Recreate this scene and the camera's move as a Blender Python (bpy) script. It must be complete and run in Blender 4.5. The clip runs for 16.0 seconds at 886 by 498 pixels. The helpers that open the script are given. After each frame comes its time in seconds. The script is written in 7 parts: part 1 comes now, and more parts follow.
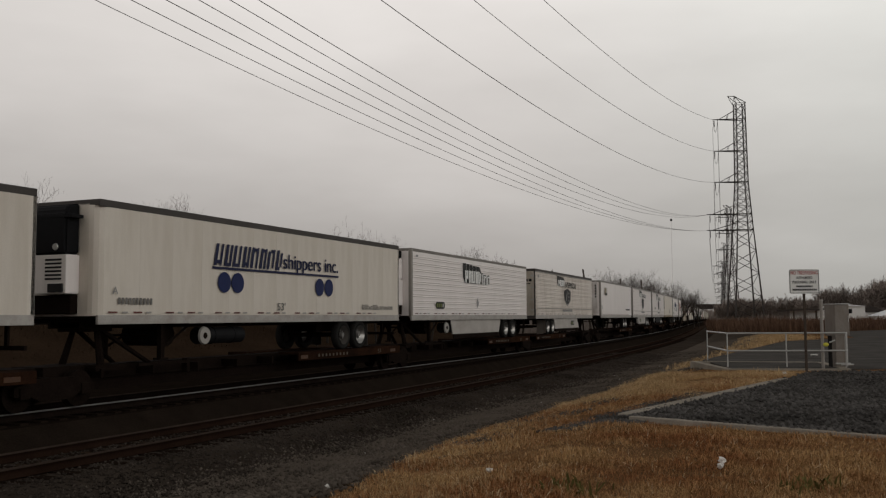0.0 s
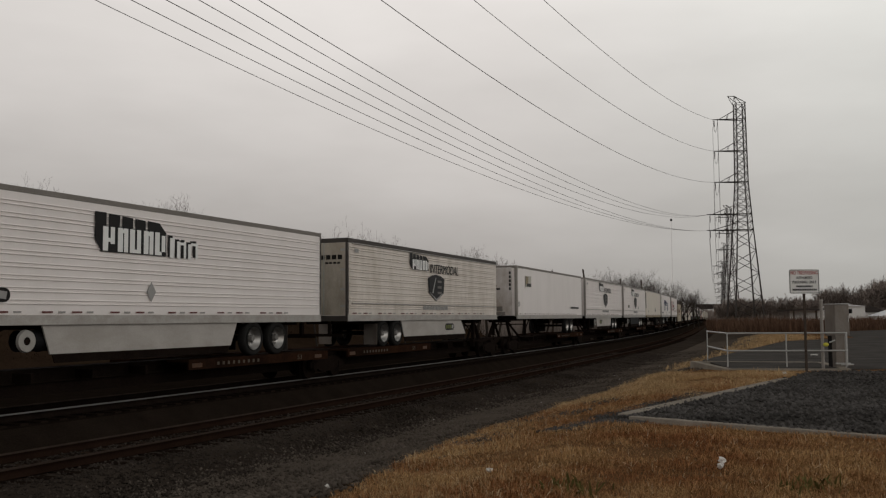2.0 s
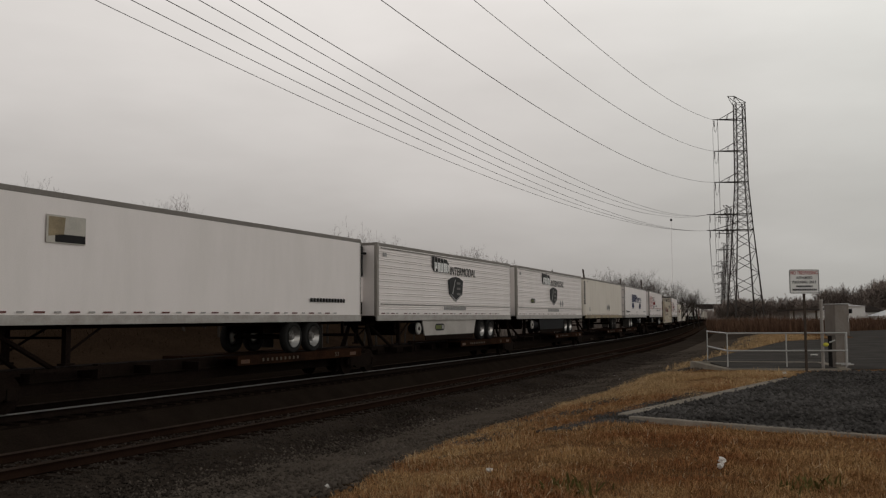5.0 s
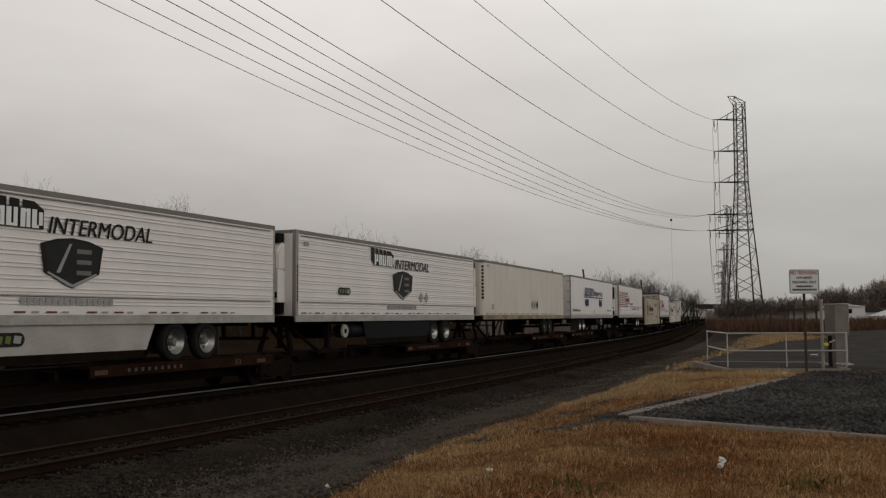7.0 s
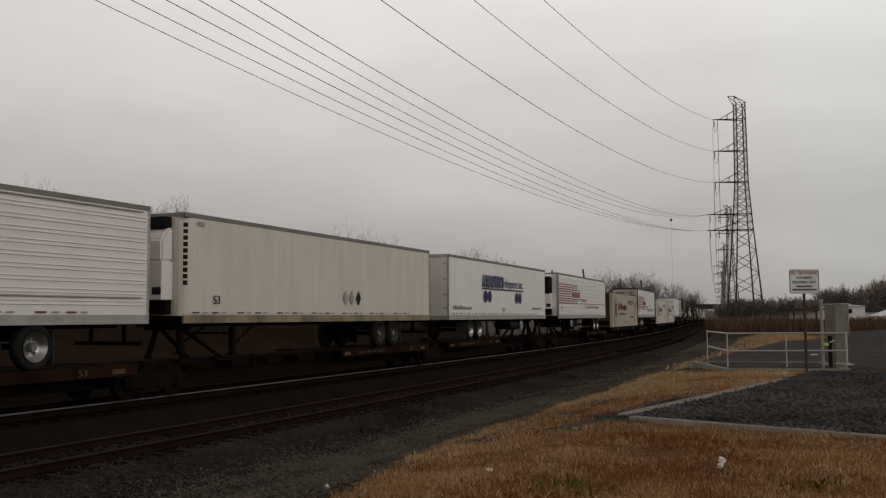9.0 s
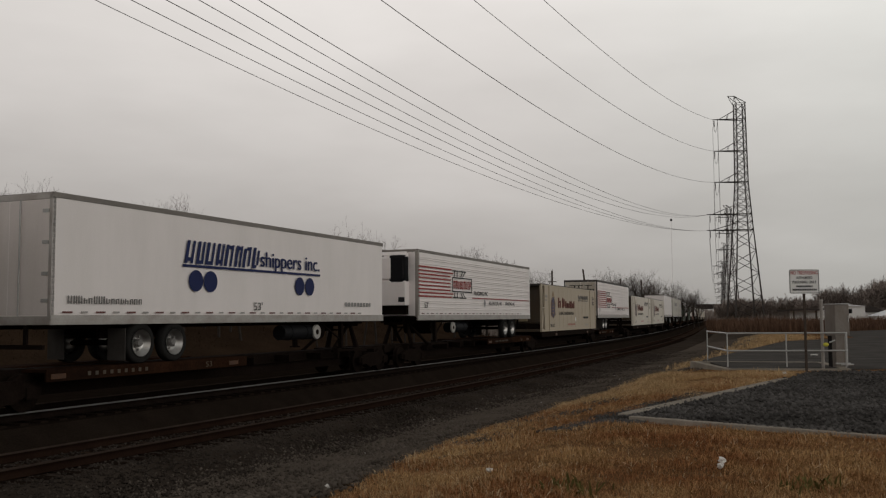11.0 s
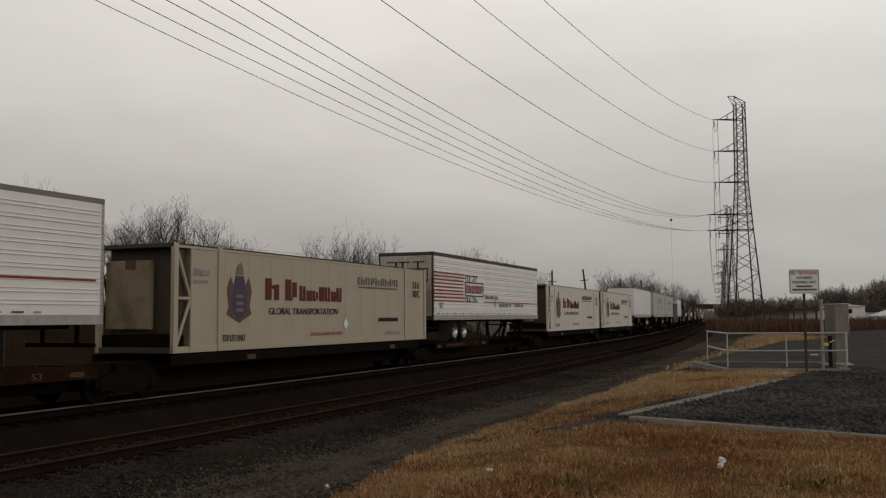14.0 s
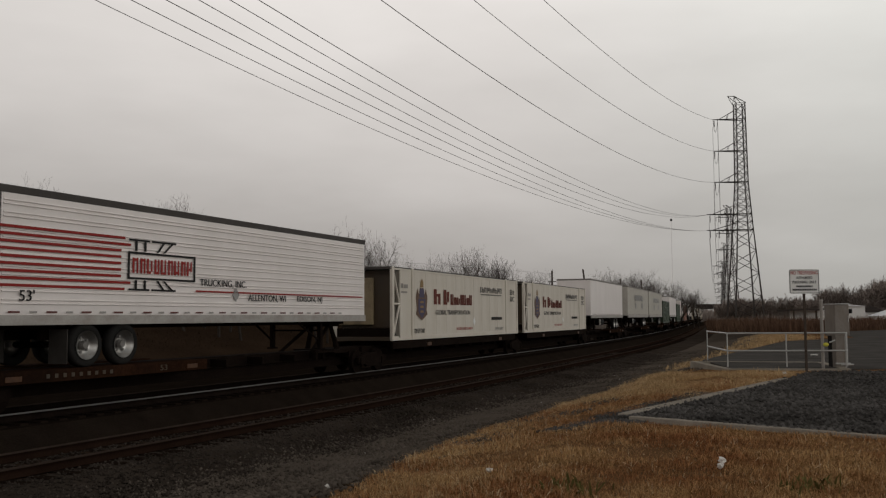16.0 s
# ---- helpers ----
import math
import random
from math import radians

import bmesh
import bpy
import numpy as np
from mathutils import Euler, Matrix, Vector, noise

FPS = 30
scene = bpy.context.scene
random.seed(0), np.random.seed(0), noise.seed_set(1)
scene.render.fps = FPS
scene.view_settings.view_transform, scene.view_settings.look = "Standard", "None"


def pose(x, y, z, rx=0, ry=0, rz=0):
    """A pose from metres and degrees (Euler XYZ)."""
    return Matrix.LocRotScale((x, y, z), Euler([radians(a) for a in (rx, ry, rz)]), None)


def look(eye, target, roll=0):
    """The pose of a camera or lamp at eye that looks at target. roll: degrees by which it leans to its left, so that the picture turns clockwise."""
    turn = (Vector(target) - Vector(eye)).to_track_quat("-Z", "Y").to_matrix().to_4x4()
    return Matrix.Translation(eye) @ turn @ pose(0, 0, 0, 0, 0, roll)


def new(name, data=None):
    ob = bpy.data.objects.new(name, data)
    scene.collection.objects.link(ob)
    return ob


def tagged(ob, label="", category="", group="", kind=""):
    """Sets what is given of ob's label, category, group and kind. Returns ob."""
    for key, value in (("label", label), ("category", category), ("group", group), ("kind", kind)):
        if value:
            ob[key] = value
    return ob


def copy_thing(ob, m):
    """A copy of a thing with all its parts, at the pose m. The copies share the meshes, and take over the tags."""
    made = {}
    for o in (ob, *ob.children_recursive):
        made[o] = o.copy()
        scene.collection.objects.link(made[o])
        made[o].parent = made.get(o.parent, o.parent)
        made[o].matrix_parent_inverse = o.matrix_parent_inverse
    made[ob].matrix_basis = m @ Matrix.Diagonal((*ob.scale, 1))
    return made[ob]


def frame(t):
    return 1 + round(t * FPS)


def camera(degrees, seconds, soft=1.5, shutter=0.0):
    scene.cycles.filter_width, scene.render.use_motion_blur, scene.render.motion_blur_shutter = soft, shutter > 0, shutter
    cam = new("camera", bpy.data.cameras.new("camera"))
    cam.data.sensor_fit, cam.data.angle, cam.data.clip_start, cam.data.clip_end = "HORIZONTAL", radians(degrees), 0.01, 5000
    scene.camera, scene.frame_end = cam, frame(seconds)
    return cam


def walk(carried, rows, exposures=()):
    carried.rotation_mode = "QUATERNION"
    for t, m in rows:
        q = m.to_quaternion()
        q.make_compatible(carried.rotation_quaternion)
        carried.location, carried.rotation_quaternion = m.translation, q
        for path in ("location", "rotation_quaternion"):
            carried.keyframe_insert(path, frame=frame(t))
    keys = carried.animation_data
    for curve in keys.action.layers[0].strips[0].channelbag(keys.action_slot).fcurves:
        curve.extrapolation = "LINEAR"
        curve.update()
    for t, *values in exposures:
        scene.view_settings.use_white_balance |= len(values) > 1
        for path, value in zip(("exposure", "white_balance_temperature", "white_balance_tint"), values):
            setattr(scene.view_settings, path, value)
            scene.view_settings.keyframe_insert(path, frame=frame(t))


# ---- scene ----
# ---- camera ----
cam = camera(51.25, 16.0, soft=1.25)
EYE = (0.0, 0.0, 1.936)
PITCH = 4.457
aim = (0.0, 10.0 * math.cos(radians(PITCH)), EYE[2] + 10.0 * math.sin(radians(PITCH)))
view = look(EYE, aim, -0.3175)
walk(cam, [(0.0, view), (16.0, view)], exposures=[(0.0, 0.0), (16.0, 0.0)])

# ---- world and sun: a low overcast sky ----
world = bpy.data.worlds.new("overcast")
scene.world = world
world.use_nodes = True
wt = world.node_tree
wt.nodes.clear()
w_out = wt.nodes.new("ShaderNodeOutputWorld")
w_bg = wt.nodes.new("ShaderNodeBackground")
w_sky = wt.nodes.new("ShaderNodeTexSky")
w_sky.sky_type = "NISHITA"
w_sky.sun_disc = False
w_sky.sun_elevation = radians(15)
w_sky.sun_rotation = radians(113)
w_grey = wt.nodes.new("ShaderNodeHueSaturation")
w_grey.inputs["Saturation"].default_value = 0.0
w_scale = wt.nodes.new("ShaderNodeMix")
w_scale.data_type = "RGBA"
w_scale.blend_type = "MULTIPLY"
w_scale.inputs["Factor"].default_value = 1.0
w_scale.inputs["B"].default_value = (0.08, 0.08, 0.08, 1)
w_co = wt.nodes.new("ShaderNodeTexCoord")
w_map = wt.nodes.new("ShaderNodeMapping")
w_map.inputs["Scale"].default_value = (1.6, 1.6, 5.0)
w_noise = wt.nodes.new("ShaderNodeTexNoise")
w_noise.inputs["Scale"].default_value = 2.0
w_noise.inputs["Detail"].default_value = 7.0
w_noise.inputs["Roughness"].default_value = 0.5
w_sep = wt.nodes.new("ShaderNodeSeparateXYZ")
w_grad = wt.nodes.new("ShaderNodeMath")
w_grad.operation = "MULTIPLY_ADD"
w_grad.inputs[1].default_value = 0.08
w_up = wt.nodes.new("ShaderNodeMath")
w_up.operation = "MULTIPLY_ADD"
w_up.inputs[1].default_value = 1.35
w_sum = wt.nodes.new("ShaderNodeMath")
w_sum.operation = "MULTIPLY_ADD"
w_sum.inputs[1].default_value = 0.24
w_ramp = wt.nodes.new("ShaderNodeValToRGB")
w_ramp.color_ramp.elements[0].position = 0.0
w_ramp.color_ramp.elements[0].color = (0.278, 0.255, 0.236, 1)
w_ramp.color_ramp.elements[1].position = 1.0
w_ramp.color_ramp.elements[1].color = (0.26, 0.255, 0.25, 1)
w_crown = w_ramp.color_ramp.elements.new(0.50)
w_crown.color = (0.874, 0.830, 0.796, 1)
w_mix = wt.nodes.new("ShaderNodeMix")
w_mix.data_type = "RGBA"
w_mix.inputs["Factor"].default_value = 0.90
wt.links.new(w_sky.outputs["Color"], w_grey.inputs["Color"])
wt.links.new(w_grey.outputs["Color"], w_scale.inputs["A"])
wt.links.new(w_co.outputs["Generated"], w_map.inputs["Vector"])
wt.links.new(w_map.outputs["Vector"], w_noise.inputs["Vector"])
wt.links.new(w_co.outputs["Generated"], w_sep.inputs["Vector"])
wt.links.new(w_sep.outputs["X"], w_grad.inputs[0])
w_grad.inputs[2].default_value = -0.090
wt.links.new(w_sep.outputs["Z"], w_up.inputs[0])
wt.links.new(w_grad.outputs[0], w_up.inputs[2])
wt.links.new(w_noise.outputs["Fac"], w_sum.inputs[0])
wt.links.new(w_up.outputs[0], w_sum.inputs[2])
wt.links.new(w_sum.outputs[0], w_ramp.inputs["Fac"])
wt.links.new(w_scale.outputs["Result"], w_mix.inputs["A"])
w_side = wt.nodes.new("ShaderNodeMapRange")
w_side.inputs["From Min"].default_value = 0.05
w_side.inputs["From Max"].default_value = 0.45
w_cool = wt.nodes.new("ShaderNodeMix")
w_cool.data_type = "RGBA"
w_cool.blend_type = "MULTIPLY"
w_cool.inputs["B"].default_value = (0.955, 0.995, 0.985, 1)
wt.links.new(w_sep.outputs["X"], w_side.inputs["Value"])
wt.links.new(w_side.outputs["Result"], w_cool.inputs["Factor"])
wt.links.new(w_ramp.outputs["Color"], w_cool.inputs["A"])
wt.links.new(w_cool.outputs["Result"], w_mix.inputs["B"])
wt.links.new(w_mix.outputs["Result"], w_bg.inputs["Color"])
w_bg.inputs["Strength"].default_value = 1.0
wt.links.new(w_bg.outputs["Background"], w_out.inputs["Surface"])

sun_data = bpy.data.lights.new("sun", "SUN")
sun_data.energy = 0.30
sun_data.angle = radians(40)
sun_data.color = (1.0, 0.97, 0.92)
sun = new("sun", sun_data)
sun.matrix_world = look((18.4, -8.0, 5.4), (0, 0, 0))


# ---- materials ----
def mat(name, base, rough=0.7, metal=0.0, vary=0.25, scale=3.0, fine=60.0, bump=0.0, stain=None, stain_amount=0.0,
        stain_scale=(0.6, 0.6, 0.6), per_object=0.0, spec=0.4):
    """A two-scale surface: broad patches, fine grain, optional stains and relief."""
    m = bpy.data.materials.new(name)
    m.use_nodes = True
    nt = m.node_tree
    bs = nt.nodes["Principled BSDF"]
    bs.inputs["Roughness"].default_value = rough
    bs.inputs["Metallic"].default_value = metal
    bs.inputs["Specular IOR Level"].default_value = 0.0 if rough >= 0.75 else spec
    co = nt.nodes.new("ShaderNodeTexCoord")
    n1 = nt.nodes.new("ShaderNodeTexNoise")
    n1.inputs["Scale"].default_value = scale
    n1.inputs["Detail"].default_value = 4.0
    n2 = nt.nodes.new("ShaderNodeTexNoise")
    n2.inputs["Scale"].default_value = fine
    n2.inputs["Detail"].default_value = 2.0
    nt.links.new(co.outputs["Object"], n1.inputs["Vector"])
    nt.links.new(co.outputs["Object"], n2.inputs["Vector"])
    add = nt.nodes.new("ShaderNodeMath")
    add.operation = "ADD"
    nt.links.new(n1.outputs["Fac"], add.inputs[0])
    nt.links.new(n2.outputs["Fac"], add.inputs[1])
    ramp = nt.nodes.new("ShaderNodeMapRange")
    ramp.inputs["From Min"].default_value = 0.6
    ramp.inputs["From Max"].default_value = 1.4
    ramp.inputs["To Min"].default_value = 1.0 - vary
    ramp.inputs["To Max"].default_value = 1.0 + vary
    nt.links.new(add.outputs[0], ramp.inputs["Value"])
    mul = nt.nodes.new("ShaderNodeMix")
    mul.data_type = "RGBA"
    mul.blend_type = "MULTIPLY"
    mul.inputs["Factor"].default_value = 1.0
    mul.inputs["A"].default_value = (*base, 1)
    nt.links.new(ramp.outputs["Result"], mul.inputs["B"])
    last = mul.outputs["Result"]
    if stain:
        mp = nt.nodes.new("ShaderNodeMapping")
        mp.inputs["Scale"].default_value = stain_scale
        nt.links.new(co.outputs["Object"], mp.inputs["Vector"])
        n3 = nt.nodes.new("ShaderNodeTexNoise")
        n3.inputs["Scale"].default_value = 1.0
        n3.inputs["Detail"].default_value = 6.0
        n3.inputs["Roughness"].default_value = 0.65
        nt.links.new(mp.outputs["Vector"], n3.inputs["Vector"])
        r3 = nt.nodes.new("ShaderNodeMapRange")
        r3.inputs["From Min"].default_value = 0.42
        r3.inputs["From Max"].default_value = 0.72
        r3.inputs["To Max"].default_value = stain_amount
        nt.links.new(n3.outputs["Fac"], r3.inputs["Value"])
        mx = nt.nodes.new("ShaderNodeMix")
        mx.data_type = "RGBA"
        nt.links.new(r3.outputs["Result"], mx.inputs["Factor"])
        nt.links.new(last, mx.inputs["A"])
        mx.inputs["B"].default_value = (*stain, 1)
        last = mx.outputs["Result"]
    if per_object:
        oi = nt.nodes.new("ShaderNodeObjectInfo")
        ro = nt.nodes.new("ShaderNodeMapRange")
        ro.inputs["To Min"].default_value = 1.0 - per_object
        ro.inputs["To Max"].default_value = 1.0 + per_object
        nt.links.new(oi.outputs["Random"], ro.inputs["Value"])
        m2 = nt.nodes.new("ShaderNodeMix")
        m2.data_type = "RGBA"
        m2.blend_type = "MULTIPLY"
        m2.inputs["Factor"].default_value = 1.0
        nt.links.new(last, m2.inputs["A"])
        nt.links.new(ro.outputs["Result"], m2.inputs["B"])
        last = m2.outputs["Result"]
    nt.links.new(last, bs.inputs["Base Color"])
    if bump:
        bp = nt.nodes.new("ShaderNodeBump")
        bp.inputs["Strength"].default_value = bump
        bp.inputs["Distance"].default_value = 0.03
        nt.links.new(n2.outputs["Fac"], bp.inputs["Height"])
        nt.links.new(bp.outputs["Normal"], bs.inputs["Normal"])
    return m


def island_mat(name, low, high, rough=0.9):
    """For joined stuff: each blade, stone or twig has its own shade."""
    m = bpy.data.materials.new(name)
    m.use_nodes = True
    nt = m.node_tree
    bs = nt.nodes["Principled BSDF"]
    bs.inputs["Roughness"].default_value = rough
    bs.inputs["Specular IOR Level"].default_value = 0.0
    ge = nt.nodes.new("ShaderNodeNewGeometry")
    co = nt.nodes.new("ShaderNodeTexCoord")
    n1 = nt.nodes.new("ShaderNodeTexNoise")
    n1.inputs["Scale"].default_value = 0.9
    n1.inputs["Detail"].default_value = 3.0
    nt.links.new(co.outputs["Object"], n1.inputs["Vector"])
    ad = nt.nodes.new("ShaderNodeMath")
    ad.operation = "MULTIPLY_ADD"
    ad.inputs[1].default_value = 0.5
    sc = nt.nodes.new("ShaderNodeMapRange")
    sc.inputs["From Min"].default_value = 0.3
    sc.inputs["From Max"].default_value = 0.7
    sc.inputs["To Max"].default_value = 0.62
    nt.links.new(n1.outputs["Fac"], sc.inputs["Value"])
    nt.links.new(ge.outputs["Random Per Island"], ad.inputs[0])
    nt.links.new(sc.outputs["Result"], ad.inputs[2])
    mx = nt.nodes.new("ShaderNodeMix")
    mx.data_type = "RGBA"
    nt.links.new(ad.outputs[0], mx.inputs["Factor"])
    mx.inputs["A"].default_value = (*low, 1)
    mx.inputs["B"].default_value = (*high, 1)
    nt.links.new(mx.outputs["Result"], bs.inputs["Base Color"])
    return m


def grass_mat(name, rusty, tan):
    """Blades of two tempers, rusty and tan, in drifts of about two metres; every blade has its own shade."""
    m = bpy.data.materials.new(name)
    m.use_nodes = True
    nt = m.node_tree
    bs = nt.nodes["Principled BSDF"]
    bs.inputs["Roughness"].default_value = 0.85
    bs.inputs["Specular IOR Level"].default_value = 0.0
    ge = nt.nodes.new("ShaderNodeNewGeometry")
    co = nt.nodes.new("ShaderNodeTexCoord")
    shades = []
    for low, high in (rusty, tan):
        mx = nt.nodes.new("ShaderNodeMix")
        mx.data_type = "RGBA"
        mx.inputs["A"].default_value = (*low, 1)
        mx.inputs["B"].default_value = (*high, 1)
        nt.links.new(ge.outputs["Random Per Island"], mx.inputs["Factor"])
        shades.append(mx)
    total = None
    for scale, weight in ((0.55, 0.62), (2.6, 0.38)):
        no = nt.nodes.new("ShaderNodeTexNoise")
        no.inputs["Scale"].default_value = scale
        no.inputs["Detail"].default_value = 4.0
        nt.links.new(co.outputs["Object"], no.inputs["Vector"])
        ad = nt.nodes.new("ShaderNodeMath")
        ad.operation = "MULTIPLY_ADD"
        ad.inputs[1].default_value = weight
        ad.inputs[2].default_value = 0.0
        nt.links.new(no.outputs["Fac"], ad.inputs[0])
        if total:
            nt.links.new(total.outputs[0], ad.inputs[2])
        total = ad
    rg = nt.nodes.new("ShaderNodeMapRange")
    rg.inputs["From Min"].default_value = 0.42
    rg.inputs["From Max"].default_value = 0.58
    nt.links.new(total.outputs[0], rg.inputs["Value"])
    mx = nt.nodes.new("ShaderNodeMix")
    mx.data_type = "RGBA"
    nt.links.new(rg.outputs["Result"], mx.inputs["Factor"])
    nt.links.new(shades[0].outputs["Result"], mx.inputs["A"])
    nt.links.new(shades[1].outputs["Result"], mx.inputs["B"])
    nt.links.new(mx.outputs["Result"], bs.inputs["Base Color"])
    return m


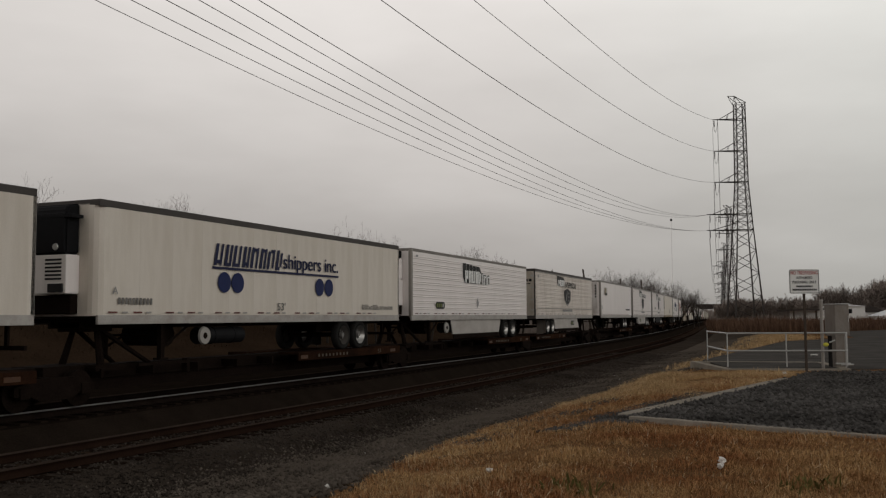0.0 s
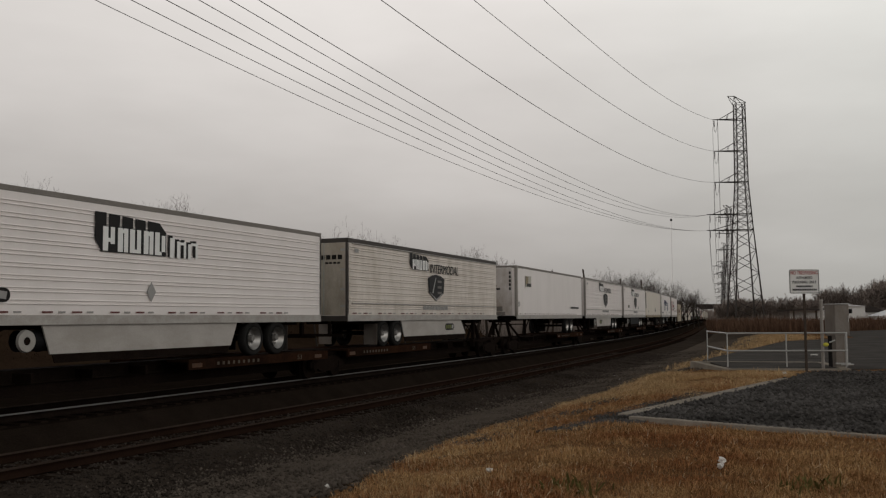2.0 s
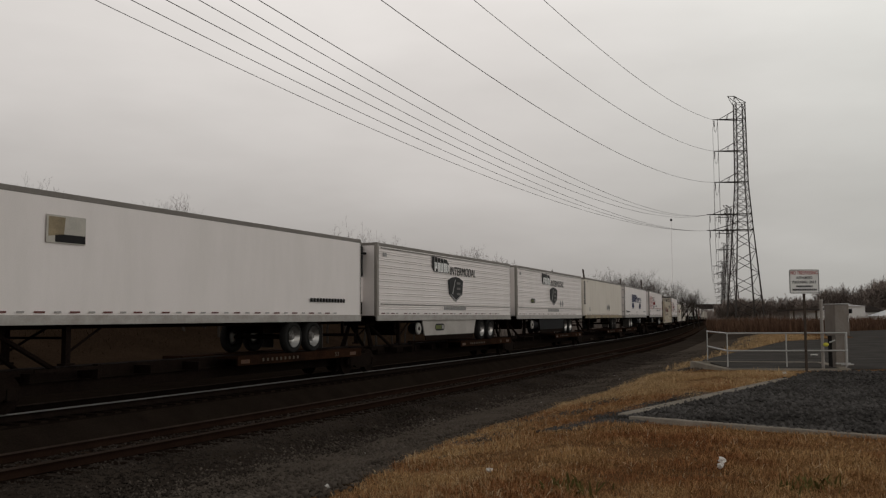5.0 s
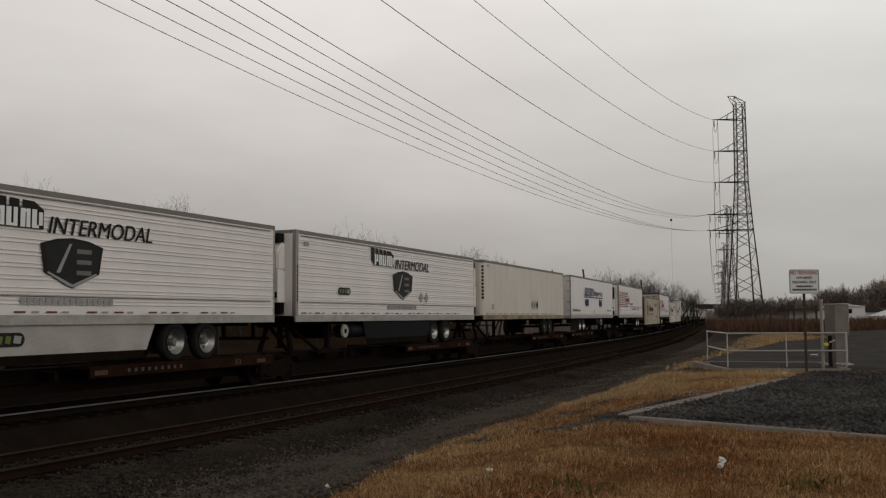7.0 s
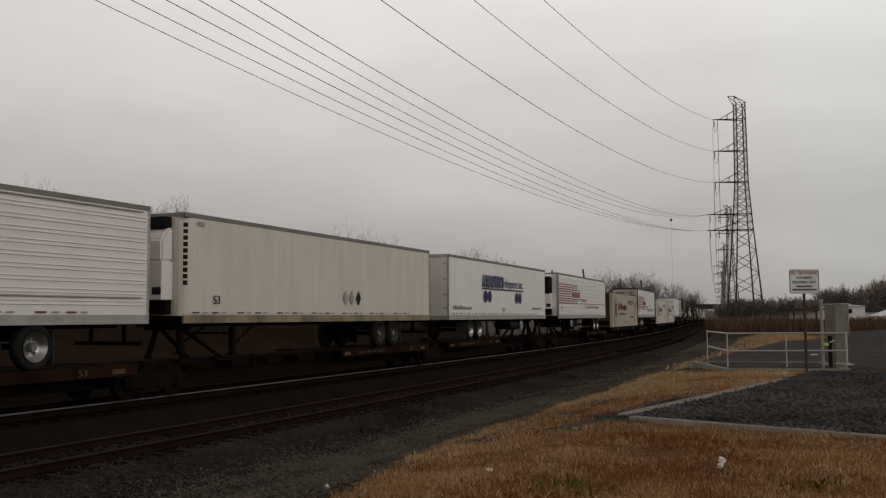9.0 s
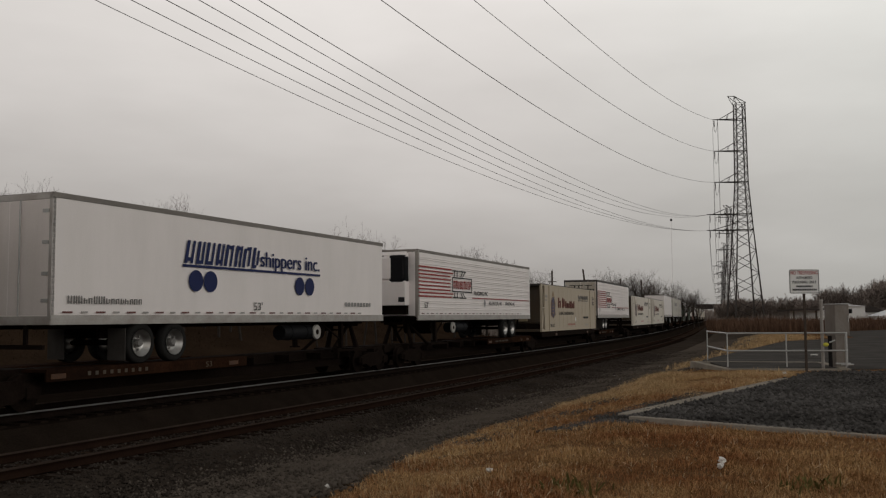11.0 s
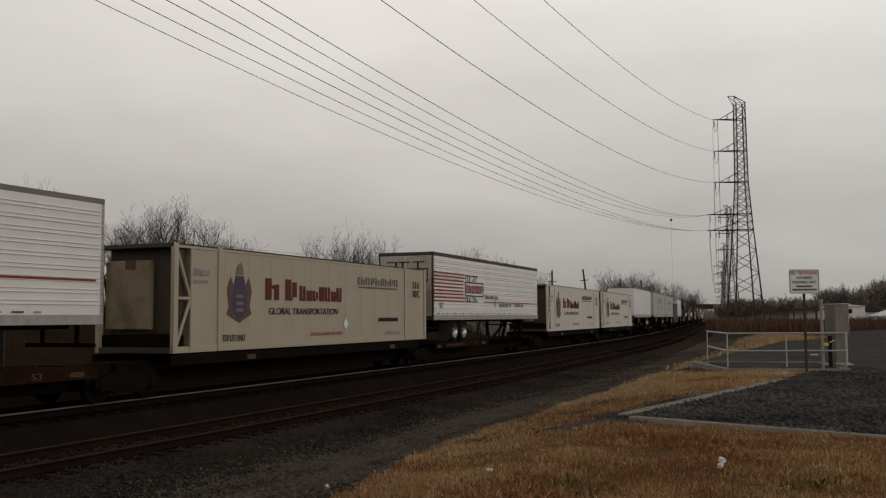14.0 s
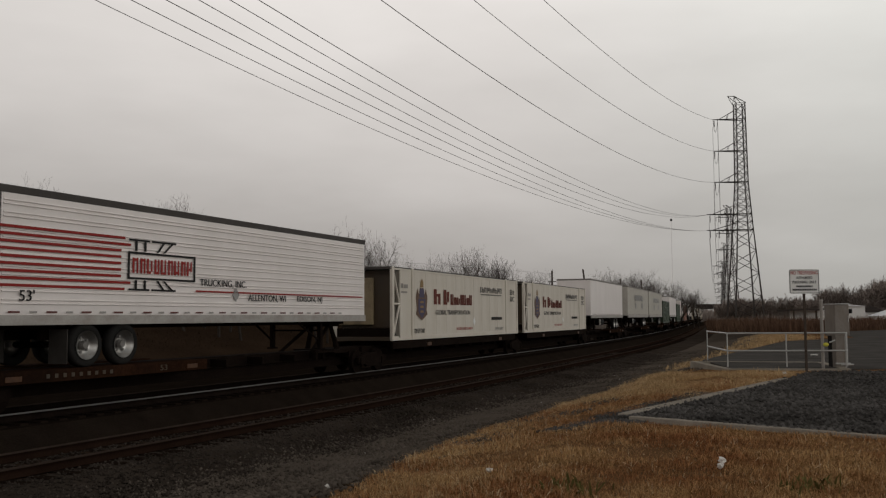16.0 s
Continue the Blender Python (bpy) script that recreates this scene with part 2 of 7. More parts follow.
M = {
    "earth": mat("brown_earth_and_litter", (0.135, 0.074, 0.036), 0.95, vary=0.4, scale=0.7, fine=14, bump=0.6),
    "field": mat("dead_field_grass", (0.030, 0.0190, 0.0122), 0.95, vary=0.35, scale=0.25, fine=6, bump=0.6),
    "ballast": mat("dark_crushed_ballast", (0.054, 0.0430, 0.0350), 0.9, vary=0.35, scale=1.2, fine=26, bump=0.6, stain=(0.015, 0.010, 0.007), stain_amount=0.8),
    # strip beside the train: part of its shade is mixed into the ballast colour
    "sideshade": mat("half_shaded_ballast", (0.019, 0.0138, 0.0104), 0.9, vary=0.35, scale=1.3, fine=26, bump=0.5),
    # under and behind the train: its deep shade is given as near-black ballast
    "trainshade": mat("train_shaded_ballast", (0.012, 0.0086, 0.0064), 0.9, vary=0.4, scale=1.5, fine=26, bump=1.0),
    "road": mat("grey_service_gravel", (0.118, 0.096, 0.078), 0.9, vary=0.4, scale=1.2, fine=26, bump=1.0, stain=(0.030, 0.025, 0.021), stain_amount=0.6),
    "roadstone": island_mat("grey_service_stone", (0.032, 0.0262, 0.0212), (0.140, 0.116, 0.096), 0.85),
    "gravel": mat("dark_gravel_surface", (0.062, 0.057, 0.052), 0.9, vary=0.5, scale=1.6, fine=24, bump=1.0),
    "stone": island_mat("crushed_stone", (0.019, 0.0150, 0.0122), (0.066, 0.0535, 0.0450), 0.85),
    "pebble": island_mat("grey_gravel_stone", (0.018, 0.0165, 0.0155), (0.120, 0.112, 0.106), 0.85),
    "grass": grass_mat("dry_autumn_grass", ((0.100, 0.040, 0.0175), (0.42, 0.192, 0.084)), ((0.21, 0.110, 0.046), (0.60, 0.380, 0.180))),
    "tallgrass": island_mat("pale_dry_grass", (0.28, 0.178, 0.085), (0.64, 0.450, 0.245), 0.85),
    "weed": island_mat("green_weeds", (0.050, 0.046, 0.016), (0.15, 0.125, 0.045), 0.8),
    "drive": mat("worn_gravel_drive", (0.088, 0.082, 0.076), 0.9, vary=0.4, scale=0.9, fine=24, bump=1.0, stain=(0.045, 0.040, 0.036), stain_amount=0.5),
    "brush": island_mat("reddish_dead_brush", (0.062, 0.037, 0.026), (0.150, 0.090, 0.060), 0.9),
    "bankbrush": island_mat("brown_bank_brush", (0.031, 0.0195, 0.0122), (0.044, 0.0280, 0.0176), 0.9),
    "straw": island_mat("bleached_straw", (0.42, 0.30, 0.17), (0.68, 0.54, 0.36), 0.85),
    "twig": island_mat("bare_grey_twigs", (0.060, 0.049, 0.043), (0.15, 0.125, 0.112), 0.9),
    # paler than the near twigs: distance haze is put into the colour
    "hazytwig": island_mat("haze_paled_bare_twigs", (0.215, 0.178, 0.155), (0.285, 0.240, 0.212), 0.9),
    "bark": mat("grey_brown_bark", (0.045, 0.037, 0.031), 0.95, vary=0.35, scale=2, fine=25, bump=0.6),
    "railrust": mat("rusty_rail_steel", (0.020, 0.0112, 0.0078), 0.8, 0.0, vary=0.3, scale=2, fine=30),
    "railtop": mat("worn_rail_head", (0.25, 0.24, 0.23), 0.36, 1.0, vary=0.15, scale=2, fine=40),
    "raildull": mat("dull_rail_head", (0.050, 0.036, 0.029), 0.8, 0.0, vary=0.2, scale=2, fine=40),
    "tie": mat("creosoted_tie", (0.016, 0.0110, 0.0084), 0.95, vary=0.4, scale=3, fine=20, bump=0.5),
    "concrete": mat("weathered_concrete", (0.30, 0.265, 0.222), 0.9, vary=0.22, scale=1.5, fine=40, bump=0.3, stain=(0.16, 0.14, 0.11), stain_amount=0.6),
    "galv": mat("galvanised_steel", (0.42, 0.415, 0.40), 0.5, 0.7, vary=0.15, scale=3, fine=50),
    "lattice": mat("weathered_lattice_steel", (0.055, 0.046, 0.041), 0.7, 0.5, vary=0.25, scale=1, fine=20),
    # lightened so the far mast fades towards the sky like haze
    "hazymast": mat("haze_paled_mast_grey", (0.80, 0.77, 0.75), 0.6, vary=0.08),
    "flap": mat("grey_rubber_flap", (0.060, 0.054, 0.049), 0.8, vary=0.25),
    "rustdust": mat("rust_dusted_ballast", (0.044, 0.029, 0.0205), 0.9, vary=0.4, scale=1.4, fine=26, bump=1.0, stain=(0.014, 0.010, 0.008), stain_amount=0.7),
    "wire": mat("aluminium_conductor", (0.10, 0.095, 0.09), 0.6, 0.6),
    "insul": mat("dark_insulator", (0.035, 0.028, 0.025), 0.4),
    "white": mat("white_trailer_paint", (0.69, 0.630, 0.598), 0.42, vary=0.05, scale=0.7, fine=30, stain=(0.46, 0.42, 0.36), stain_amount=0.30, stain_scale=(1.4, 1.4, 0.25)),
    "clean": mat("clean_white_trailer_paint", (0.81, 0.750, 0.726), 0.38, vary=0.04, scale=0.7, fine=30, stain=(0.58, 0.55, 0.50), stain_amount=0.22, stain_scale=(1.2, 1.2, 0.25)),
    "skirtpaint": mat("road_grimed_white_skirt", (0.40, 0.368, 0.34), 0.6, vary=0.1, scale=1.0, fine=30, stain=(0.22, 0.19, 0.15), stain_amount=0.5, stain_scale=(0.8, 0.8, 1.6)),
    "cream": mat("dirty_cream_paint", (0.66, 0.598, 0.525), 0.5, vary=0.06, scale=0.6, fine=30, stain=(0.40, 0.33, 0.24), stain_amount=0.35, stain_scale=(1.6, 1.6, 0.22)),
    "beige": mat("beige_container_paint", (0.428, 0.358, 0.268), 0.5, vary=0.06, scale=0.8, fine=30, stain=(0.36, 0.28, 0.18), stain_amount=0.35, stain_scale=(1.0, 1.0, 0.2)),
    "tan": mat("grimy_tan_paint", (0.060, 0.040, 0.023), 0.6, vary=0.15, scale=1.5, fine=30, stain=(0.05, 0.04, 0.03), stain_amount=0.8, stain_scale=(1.2, 1.2, 0.9)),
    "pale": mat("pale_container_paint", (0.62, 0.568, 0.495), 0.5, vary=0.06, scale=0.8, fine=30, stain=(0.40, 0.32, 0.22), stain_amount=0.3, stain_scale=(1.0, 1.0, 0.2)),
    "green": mat("green_container_paint", (0.022, 0.044, 0.023), 0.5, vary=0.15, stain=(0.10, 0.06, 0.04), stain_amount=0.4),
    "redbrown": mat("red_brown_container_paint", (0.26, 0.12, 0.085), 0.5, vary=0.15, stain=(0.12, 0.07, 0.05), stain_amount=0.4),
    "alum": mat("dull_aluminium_rail", (0.41, 0.385, 0.36), 0.5, 0.4, vary=0.12, scale=1.2, fine=30, stain=(0.20, 0.16, 0.13), stain_amount=0.6, stain_scale=(1.5, 1.5, 2.0)),
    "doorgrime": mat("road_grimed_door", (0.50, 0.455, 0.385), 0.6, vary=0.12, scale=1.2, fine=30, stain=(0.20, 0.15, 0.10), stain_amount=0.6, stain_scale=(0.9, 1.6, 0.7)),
    "grimy": mat("grimy_white_trailer_paint", (0.70, 0.635, 0.580), 0.5, vary=0.06, scale=0.7, fine=30, stain=(0.34, 0.28, 0.21), stain_amount=0.5, stain_scale=(1.1, 1.1, 0.35)),
    "darkrail": mat("blackened_top_rail", (0.055, 0.047, 0.042), 0.7, 0.1, vary=0.3, scale=1.2, fine=30),
    "poster": mat("weathered_poster", (0.44, 0.41, 0.36), 0.6, vary=0.2, scale=3),
    "crestbrown": mat("crest_bronze", (0.11, 0.056, 0.030), 0.5, vary=0.3, scale=9),
    "cornermetal": mat("dull_corner_aluminium", (0.30, 0.275, 0.25), 0.5, 0.3, vary=0.12, scale=1.2, fine=30, stain=(0.16, 0.13, 0.10), stain_amount=0.5, stain_scale=(1.5, 1.5, 0.5)),
    "unitbeige": mat("grimy_beige_unit_cover", (0.30, 0.235, 0.14), 0.6, vary=0.15, scale=1.5, fine=30, stain=(0.06, 0.042, 0.026), stain_amount=0.85, stain_scale=(1.0, 1.3, 0.9)),
    "nosepaint": mat("road_stained_nose_paint", (0.62, 0.585, 0.56), 0.5, vary=0.06, scale=0.8, fine=30, stain=(0.24, 0.17, 0.11), stain_amount=0.75, stain_scale=(0.7, 0.9, 0.6)),
    "toprail": mat("grimy_top_rail", (0.20, 0.18, 0.16), 0.6, 0.4, vary=0.2, scale=1.2, fine=30),
    "black": mat("black_plastic", (0.010, 0.010, 0.011), 0.6, vary=0.2, spec=0.06),
    "grille": mat("dark_grille", (0.024, 0.023, 0.024), 0.5, spec=0.1),
    "under": mat("grimy_black_steel", (0.013, 0.0090, 0.0072), 0.8, 0.2, vary=0.4, scale=2, fine=20),
    "frame": mat("rusty_brown_car_steel", (0.030, 0.0140, 0.0080), 0.8, 0.1, vary=0.45, scale=1.3, fine=18, stain=(0.008, 0.006, 0.005), stain_amount=0.8),
    "yellow": mat("faded_orange_reflector", (0.062, 0.022, 0.005), 0.5, vary=0.45, scale=6),
    "tyre": mat("black_tyre_rubber", (0.022, 0.021, 0.020), 0.85, vary=0.3),
    "rim": mat("white_painted_rim", (0.40, 0.39, 0.375), 0.32, 0.9, vary=0.12, stain=(0.25, 0.2, 0.16), stain_amount=0.5, stain_scale=(5, 5, 5)),
    "hub": mat("grey_hub", (0.17, 0.16, 0.15), 0.6, 0.5, vary=0.2),
    "fuel": mat("white_tank_end", (0.33, 0.31, 0.285), 0.5, 0.1, vary=0.2),
    "navy": mat("navy_lettering", (0.014, 0.016, 0.050), 0.45, vary=0.08, spec=0.12),
    "blue": mat("blue_disc_paint", (0.013, 0.020, 0.080), 0.45, vary=0.08, spec=0.12),
    "dark": mat("charcoal_lettering", (0.018, 0.0165, 0.0165), 0.45, vary=0.1, spec=0.1),
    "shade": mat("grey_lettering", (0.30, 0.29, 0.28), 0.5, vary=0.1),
    "letterwhite": mat("white_lettering", (0.78, 0.77, 0.75), 0.45, vary=0.05),
    "red": mat("red_stripe_paint", (0.27, 0.026, 0.022), 0.45, vary=0.1, spec=0.12),
    "maroon": mat("maroon_lettering", (0.120, 0.026, 0.016), 0.5, vary=0.1, spec=0.12),
    "crestblue": mat("crest_blue", (0.045, 0.036, 0.085), 0.5, vary=0.1),
    "crestgold": mat("crest_gold", (0.23, 0.135, 0.045), 0.5, vary=0.1),
    "lime": mat("lime_green_badge", (0.12, 0.14, 0.022), 0.5, vary=0.1),
    "reflect": mat("red_reflective_tape", (0.11, 0.024, 0.020), 0.45, vary=0.2),
    "reflectw": mat("worn_silver_tape", (0.30, 0.28, 0.26), 0.45, vary=0.2),
    "sign": mat("white_sign_face", (0.80, 0.79, 0.76), 0.5, vary=0.08, stain=(0.4, 0.35, 0.3), stain_amount=0.4),
    "signred": mat("faded_red_lettering", (0.40, 0.09, 0.08), 0.5, vary=0.1),
    "cabinet": mat("dull_galvanised_cabinet", (0.205, 0.180, 0.158), 0.42, 0.55, vary=0.18, scale=1.5, fine=30, stain=(0.12, 0.088, 0.060), stain_amount=0.7, stain_scale=(2.2, 2.2, 1.1)),
    "hivis": mat("yellow_tag", (0.60, 0.55, 0.05), 0.5),
    "wallwhite": mat("white_siding", (0.66, 0.65, 0.63), 0.7, vary=0.1),
    "roof": mat("dark_shed_roof", (0.05, 0.042, 0.038), 0.8, vary=0.2),
    "roofwhite": mat("white_membrane_roof", (0.75, 0.76, 0.77), 0.6, vary=0.06),
    "timber": mat("weathered_pole_timber", (0.07, 0.055, 0.045), 0.9, vary=0.3),
    "paper": mat("pale_litter", (0.65, 0.62, 0.58), 0.7, vary=0.15),
}
glow = bpy.data.materials.new("green_indicator_light")
glow.use_nodes = True
glow.node_tree.nodes["Principled BSDF"].inputs["Base Color"].default_value = (0.05, 0.5, 0.1, 1)
glow.node_tree.nodes["Principled BSDF"].inputs["Emission Color"].default_value = (0.1, 1.0, 0.25, 1)
glow.node_tree.nodes["Principled BSDF"].inputs["Emission Strength"].default_value = 1.5
M["glow"] = glow


# ---- mesh helpers ----
def box(bm, x0, x1, y0, y1, z0, z1, bevel=0.0):
    r = bmesh.ops.create_cube(bm, size=1.0)
    bmesh.ops.transform(bm, matrix=Matrix.Translation(((x0 + x1) / 2, (y0 + y1) / 2, (z0 + z1) / 2)) @ Matrix.Diagonal((abs(x1 - x0), abs(y1 - y0), abs(z1 - z0), 1)), verts=r["verts"])
    if bevel:
        es = {e for v in r["verts"] for e in v.link_edges}
        bmesh.ops.bevel(bm, geom=list(es), offset=bevel, segments=2, affect="EDGES", profile=0.6)


def rod(bm, a, b, r0, r1=None, seg=8, caps=True):
    a, b = Vector(a), Vector(b)
    d = b - a
    r1 = r0 if r1 is None else r1
    m = Matrix.Translation((a + b) / 2) @ d.to_track_quat("Z", "Y").to_matrix().to_4x4()
    bmesh.ops.create_cone(bm, cap_ends=caps, segments=seg, radius1=r0, radius2=r1, depth=d.length, matrix=m)


def prism(bm, pts, y0, y1):
    """A polygon of (x, z) corners, extruded from y0 to y1."""
    lo = [bm.verts.new((x, y0, z)) for x, z in pts]
    hi = [bm.verts.new((x, y1, z)) for x, z in pts]
    n = len(pts)
    bm.faces.new(lo)
    bm.faces.new(hi[::-1])
    for i in range(n):
        bm.faces.new((lo[i], hi[i], hi[(i + 1) % n], lo[(i + 1) % n]))


def extrude_x(bm, pts, x0, x1):
    """A polygon of (y, z) corners, extruded along x."""
    lo = [bm.verts.new((x0, y, z)) for y, z in pts]
    hi = [bm.verts.new((x1, y, z)) for y, z in pts]
    n = len(pts)
    bm.faces.new(lo[::-1])
    bm.faces.new(hi)
    for i in range(n):
        bm.faces.new((lo[i], lo[(i + 1) % n], hi[(i + 1) % n], hi[i]))


def to_mesh(name, bm, material, smooth=False):
    bmesh.ops.recalc_face_normals(bm, faces=bm.faces)
    me = bpy.data.meshes.new(name)
    bm.to_mesh(me)
    bm.free()
    me.materials.append(material)
    if smooth:
        for p in me.polygons:
            p.use_smooth = True
    return me


def part(name, bm, material, parent, label="", smooth=False):
    """One mesh object under a thing or a part; bm may also be a finished mesh."""
    me = to_mesh(name, bm, material, smooth) if isinstance(bm, bmesh.types.BMesh) else bm
    ob = new(name, me)
    ob.parent = parent
    if label:
        ob["label"] = label
    return ob


def array_mesh(name, verts, faces, material):
    me = bpy.data.meshes.new(name)
    verts = np.asarray(verts, dtype=np.float32)
    faces = np.asarray(faces, dtype=np.int32)
    k = faces.shape[1]
    me.vertices.add(len(verts))
    me.vertices.foreach_set("co", verts.ravel())
    me.loops.add(faces.size)
    me.loops.foreach_set("vertex_index", faces.ravel())
    me.polygons.add(len(faces))
    me.polygons.foreach_set("loop_start", np.arange(0, faces.size, k, dtype=np.int32))
    me.update(calc_edges=True)
    me.materials.append(material)
    return me


def thing(name, m, label, category, group=""):
    ob = new(name)
    ob.matrix_world = m
    return tagged(ob, label, category, group)


WORDS = {}


def words(text, width, height, material, slant=0.0):
    """Lettering in the built-in font, fitted to a width and a height, standing in the xz plane and facing -y."""
    key = (text, width, height, material.name, slant)
    if key not in WORDS:
        cu = bpy.data.curves.new("lettering", "FONT")
        cu.body = text
        cu.offset = 0.0
        tmp = new("lettering", cu)
        bpy.context.view_layer.update()
        me = bpy.data.meshes.new_from_object(tmp.evaluated_get(bpy.context.evaluated_depsgraph_get()))
        bpy.data.objects.remove(tmp)
        co = np.array([v.co[:] for v in me.vertices])
        lo, hi = co.min(0), co.max(0)
        for v, c in zip(me.vertices, co):
            v.co = ((c[0] - lo[0]) / (hi[0] - lo[0]) * width + slant * (c[1] - lo[1]) / (hi[1] - lo[1]) * height, 0.0, (c[1] - lo[1]) / (hi[1] - lo[1]) * height)
        # letters, grouped into words where the gaps are wide; a shifted layer thickens the strokes
        bm = bmesh.new()
        bm.from_mesh(me)
        bpy.data.meshes.remove(me)
        cuts = sorted((min(v.co.x for v in f.verts), max(v.co.x for v in f.verts)) for f in bm.faces)
        groups, reach = [], -1e9
        for a, b in cuts:
            if a > reach + 0.26 * height:
                groups.append(a - 1e-4)
            reach = max(reach, b)
        out = []
        for k, a in enumerate(groups):
            b = groups[k + 1] if k + 1 < len(groups) else 1e9
            one = bm.copy()
            bmesh.ops.delete(one, geom=[v for v in one.verts if not a <= v.co.x < b], context="VERTS")
            more = bmesh.ops.duplicate(one, geom=one.verts[:] + one.edges[:] + one.faces[:])
            bmesh.ops.translate(one, vec=(0.045 * height, -0.003, 0.0), verts=[v for v in more["geom"] if isinstance(v, bmesh.types.BMVert)])
            word = bpy.data.meshes.new("lettering")
            one.to_mesh(word)
            one.free()
            word.materials.append(material)
            out.append(word)
        bm.free()
        WORDS[key] = out
    return WORDS[key]


def write(text, width, height, material, parent, m, slant=0.0):
    """One part a word, on a thing or on a part of it."""
    for me in words(text, width, height, material, slant):
        part("lettering", me, None, parent).matrix_local = m


# ---- the line of the tracks ----
GRADE = 0.0038
HEAD0, HEAD1, MID, HALF = radians(27.80), radians(16.64), 20.49, 135.38
SIDE0 = (-7.90, 22.093)


def heading(u):
    q = np.clip((u - (MID - HALF)) / (2 * HALF), 0, 1)
    return HEAD0 + (HEAD1 - HEAD0) * q * q * (3 - 2 * q)


STEP = 0.5
S_LINE = np.arange(-400.0, 3000.0 + STEP, STEP)
A_LINE = heading(S_LINE)
X_LINE = np.cumsum(np.sin(heading(S_LINE + STEP / 2))) * STEP
Y_LINE = np.cumsum(np.cos(heading(S_LINE + STEP / 2))) * STEP
X_LINE = np.concatenate([[0], X_LINE[:-1]])
Y_LINE = np.concatenate([[0], Y_LINE[:-1]])
X_LINE += SIDE0[0] - np.interp(0, S_LINE, X_LINE)
Y_LINE += SIDE0[1] - np.interp(0, S_LINE, Y_LINE)


def on_line(s, off=0.0):
    """Place beside the train's near side at arc length s; off is metres to the right of it."""
    a = np.interp(s, S_LINE, A_LINE)
    return np.interp(s, S_LINE, X_LINE) + off * np.cos(a), np.interp(s, S_LINE, Y_LINE) - off * np.sin(a), a


def rise(s):
    return GRADE * np.clip(s, -60, 260)


CENTRE = -1.30
NEAR_TRACK = 2.425
NEAR_DROP = -0.452


def train_pose(s):
    x, y, a = on_line(s, CENTRE)
    return pose(float(x), float(y), float(rise(s)), 0, -math.degrees(GRADE), 90 - math.degrees(float(a)))

# ---- ground, ballast and tracks ----
PROFILE_OFF = [-700, -60, -36, -25, -14, -8, -5.2, -3.4, -2.7, 0.25, 0.75, 1.0, 4.2, 5.6, 8.0, 11.4, 13.0, 60, 2500]
PROFILE_Z = [3.2, 2.7, 2.35, -0.8, -1.0, -1.1, -0.9, -0.36, -0.22, -0.22, -0.60, -0.64, -0.66, -0.78, -0.50, 0.30, 0.48, 0.50, 0.50]


def ground_z(s, off):
    return np.interp(off, PROFILE_OFF, PROFILE_Z) + rise(s) * np.interp(off, [4, 14], [1, 0])


def make_ground():
    ss = np.concatenate([np.arange(-400, -40, 20), np.arange(-40, 120, 1.5), np.arange(120, 400, 8), np.arange(400, 3001, 65)])
    offs = np.array([-700, -300, -120, -60, -46, -36, -32, -28.5, -25, -14, -8, -5.2, -3.4, -2.7, -1.3, 0.25, 0.75, 1.0, 1.5, 2.4, 3.3, 4.2, 5.6, 6.8, 8.0, 9.2, 10.4, 11.4, 13.0, 16, 20, 30, 60, 150, 400, 1000, 2500])
    S, O = np.meshgrid(ss, offs, indexing="ij")
    X, Y, A = on_line(S, O)
    Z = ground_z(S, O)
    bump = np.array([noise.noise((float(x) * 0.5, float(y) * 0.5, 0.0)) for x, y in zip(X.ravel(), Y.ravel())]).reshape(X.shape)
    Z = Z + 0.06 * bump * ((O > 4) | (O < -5))
    n, k = len(ss), len(offs)
    V = np.stack([X, Y, Z], -1).reshape(-1, 3)
    i, j = np.meshgrid(np.arange(n - 1), np.arange(k - 1), indexing="ij")
    a = (i * k + j).ravel()
    F = np.stack([a, a + 1, a + k + 1, a + k], -1)
    me = array_mesh("ground", V, F[:, ::-1], M["ballast"])
    me.materials.append(M["field"])
    me.materials.append(M["earth"])
    me.materials.append(M["road"])
    me.materials.append(M["trainshade"])
    me.materials.append(M["rustdust"])
    me.materials.append(M["sideshade"])
    mid = (offs[j] + offs[j + 1]).ravel() / 2
    # slots 4 and 6 carry the train's shade in their colour
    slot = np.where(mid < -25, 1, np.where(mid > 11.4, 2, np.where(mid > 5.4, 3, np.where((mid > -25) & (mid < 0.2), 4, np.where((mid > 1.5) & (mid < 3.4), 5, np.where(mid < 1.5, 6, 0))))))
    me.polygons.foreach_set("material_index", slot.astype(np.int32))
    for p in me.polygons:
        p.use_smooth = True
    tagged(new("ground", me), "dark ballast and brown dead grass beside the railway", "ground", kind="structure")


make_ground()


def sweep(name, profile, ss, off, material):
    """A closed profile of (off, z), carried along the line."""
    k = len(profile)
    V = []
    for o, z in profile:
        x, y, _ = on_line(ss, off + o)
        V.append(np.stack([x, y, z + rise(ss)], -1))
    V = np.stack(V, 1).reshape(-1, 3)
    n = len(ss)
    i, j = np.meshgrid(np.arange(n - 1), np.arange(k), indexing="ij")
    a, b = (i * k + j).ravel(), (i * k + (j + 1) % k).ravel()
    return array_mesh(name, V, np.stack([a, b, b + k, a + k], -1), material)


RAIL = [(-0.07, -0.175), (0.07, -0.175), (0.07, -0.16), (0.012, -0.145), (0.010, -0.045), (0.036, -0.035), (0.036, -0.004), (-0.036, -0.004), (-0.036, -0.035), (-0.010, -0.045), (-0.012, -0.145), (-0.07, -0.16)]
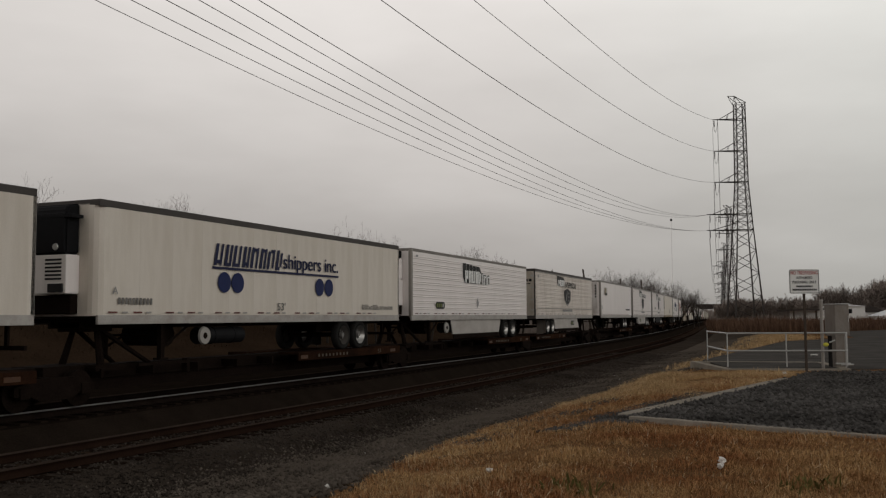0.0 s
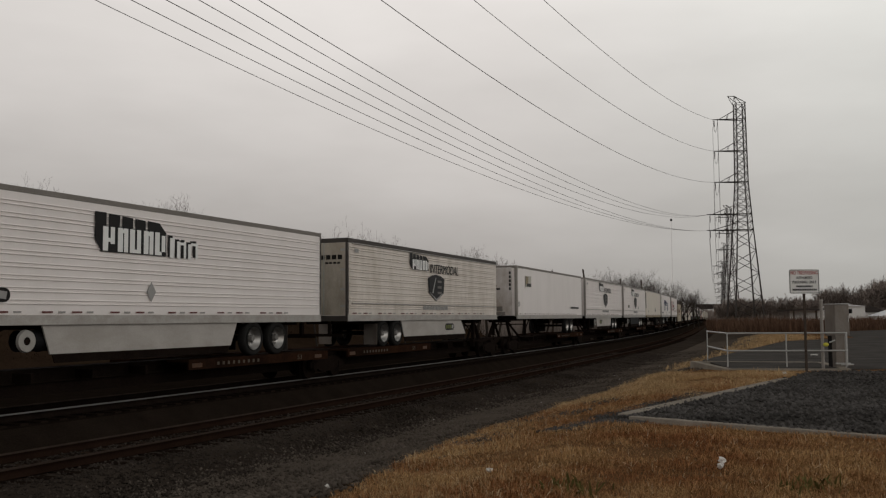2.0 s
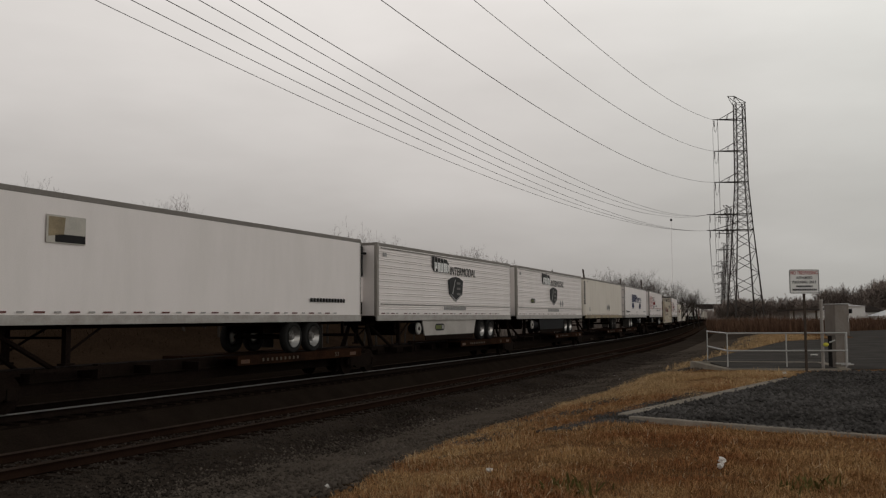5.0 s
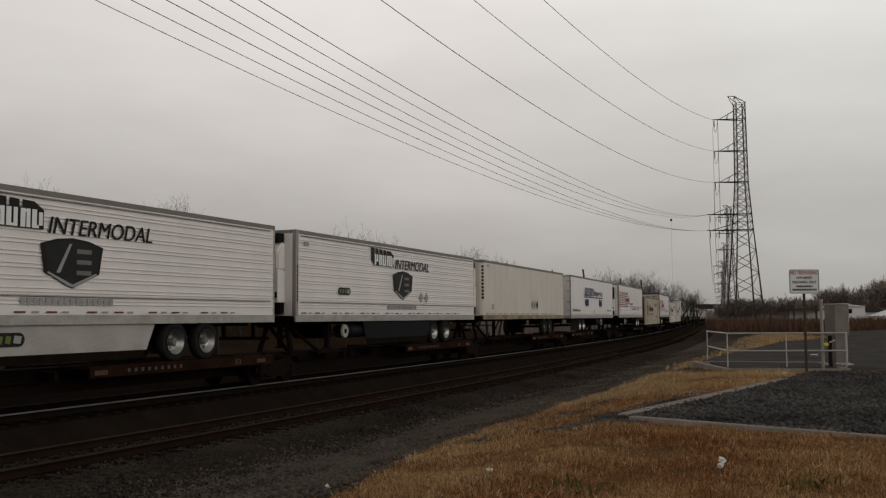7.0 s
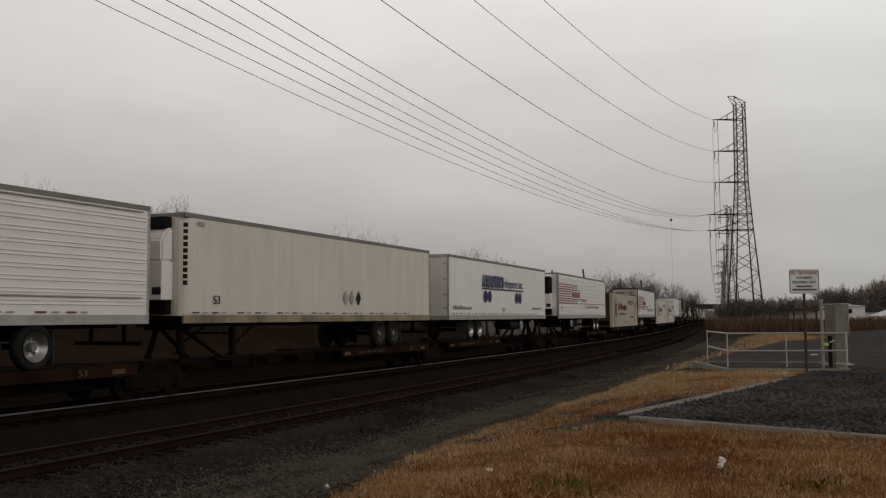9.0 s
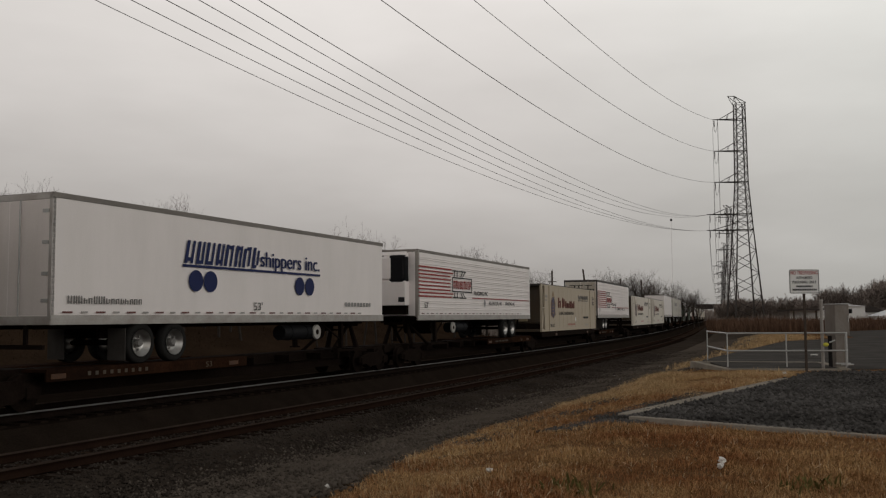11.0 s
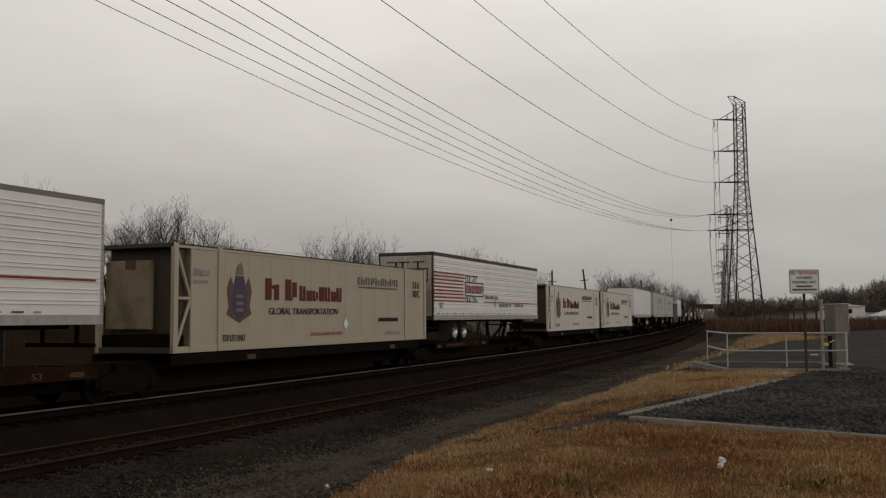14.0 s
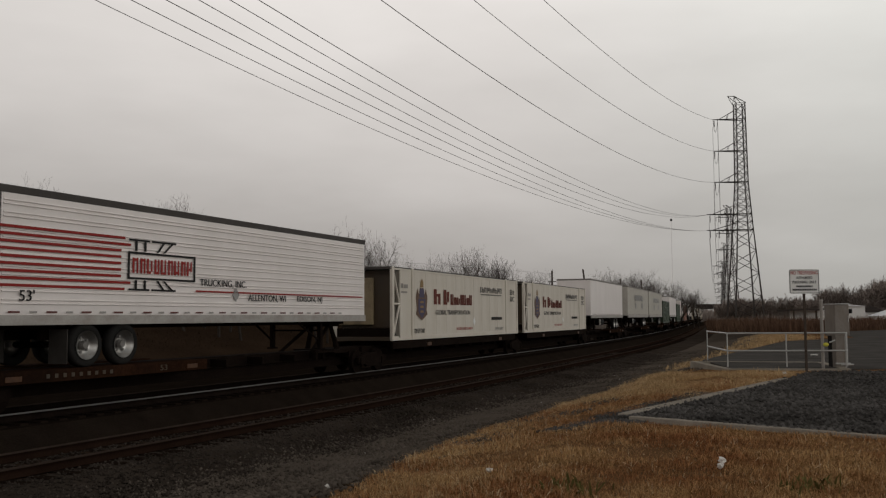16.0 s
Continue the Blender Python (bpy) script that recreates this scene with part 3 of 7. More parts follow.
HEAD = [(-0.0375, -0.030), (0.0375, -0.030), (0.0375, -0.006), (0.028, 0.0), (-0.028, 0.0), (-0.0375, -0.006)]
RAIL_S = np.concatenate([np.arange(-60, 200, 2.0), np.arange(200, 900, 20.0)])


def make_track(label, off, drop, head_mat, s0, s1):
    tr = tagged(new("railway_track"), label, "railway track", kind="structure")
    for g in (-0.755, 0.755):
        r = part("rail", sweep("rail", [(o, z + drop) for o, z in RAIL], RAIL_S, off + g, M["under"] if drop == 0 else M["railrust"]), None, tr)
        # far rail: dull material stands in for the shade under the cars
        part("rail_head", sweep("rail_head", [(o, z + drop) for o, z in HEAD], RAIL_S, off + g, head_mat if g > 0 else M["raildull"]), None, r, "worn running surface of the rail")
    bm = bmesh.new()
    box(bm, -0.11, 0.11, -1.3, 1.3, -0.34, -0.165, 0.015)
    tie = to_mesh("tie", bm, M["tie"])
    for i in range(int((s1 - s0) / 0.55)):
        s = s0 + 0.55 * i
        x, y, a = on_line(s, off)
        ob = new("tie", tie)
        ob.parent = tr
        ob.matrix_local = pose(float(x), float(y), float(rise(s)) + drop - 0.01, 0, 0, 90 - math.degrees(float(a)) + random.uniform(-1, 1))
    return tr


make_track("railway track with polished rails under the freight train", CENTRE, 0.0, M["railtop"], -30, 60)
make_track("empty railway track with rusty rails on dark ballast", NEAR_TRACK, NEAR_DROP, M["raildull"], -30, 90)


# loose stones, grass blades and brush
def stones(name, label, count, sampler, size, material=None, seed=1):
    rng = np.random.default_rng(seed)
    P, Z = sampler(rng, count)
    n = len(P)
    base = np.array([[1, 0, 0], [0, 1, 0], [-1, 0, 0], [0, -1, 0], [0, 0, 0.8], [0, 0, -0.8]], float)
    tri = np.array([[0, 1, 4], [1, 2, 4], [2, 3, 4], [3, 0, 4], [1, 0, 5], [2, 1, 5], [3, 2, 5], [0, 3, 5]])
    r = rng.uniform(size[0], size[1], (n, 1, 1))
    jit = rng.uniform(0.55, 1.25, (n, 6, 3))
    ang = rng.uniform(0, 6.28, n)
    c, s_ = np.cos(ang), np.sin(ang)
    v = base[None] * jit * r
    tilt = rng.uniform(-0.6, 0.6, (n, 1))
    x = v[..., 0] * c[:, None] - v[..., 1] * s_[:, None]
    y = v[..., 0] * s_[:, None] + v[..., 1] * c[:, None]
    z = v[..., 2] + x * tilt
    V = np.stack([x + P[:, 0:1], y + P[:, 1:2], z + Z[:, None] + r[:, :, 0] * 0.3], -1).reshape(-1, 3)
    F = (tri[None] + (np.arange(n) * 6)[:, None, None]).reshape(-1, 3)
    return tagged(new(name, array_mesh(name, V, F, material or M["stone"])), label, "stones", kind="stuff")


def ballast_sampler(rng, n):
    s = -14 + 64 * rng.random(n) ** 1.7
    off = rng.uniform(1.0 + 0.5 * rng.random(n), 6.0 + 0.8 * rng.random(n), n)
    keep = (np.abs(np.abs(off - NEAR_TRACK) - 0.755) > 0.09)
    s, off = s[keep], off[keep]
    x, y, _ = on_line(s, off)
    return np.stack([x, y], -1), ground_z(s, off)


stones("ballast_stones", "dark crushed ballast stones beside the tracks", 30000, ballast_sampler, (0.018, 0.05))


def road_sampler(rng, n):
    s = -14 + 70 * rng.random(n) ** 1.7
    off = rng.uniform(4.6 + 1.2 * rng.random(n), 11.9, n)
    x, y, _ = on_line(s, off)
    return np.stack([x, y], -1), ground_z(s, off)


stones("road_stones", "loose grey stones on the service track", 30000, road_sampler, (0.016, 0.045), M["roadstone"], 3)


def pale_sampler(rng, n):
    s = -12 + 45 * rng.random(n) ** 1.5
    off = rng.uniform(4, 11.5, n)
    x, y, _ = on_line(s, off)
    return np.stack([x, y], -1), ground_z(s, off) + 0.01


stones("pale_stones", "scattered pale stones among the dark ballast", 20, pale_sampler, (0.015, 0.035), M["paper"], 4)

PAD = [(2.57, 13.74), (7.73, 21.6), (10.0, 25.2), (15.0, 25.2), (60.0, 52.0), (60.0, -20.0), (33.0, -15.5)]
DRIVE = [(9.2, 33.0), (9.0, 31.4), (8.3, 26.8), (11.4, 26.5), (15.6, 26.5), (60.0, 53.0), (95.0, 140.0), (60.0, 122.0), (44.0, 104.0), (31.0, 70.0), (22.0, 60.0)]


def inside(poly, x, y):
    res = np.zeros(len(x), bool)
    n = len(poly)
    for i in range(n):
        (x0, y0), (x1, y1) = poly[i], poly[(i + 1) % n]
        cond = ((y0 > y) != (y1 > y)) & (x < (x1 - x0) * (y - y0) / (y1 - y0 + 1e-12) + x0)
        res ^= cond
    return res


def off_of(x, y):
    """Distance to the right of the train's near side (good within 100 m)."""
    i = np.arange(600, 2600, 6)
    d = (x[:, None] - X_LINE[i]) ** 2 + (y[:, None] - Y_LINE[i]) ** 2
    k = i[np.argmin(d, 1)]
    return (x - X_LINE[k]) * np.cos(A_LINE[k]) - (y - Y_LINE[k]) * np.sin(A_LINE[k]), S_LINE[k]


def slab(name, poly, z, thick, material, label, category, kind="structure"):
    bm = bmesh.new()
    lo = [bm.verts.new((x, y, z - thick)) for x, y in poly]
    hi = [bm.verts.new((x, y, z)) for x, y in poly]
    bm.faces.new(lo[::-1])
    bm.faces.new(hi)
    for i in range(len(poly)):
        j = (i + 1) % len(poly)
        bm.faces.new((lo[i], lo[j], hi[j], hi[i]))
    return tagged(new(name, to_mesh(name, bm, material)), label, category, kind=kind)


slab("gravel_pad", PAD, 0.515, 0.3, M["gravel"], "dark gravel pad inside a concrete kerb", "gravel")
slab("gravel_drive", DRIVE, 0.512, 0.3, M["drive"], "dark gravel drive beyond the handrail", "gravel")


def pad_sampler(rng, n):
    x = 2 + 20 * rng.random(n) ** 1.5
    y = rng.uniform(5, 27, n)
    k = inside(PAD, x, y)
    return np.stack([x[k], y[k]], -1), np.full(k.sum(), 0.515)


stones("gravel_stones", "dark loose gravel stones on the pad", 42000, pad_sampler, (0.018, 0.056), M["pebble"], 2)


def kerb(a, b, top=0.055, half=0.095, name="kerb"):
    a, b = Vector((*a, 0)), Vector((*b, 0))
    d = b - a
    ob = new(name)
    ob.matrix_world = Matrix.Translation((a.x, a.y, 0.50)) @ pose(0, 0, 0, 0, 0, math.degrees(math.atan2(d.y, d.x)))
    tagged(ob, "weathered grey concrete kerb edging the gravel pad", "kerb", "kerbs of the pad", "structure")
    n = max(1, round(d.length / 3.0))
    for i in range(n):
        bm = bmesh.new()
        box(bm, d.length * i / n + 0.006, d.length * (i + 1) / n - 0.006, -half, half, -0.25, top, 0.015)
        part("kerb_stone", bm, M["concrete"], ob)


kerb((2.66, 13.83), (7.98, 21.85))
kerb((2.72, 13.60), (9.4, 7.2), 0.045, 0.07)


def blades(name, label, count, sampler, hmin, hmax, material, seed, lean=0.35, width=0.006):
    rng = np.random.default_rng(seed)
    P, Z, hs = sampler(rng, count)
    n = len(P)
    ang = rng.uniform(0, 6.283, n)
    h = rng.uniform(hmin, hmax, n) * hs
    w = width * rng.uniform(0.6, 1.5, n) * (0.6 + hs)
    dx, dy = np.cos(ang), np.sin(ang)
    la = rng.uniform(0, 6.283, n)
    ll = h * np.abs(rng.normal(0, lean, n))
    lx, ly = np.cos(la) * ll, np.sin(la) * ll
    V = np.zeros((n, 5, 3))
    for i, (f, ww) in enumerate(((0, 1), (0, -1), (0.6, 0.8), (0.6, -0.8))):
        V[:, i, 0] = P[:, 0] + dx * w * ww + lx * f * f
        V[:, i, 1] = P[:, 1] + dy * w * ww + ly * f * f
        V[:, i, 2] = Z + h * f
    V[:, 4, 0] = P[:, 0] + lx
    V[:, 4, 1] = P[:, 1] + ly
    V[:, 4, 2] = Z + h * np.maximum(0.3, 1 - 0.4 * ll / h)
    base = (np.arange(n) * 5)[:, None]
    F = np.concatenate([base + [0, 1, 3], base + [0, 3, 2], base + [2, 3, 4]])
    return tagged(new(name, array_mesh(name, V.reshape(-1, 3), F, material)), label, "grass", kind="stuff")


def clump(x, y, f, k=0.0):
    return np.array([noise.noise((float(a) * f, float(b) * f, k)) for a, b in zip(x, y)])


def grass_sampler(rng, n):
    r = 5.5 + 27 * rng.random(n) ** 1.35
    t = rng.uniform(-0.30, 0.62, n)
    x, y = r * np.sin(t), r * np.cos(t)
    off, s = off_of(x, y)
    edge = np.interp(y, [6.5, 8.3, 11.4, 14, 17, 21, 30], [12.3, 12.1, 11.25, 10.6, 10.0, 10.2, 10.0]) + 0.45 * clump(x, y, 0.7, 3.0) + 0.25 * clump(x, y, 2.5, 9.0)
    k = (off > edge) & ~inside(PAD, x, y) & ~inside(DRIVE, x, y)
    # bare strip of gravel along the kerb
    u = (x - 2.57) * 0.836 - (y - 13.74) * 0.549
    v = (x - 2.57) * 0.549 + (y - 13.74) * 0.836
    k &= ~((u > -0.45 - 0.3 * clump(x, y, 1.2, 5.0)) & (u < 0.5) & (v > -0.75 - 0.5 * clump(x, y, 1.5, 8.0)) & (v < 5.5))
    dens = clump(x, y, 1.1, 7.0)
    k &= rng.random(n) < 0.9 + 0.4 * dens
    x, y, off, s, dens = x[k], y[k], off[k], s[k], dens[k]
    hs = (0.65 + 0.55 * np.clip(dens, -0.6, 1)) * np.where(x > 7.4, np.interp(y, [23.8, 25.8], [1.0, 0.5]), 1.0)
    return np.stack([x, y], -1), np.interp(off, PROFILE_OFF, PROFILE_Z) - 0.01, np.clip(hs, 0.25, 1.4)


blades("dry_grass", "dry orange-brown autumn grass on the verge", 460000, grass_sampler, 0.03, 0.16, M["grass"], 11, 1.3, 0.0024)
blades("bleached_straw", "pale bleached straws lying in the grass", 9000, grass_sampler, 0.05, 0.20, M["straw"], 17, 1.4, 0.0022)


def margin_sampler(rng, n):
    P, Z, hs = grass_sampler(rng, n)
    off, _ = off_of(P[:, 0], P[:, 1])
    lim = np.interp(P[:, 1], [6.5, 8.3, 11.4, 14, 17, 21, 30], [12.3, 12.1, 11.25, 10.6, 10.0, 10.2, 10.0])
    k = off < lim + 0.9 + 0.8 * rng.random(len(off))
    return P[k], Z[k], hs[k]


blades("margin_grass", "pale tan grass along the edge of the gravel", 110000, margin_sampler, 0.04, 0.17, M["tallgrass"], 18, 1.2, 0.0024)


def strip_sampler(rng, n):
    u, v = rng.uniform(-0.7, 0.5, n), rng.uniform(-1.3, 5.5, n)
    x, y = 2.57 + 0.836 * u + 0.549 * v, 13.74 - 0.549 * u + 0.836 * v
    k = ~inside(PAD, x, y)
    off, _ = off_of(x[k], y[k])
    return np.stack([x[k], y[k]], -1), np.interp(off, PROFILE_OFF, PROFILE_Z)


stones("spilled_gravel", "dark gravel spilled outside the kerb", 5000, strip_sampler, (0.014, 0.036), M["pebble"], 5)


def tall_sampler(rng, n):
    x = rng.uniform(2.0, 13.0, n)
    y = rng.uniform(15, 38, n)
    off, s = off_of(x, y)
    edge = 10.4 + 0.6 * clump(x, y, 0.5, 3.0)
    k = (off > edge) & (off < edge + 5.0 + 1.2 * clump(x, y, 0.4, 2.0)) & ~inside(PAD, x, y) & ~inside(DRIVE, x, y)
    k &= y > 15.5 + 3.0 * rng.random(n)
    k &= ~((x > 8.2) & (y > 26.4) & (y < 32))
    x, y, off = x[k], y[k], off[k]
    hs = np.clip(0.75 + 0.8 * clump(x, y, 0.6, 1.0), 0.25, 1.3) * np.interp(y, [16, 22, 30, 36], [0.35, 1.0, 1.1, 0.7])
    hs = np.where((x > 7.4) & (y < 33), hs * np.interp(y, [23.8, 25.8], [1.0, 0.25]), hs)
    return np.stack([x, y], -1), np.interp(off, PROFILE_OFF, PROFILE_Z) - 0.02, hs


blades("tall_dry_grass", "taller pale dry grass along the ballast edge", 120000, tall_sampler, 0.06, 0.27, M["tallgrass"], 12, 1.3, 0.0030)


def far_grass_sampler(rng, n):
    x = rng.uniform(9.0, 32.0, n)
    y = rng.uniform(30, 100, n)
    off, s = off_of(x, y)
    k = (off > 9.5 + 0.8 * clump(x, y, 0.3, 3.0)) & (off < 16 + 3.0 * clump(x, y, 0.12, 2.0)) & ~inside(DRIVE, x, y)
    x, y, off = x[k], y[k], off[k]
    return np.stack([x, y], -1), np.interp(off, PROFILE_OFF, PROFILE_Z) - 0.02, np.clip(0.8 + 0.7 * clump(x, y, 0.3, 1.0), 0.3, 1.4)


blades("far_dry_grass", "pale dry grass beside the far end of the drive", 50000, far_grass_sampler, 0.1, 0.42, M["tallgrass"], 13, 1.2, 0.007)


def weed_sampler(rng, n):
    c = rng.integers(0, 5, n)
    cx = np.array([1.08, 1.16, 3.12, 3.20, 3.02])[c]
    cy = np.array([8.0, 8.1, 8.0, 8.2, 7.9])[c]
    x, y = cx + rng.normal(0, 0.16, n), cy + rng.normal(0, 0.16, n)
    return np.stack([x, y], -1), np.full(n, 0.46), np.ones(n)


blades("green_weeds", "small green weeds among the dry grass", 110, weed_sampler, 0.06, 0.18, M["weed"], 14, 0.6, 0.007)


def brush_sampler(rng, n):
    x = rng.uniform(24, 150, n)
    y = rng.uniform(96, 150, n)
    k = (x / y > 0.285) & (x / y < 0.9) & ~inside(DRIVE, x, y)
    x, y = x[k], y[k]
    return np.stack([x, y], -1), np.full(len(x), 0.45), np.clip(0.98 + 0.25 * clump(x, y, 0.15, 1.0), 0.6, 1.3)


blades("reddish_brush", "reddish-brown dead brush below the lattice towers", 70000, brush_sampler, 0.8, 2.1, M["brush"], 15, 0.5, 0.022)


def bank_sampler(rng, n):
    s = rng.uniform(-30, 190, n)
    off = -rng.uniform(27, 46, n)
    x, y, _ = on_line(s, off)
    return np.stack([x, y], -1), ground_z(s, off) - 0.03, np.interp(off, [-46, -36, -34, -27], [1.8, 1.3, 0.5, 0.3]) * np.clip(0.8 + 0.7 * clump(x, y, 0.12, 1.0), 0.3, 1.5)


blades("bank_brush", "brown dead brush on the bank behind the train", 60000, bank_sampler, 0.3, 1.2, M["bankbrush"], 16, 1.6, 0.015)

# ---- the train: trailers, containers and spine cars ----
L53 = 16.15
HALF_W = 1.30
Z_LOW, Z_TOP = 1.90, 4.86
FACE = -HALF_W - 0.040
SPEED, SLOWING = 11.7287, 0.03168   # m/s, m/s2
RUNS = []          # (thing, place along the line at the start)
WHEELSETS = []     # turning wheelsets


def tyre_mesh():
    bm = bmesh.new()
    pts = [(0.31, -0.11), (0.46, -0.13), (0.50, -0.10), (0.50, 0.10), (0.46, 0.13), (0.31, 0.11)]
    seg = 26
    rings = [[bm.verts.new((r * math.cos(2 * math.pi * i / seg), y, r * math.sin(2 * math.pi * i / seg))) for r, y in pts] for i in range(seg)]
    for i in range(seg):
        a, b = rings[i], rings[(i + 1) % seg]
        for j in range(len(pts)):
            k = (j + 1) % len(pts)
            bm.faces.new((a[j], b[j], b[k], a[k]))
    return to_mesh("tyre", bm, M["tyre"], True)


def rim_mesh(paint):
    bm = bmesh.new()
    seg = 26
    pts = [(0.335, -0.140), (0.330, -0.115), (0.285, -0.105), (0.262, 0.01), (0.13, 0.035), (0.0, 0.035)]
    rings = [[bm.verts.new((r * math.cos(2 * math.pi * i / seg), y, r * math.sin(2 * math.pi * i / seg))) for r, y in pts[:-1]] for i in range(seg)]
    mid = bm.verts.new((0, 0, 0))
    for i in range(seg):
        a, b = rings[i], rings[(i + 1) % seg]
        for j in range(len(pts) - 2):
            bm.faces.new((a[j], a[j + 1], b[j + 1], b[j]))
        bm.faces.new((a[-1], mid, b[-1]))
    return to_mesh("rim", bm, M[paint], True)


def hub_mesh():
    bm = bmesh.new()
    rod(bm, (0, -0.10, 0), (0, 0.0, 0), 0.085, 0.11, 14)
    for i in range(5):
        a = 2 * math.pi * i / 5 + 0.3
        rod(bm, (0.17 * math.cos(a), -0.006, 0.17 * math.sin(a)), (0.17 * math.cos(a), 0.004, 0.17 * math.sin(a)), 0.035, 0.035, 10)
    return to_mesh("hub", bm, M["hub"])


TYRE, RIM, DARK_RIM, HUB = tyre_mesh(), rim_mesh("rim"), rim_mesh("flap"), hub_mesh()


def road_wheel(parent, x, y, side, grimy=False):
    w = part("wheel", TYRE, None, parent)
    w.matrix_local = pose(x, y, 1.43, 0, random.uniform(0, 80), 0 if side < 0 else 180)
    # the flag swaps the pale metal rim for a dark grey one
    part("rim", DARK_RIM if grimy else RIM, None, w, "dark wheel rim" if grimy else "pale metal wheel rim")
    part("hub", HUB, None, w)
    return w


def side_profile(ribbed):
    """The near side's outline in (y, z) between the rails."""
    pts = []
    z = 2.36
    if not ribbed:
        return None
    pts.append((-HALF_W, 2.13))
    while z < Z_TOP - 0.30:
        for k in (0.0, 0.085):
            pts += [(-HALF_W, z + k - 0.012), (-HALF_W - 0.034, z + k - 0.006), (-HALF_W - 0.034, z + k + 0.006), (-HALF_W, z + k + 0.024)]
        z += 0.262
    pts.append((-HALF_W, Z_TOP - 0.12))
    return pts


SHARED = {}


def shared(key, make):
    if key not in SHARED:
        SHARED[key] = make()
    return SHARED[key]


def body_mesh(L, front, paint, rounded=False):
    bm = bmesh.new()
    h = L / 2
    r = 0.32 if paint == "cream" or rounded else 0.10
    # plan with rounded corners at the nose (x = -h)
    plan = [(h, -HALF_W), (h, HALF_W)]
    for i in range(5):
        a = math.pi / 2 * i / 4
        plan.append((-h + r - r * math.sin(a), HALF_W - r + r * math.cos(a)))
    for i in range(5):
        a = math.pi / 2 * i / 4
        plan.append((-h + r - r * math.cos(a), -HALF_W + r - r * math.sin(a)))
    lo = [bm.verts.new((x, y, 2.10)) for x, y in plan]
    hi = [bm.verts.new((x, y, Z_TOP - 0.10)) for x, y in plan]
    bm.faces.new(lo)
    bm.faces.new(hi[::-1])
    for i in range(len(plan)):
        j = (i + 1) % len(plan)
        bm.faces.new((lo[i], hi[i], hi[j], lo[j]))
    if front > 0:
        bmesh.ops.transform(bm, matrix=Matrix.Diagonal((-1, 1, 1, 1)), verts=bm.verts)
    return to_mesh("body", bm, M[paint])


def ribbed_mesh(L, paint):
    bm = bmesh.new()
    h = L / 2
    pts = [(-HALF_W - 0.003 if abs(y + HALF_W) < 1e-6 else y, z) for y, z in side_profile(True)]
    extrude_x(bm, pts + [(-HALF_W + 0.02, Z_TOP - 0.12), (-HALF_W + 0.02, 2.13)], -h + 0.14, h - 0.14)
    return to_mesh("ribbed_side", bm, M[paint])


def panel_mesh(L, paint):
    bm = bmesh.new()
    w = (L - 0.36) / 13 / 2 - 0.002
    box(bm, -w, w, -HALF_W - 0.0025, -HALF_W + 0.01, 2.13, Z_TOP - 0.13)
    return to_mesh("side_panel", bm, M[paint])


def flat(name, pts, material, parent, label="", y=FACE):
    bm = bmesh.new()
    prism(bm, pts, y - 0.003, y + 0.003)
    return part(name, bm, M[material], parent, label)


def disc(bm, cx, cz, rx, rz, y, seg=28):
    c = [bm.verts.new((cx + rx * math.cos(2 * math.pi * i / seg), y, cz + rz * math.sin(2 * math.pi * i / seg))) for i in range(seg)]
    d = [bm.verts.new((v.co.x, y + 0.006, v.co.z)) for v in c]
    bm.faces.new(c)
    bm.faces.new(d[::-1])
    for i in range(seg):
        bm.faces.new((c[i], d[i], d[(i + 1) % seg], c[(i + 1) % seg]))


def lettered(text, x0, x1, z0, z1, material, parent, y=FACE - 0.002, turn=0, slant=0.0):
    write(text, abs(x1 - x0), z1 - z0, M[material], parent, pose(x0, y, z0, 0, 0, turn), slant)


def bars(name, x0, x1, z0, z1, widths, material, parent, label="", slant=0.0, y=FACE):
    """A row of plain blocks in the place of a mark: widths alternate block, gap."""
    bm = bmesh.new()
    tot = sum(abs(w) for w, *_ in widths)
    x = x0
    first = None
    for w, lo, hi in widths:
        d = abs(w) / tot * (x1 - x0)
        if w > 0 and hi > lo:
            if first is not None or len(bm.verts):
                if parent.parent is None:
                    ob = part(name if first is None else "mark_block", bm, M[material], first or parent, label if first is None else "")
                    first = first or ob
                    bm = bmesh.new()
            a, b = z0 + (z1 - z0) * lo, z0 + (z1 - z0) * hi
            prism(bm, [(x, a), (x + d, a), (x + d + slant * (b - a), b), (x + slant * (b - a), b)], y - 0.003, y + 0.003)
        x += d
    return part(name if first is None else "mark_block", bm, M[material], first or parent, label if first is None else "")


def block_row(n, gap=0.28, lo=0.0, hi=1.0):
    out = []
    for i in range(n):
        out.append((1.0, lo, hi))
        if i < n - 1:
            out.append((-gap, 0, 0))
    return out


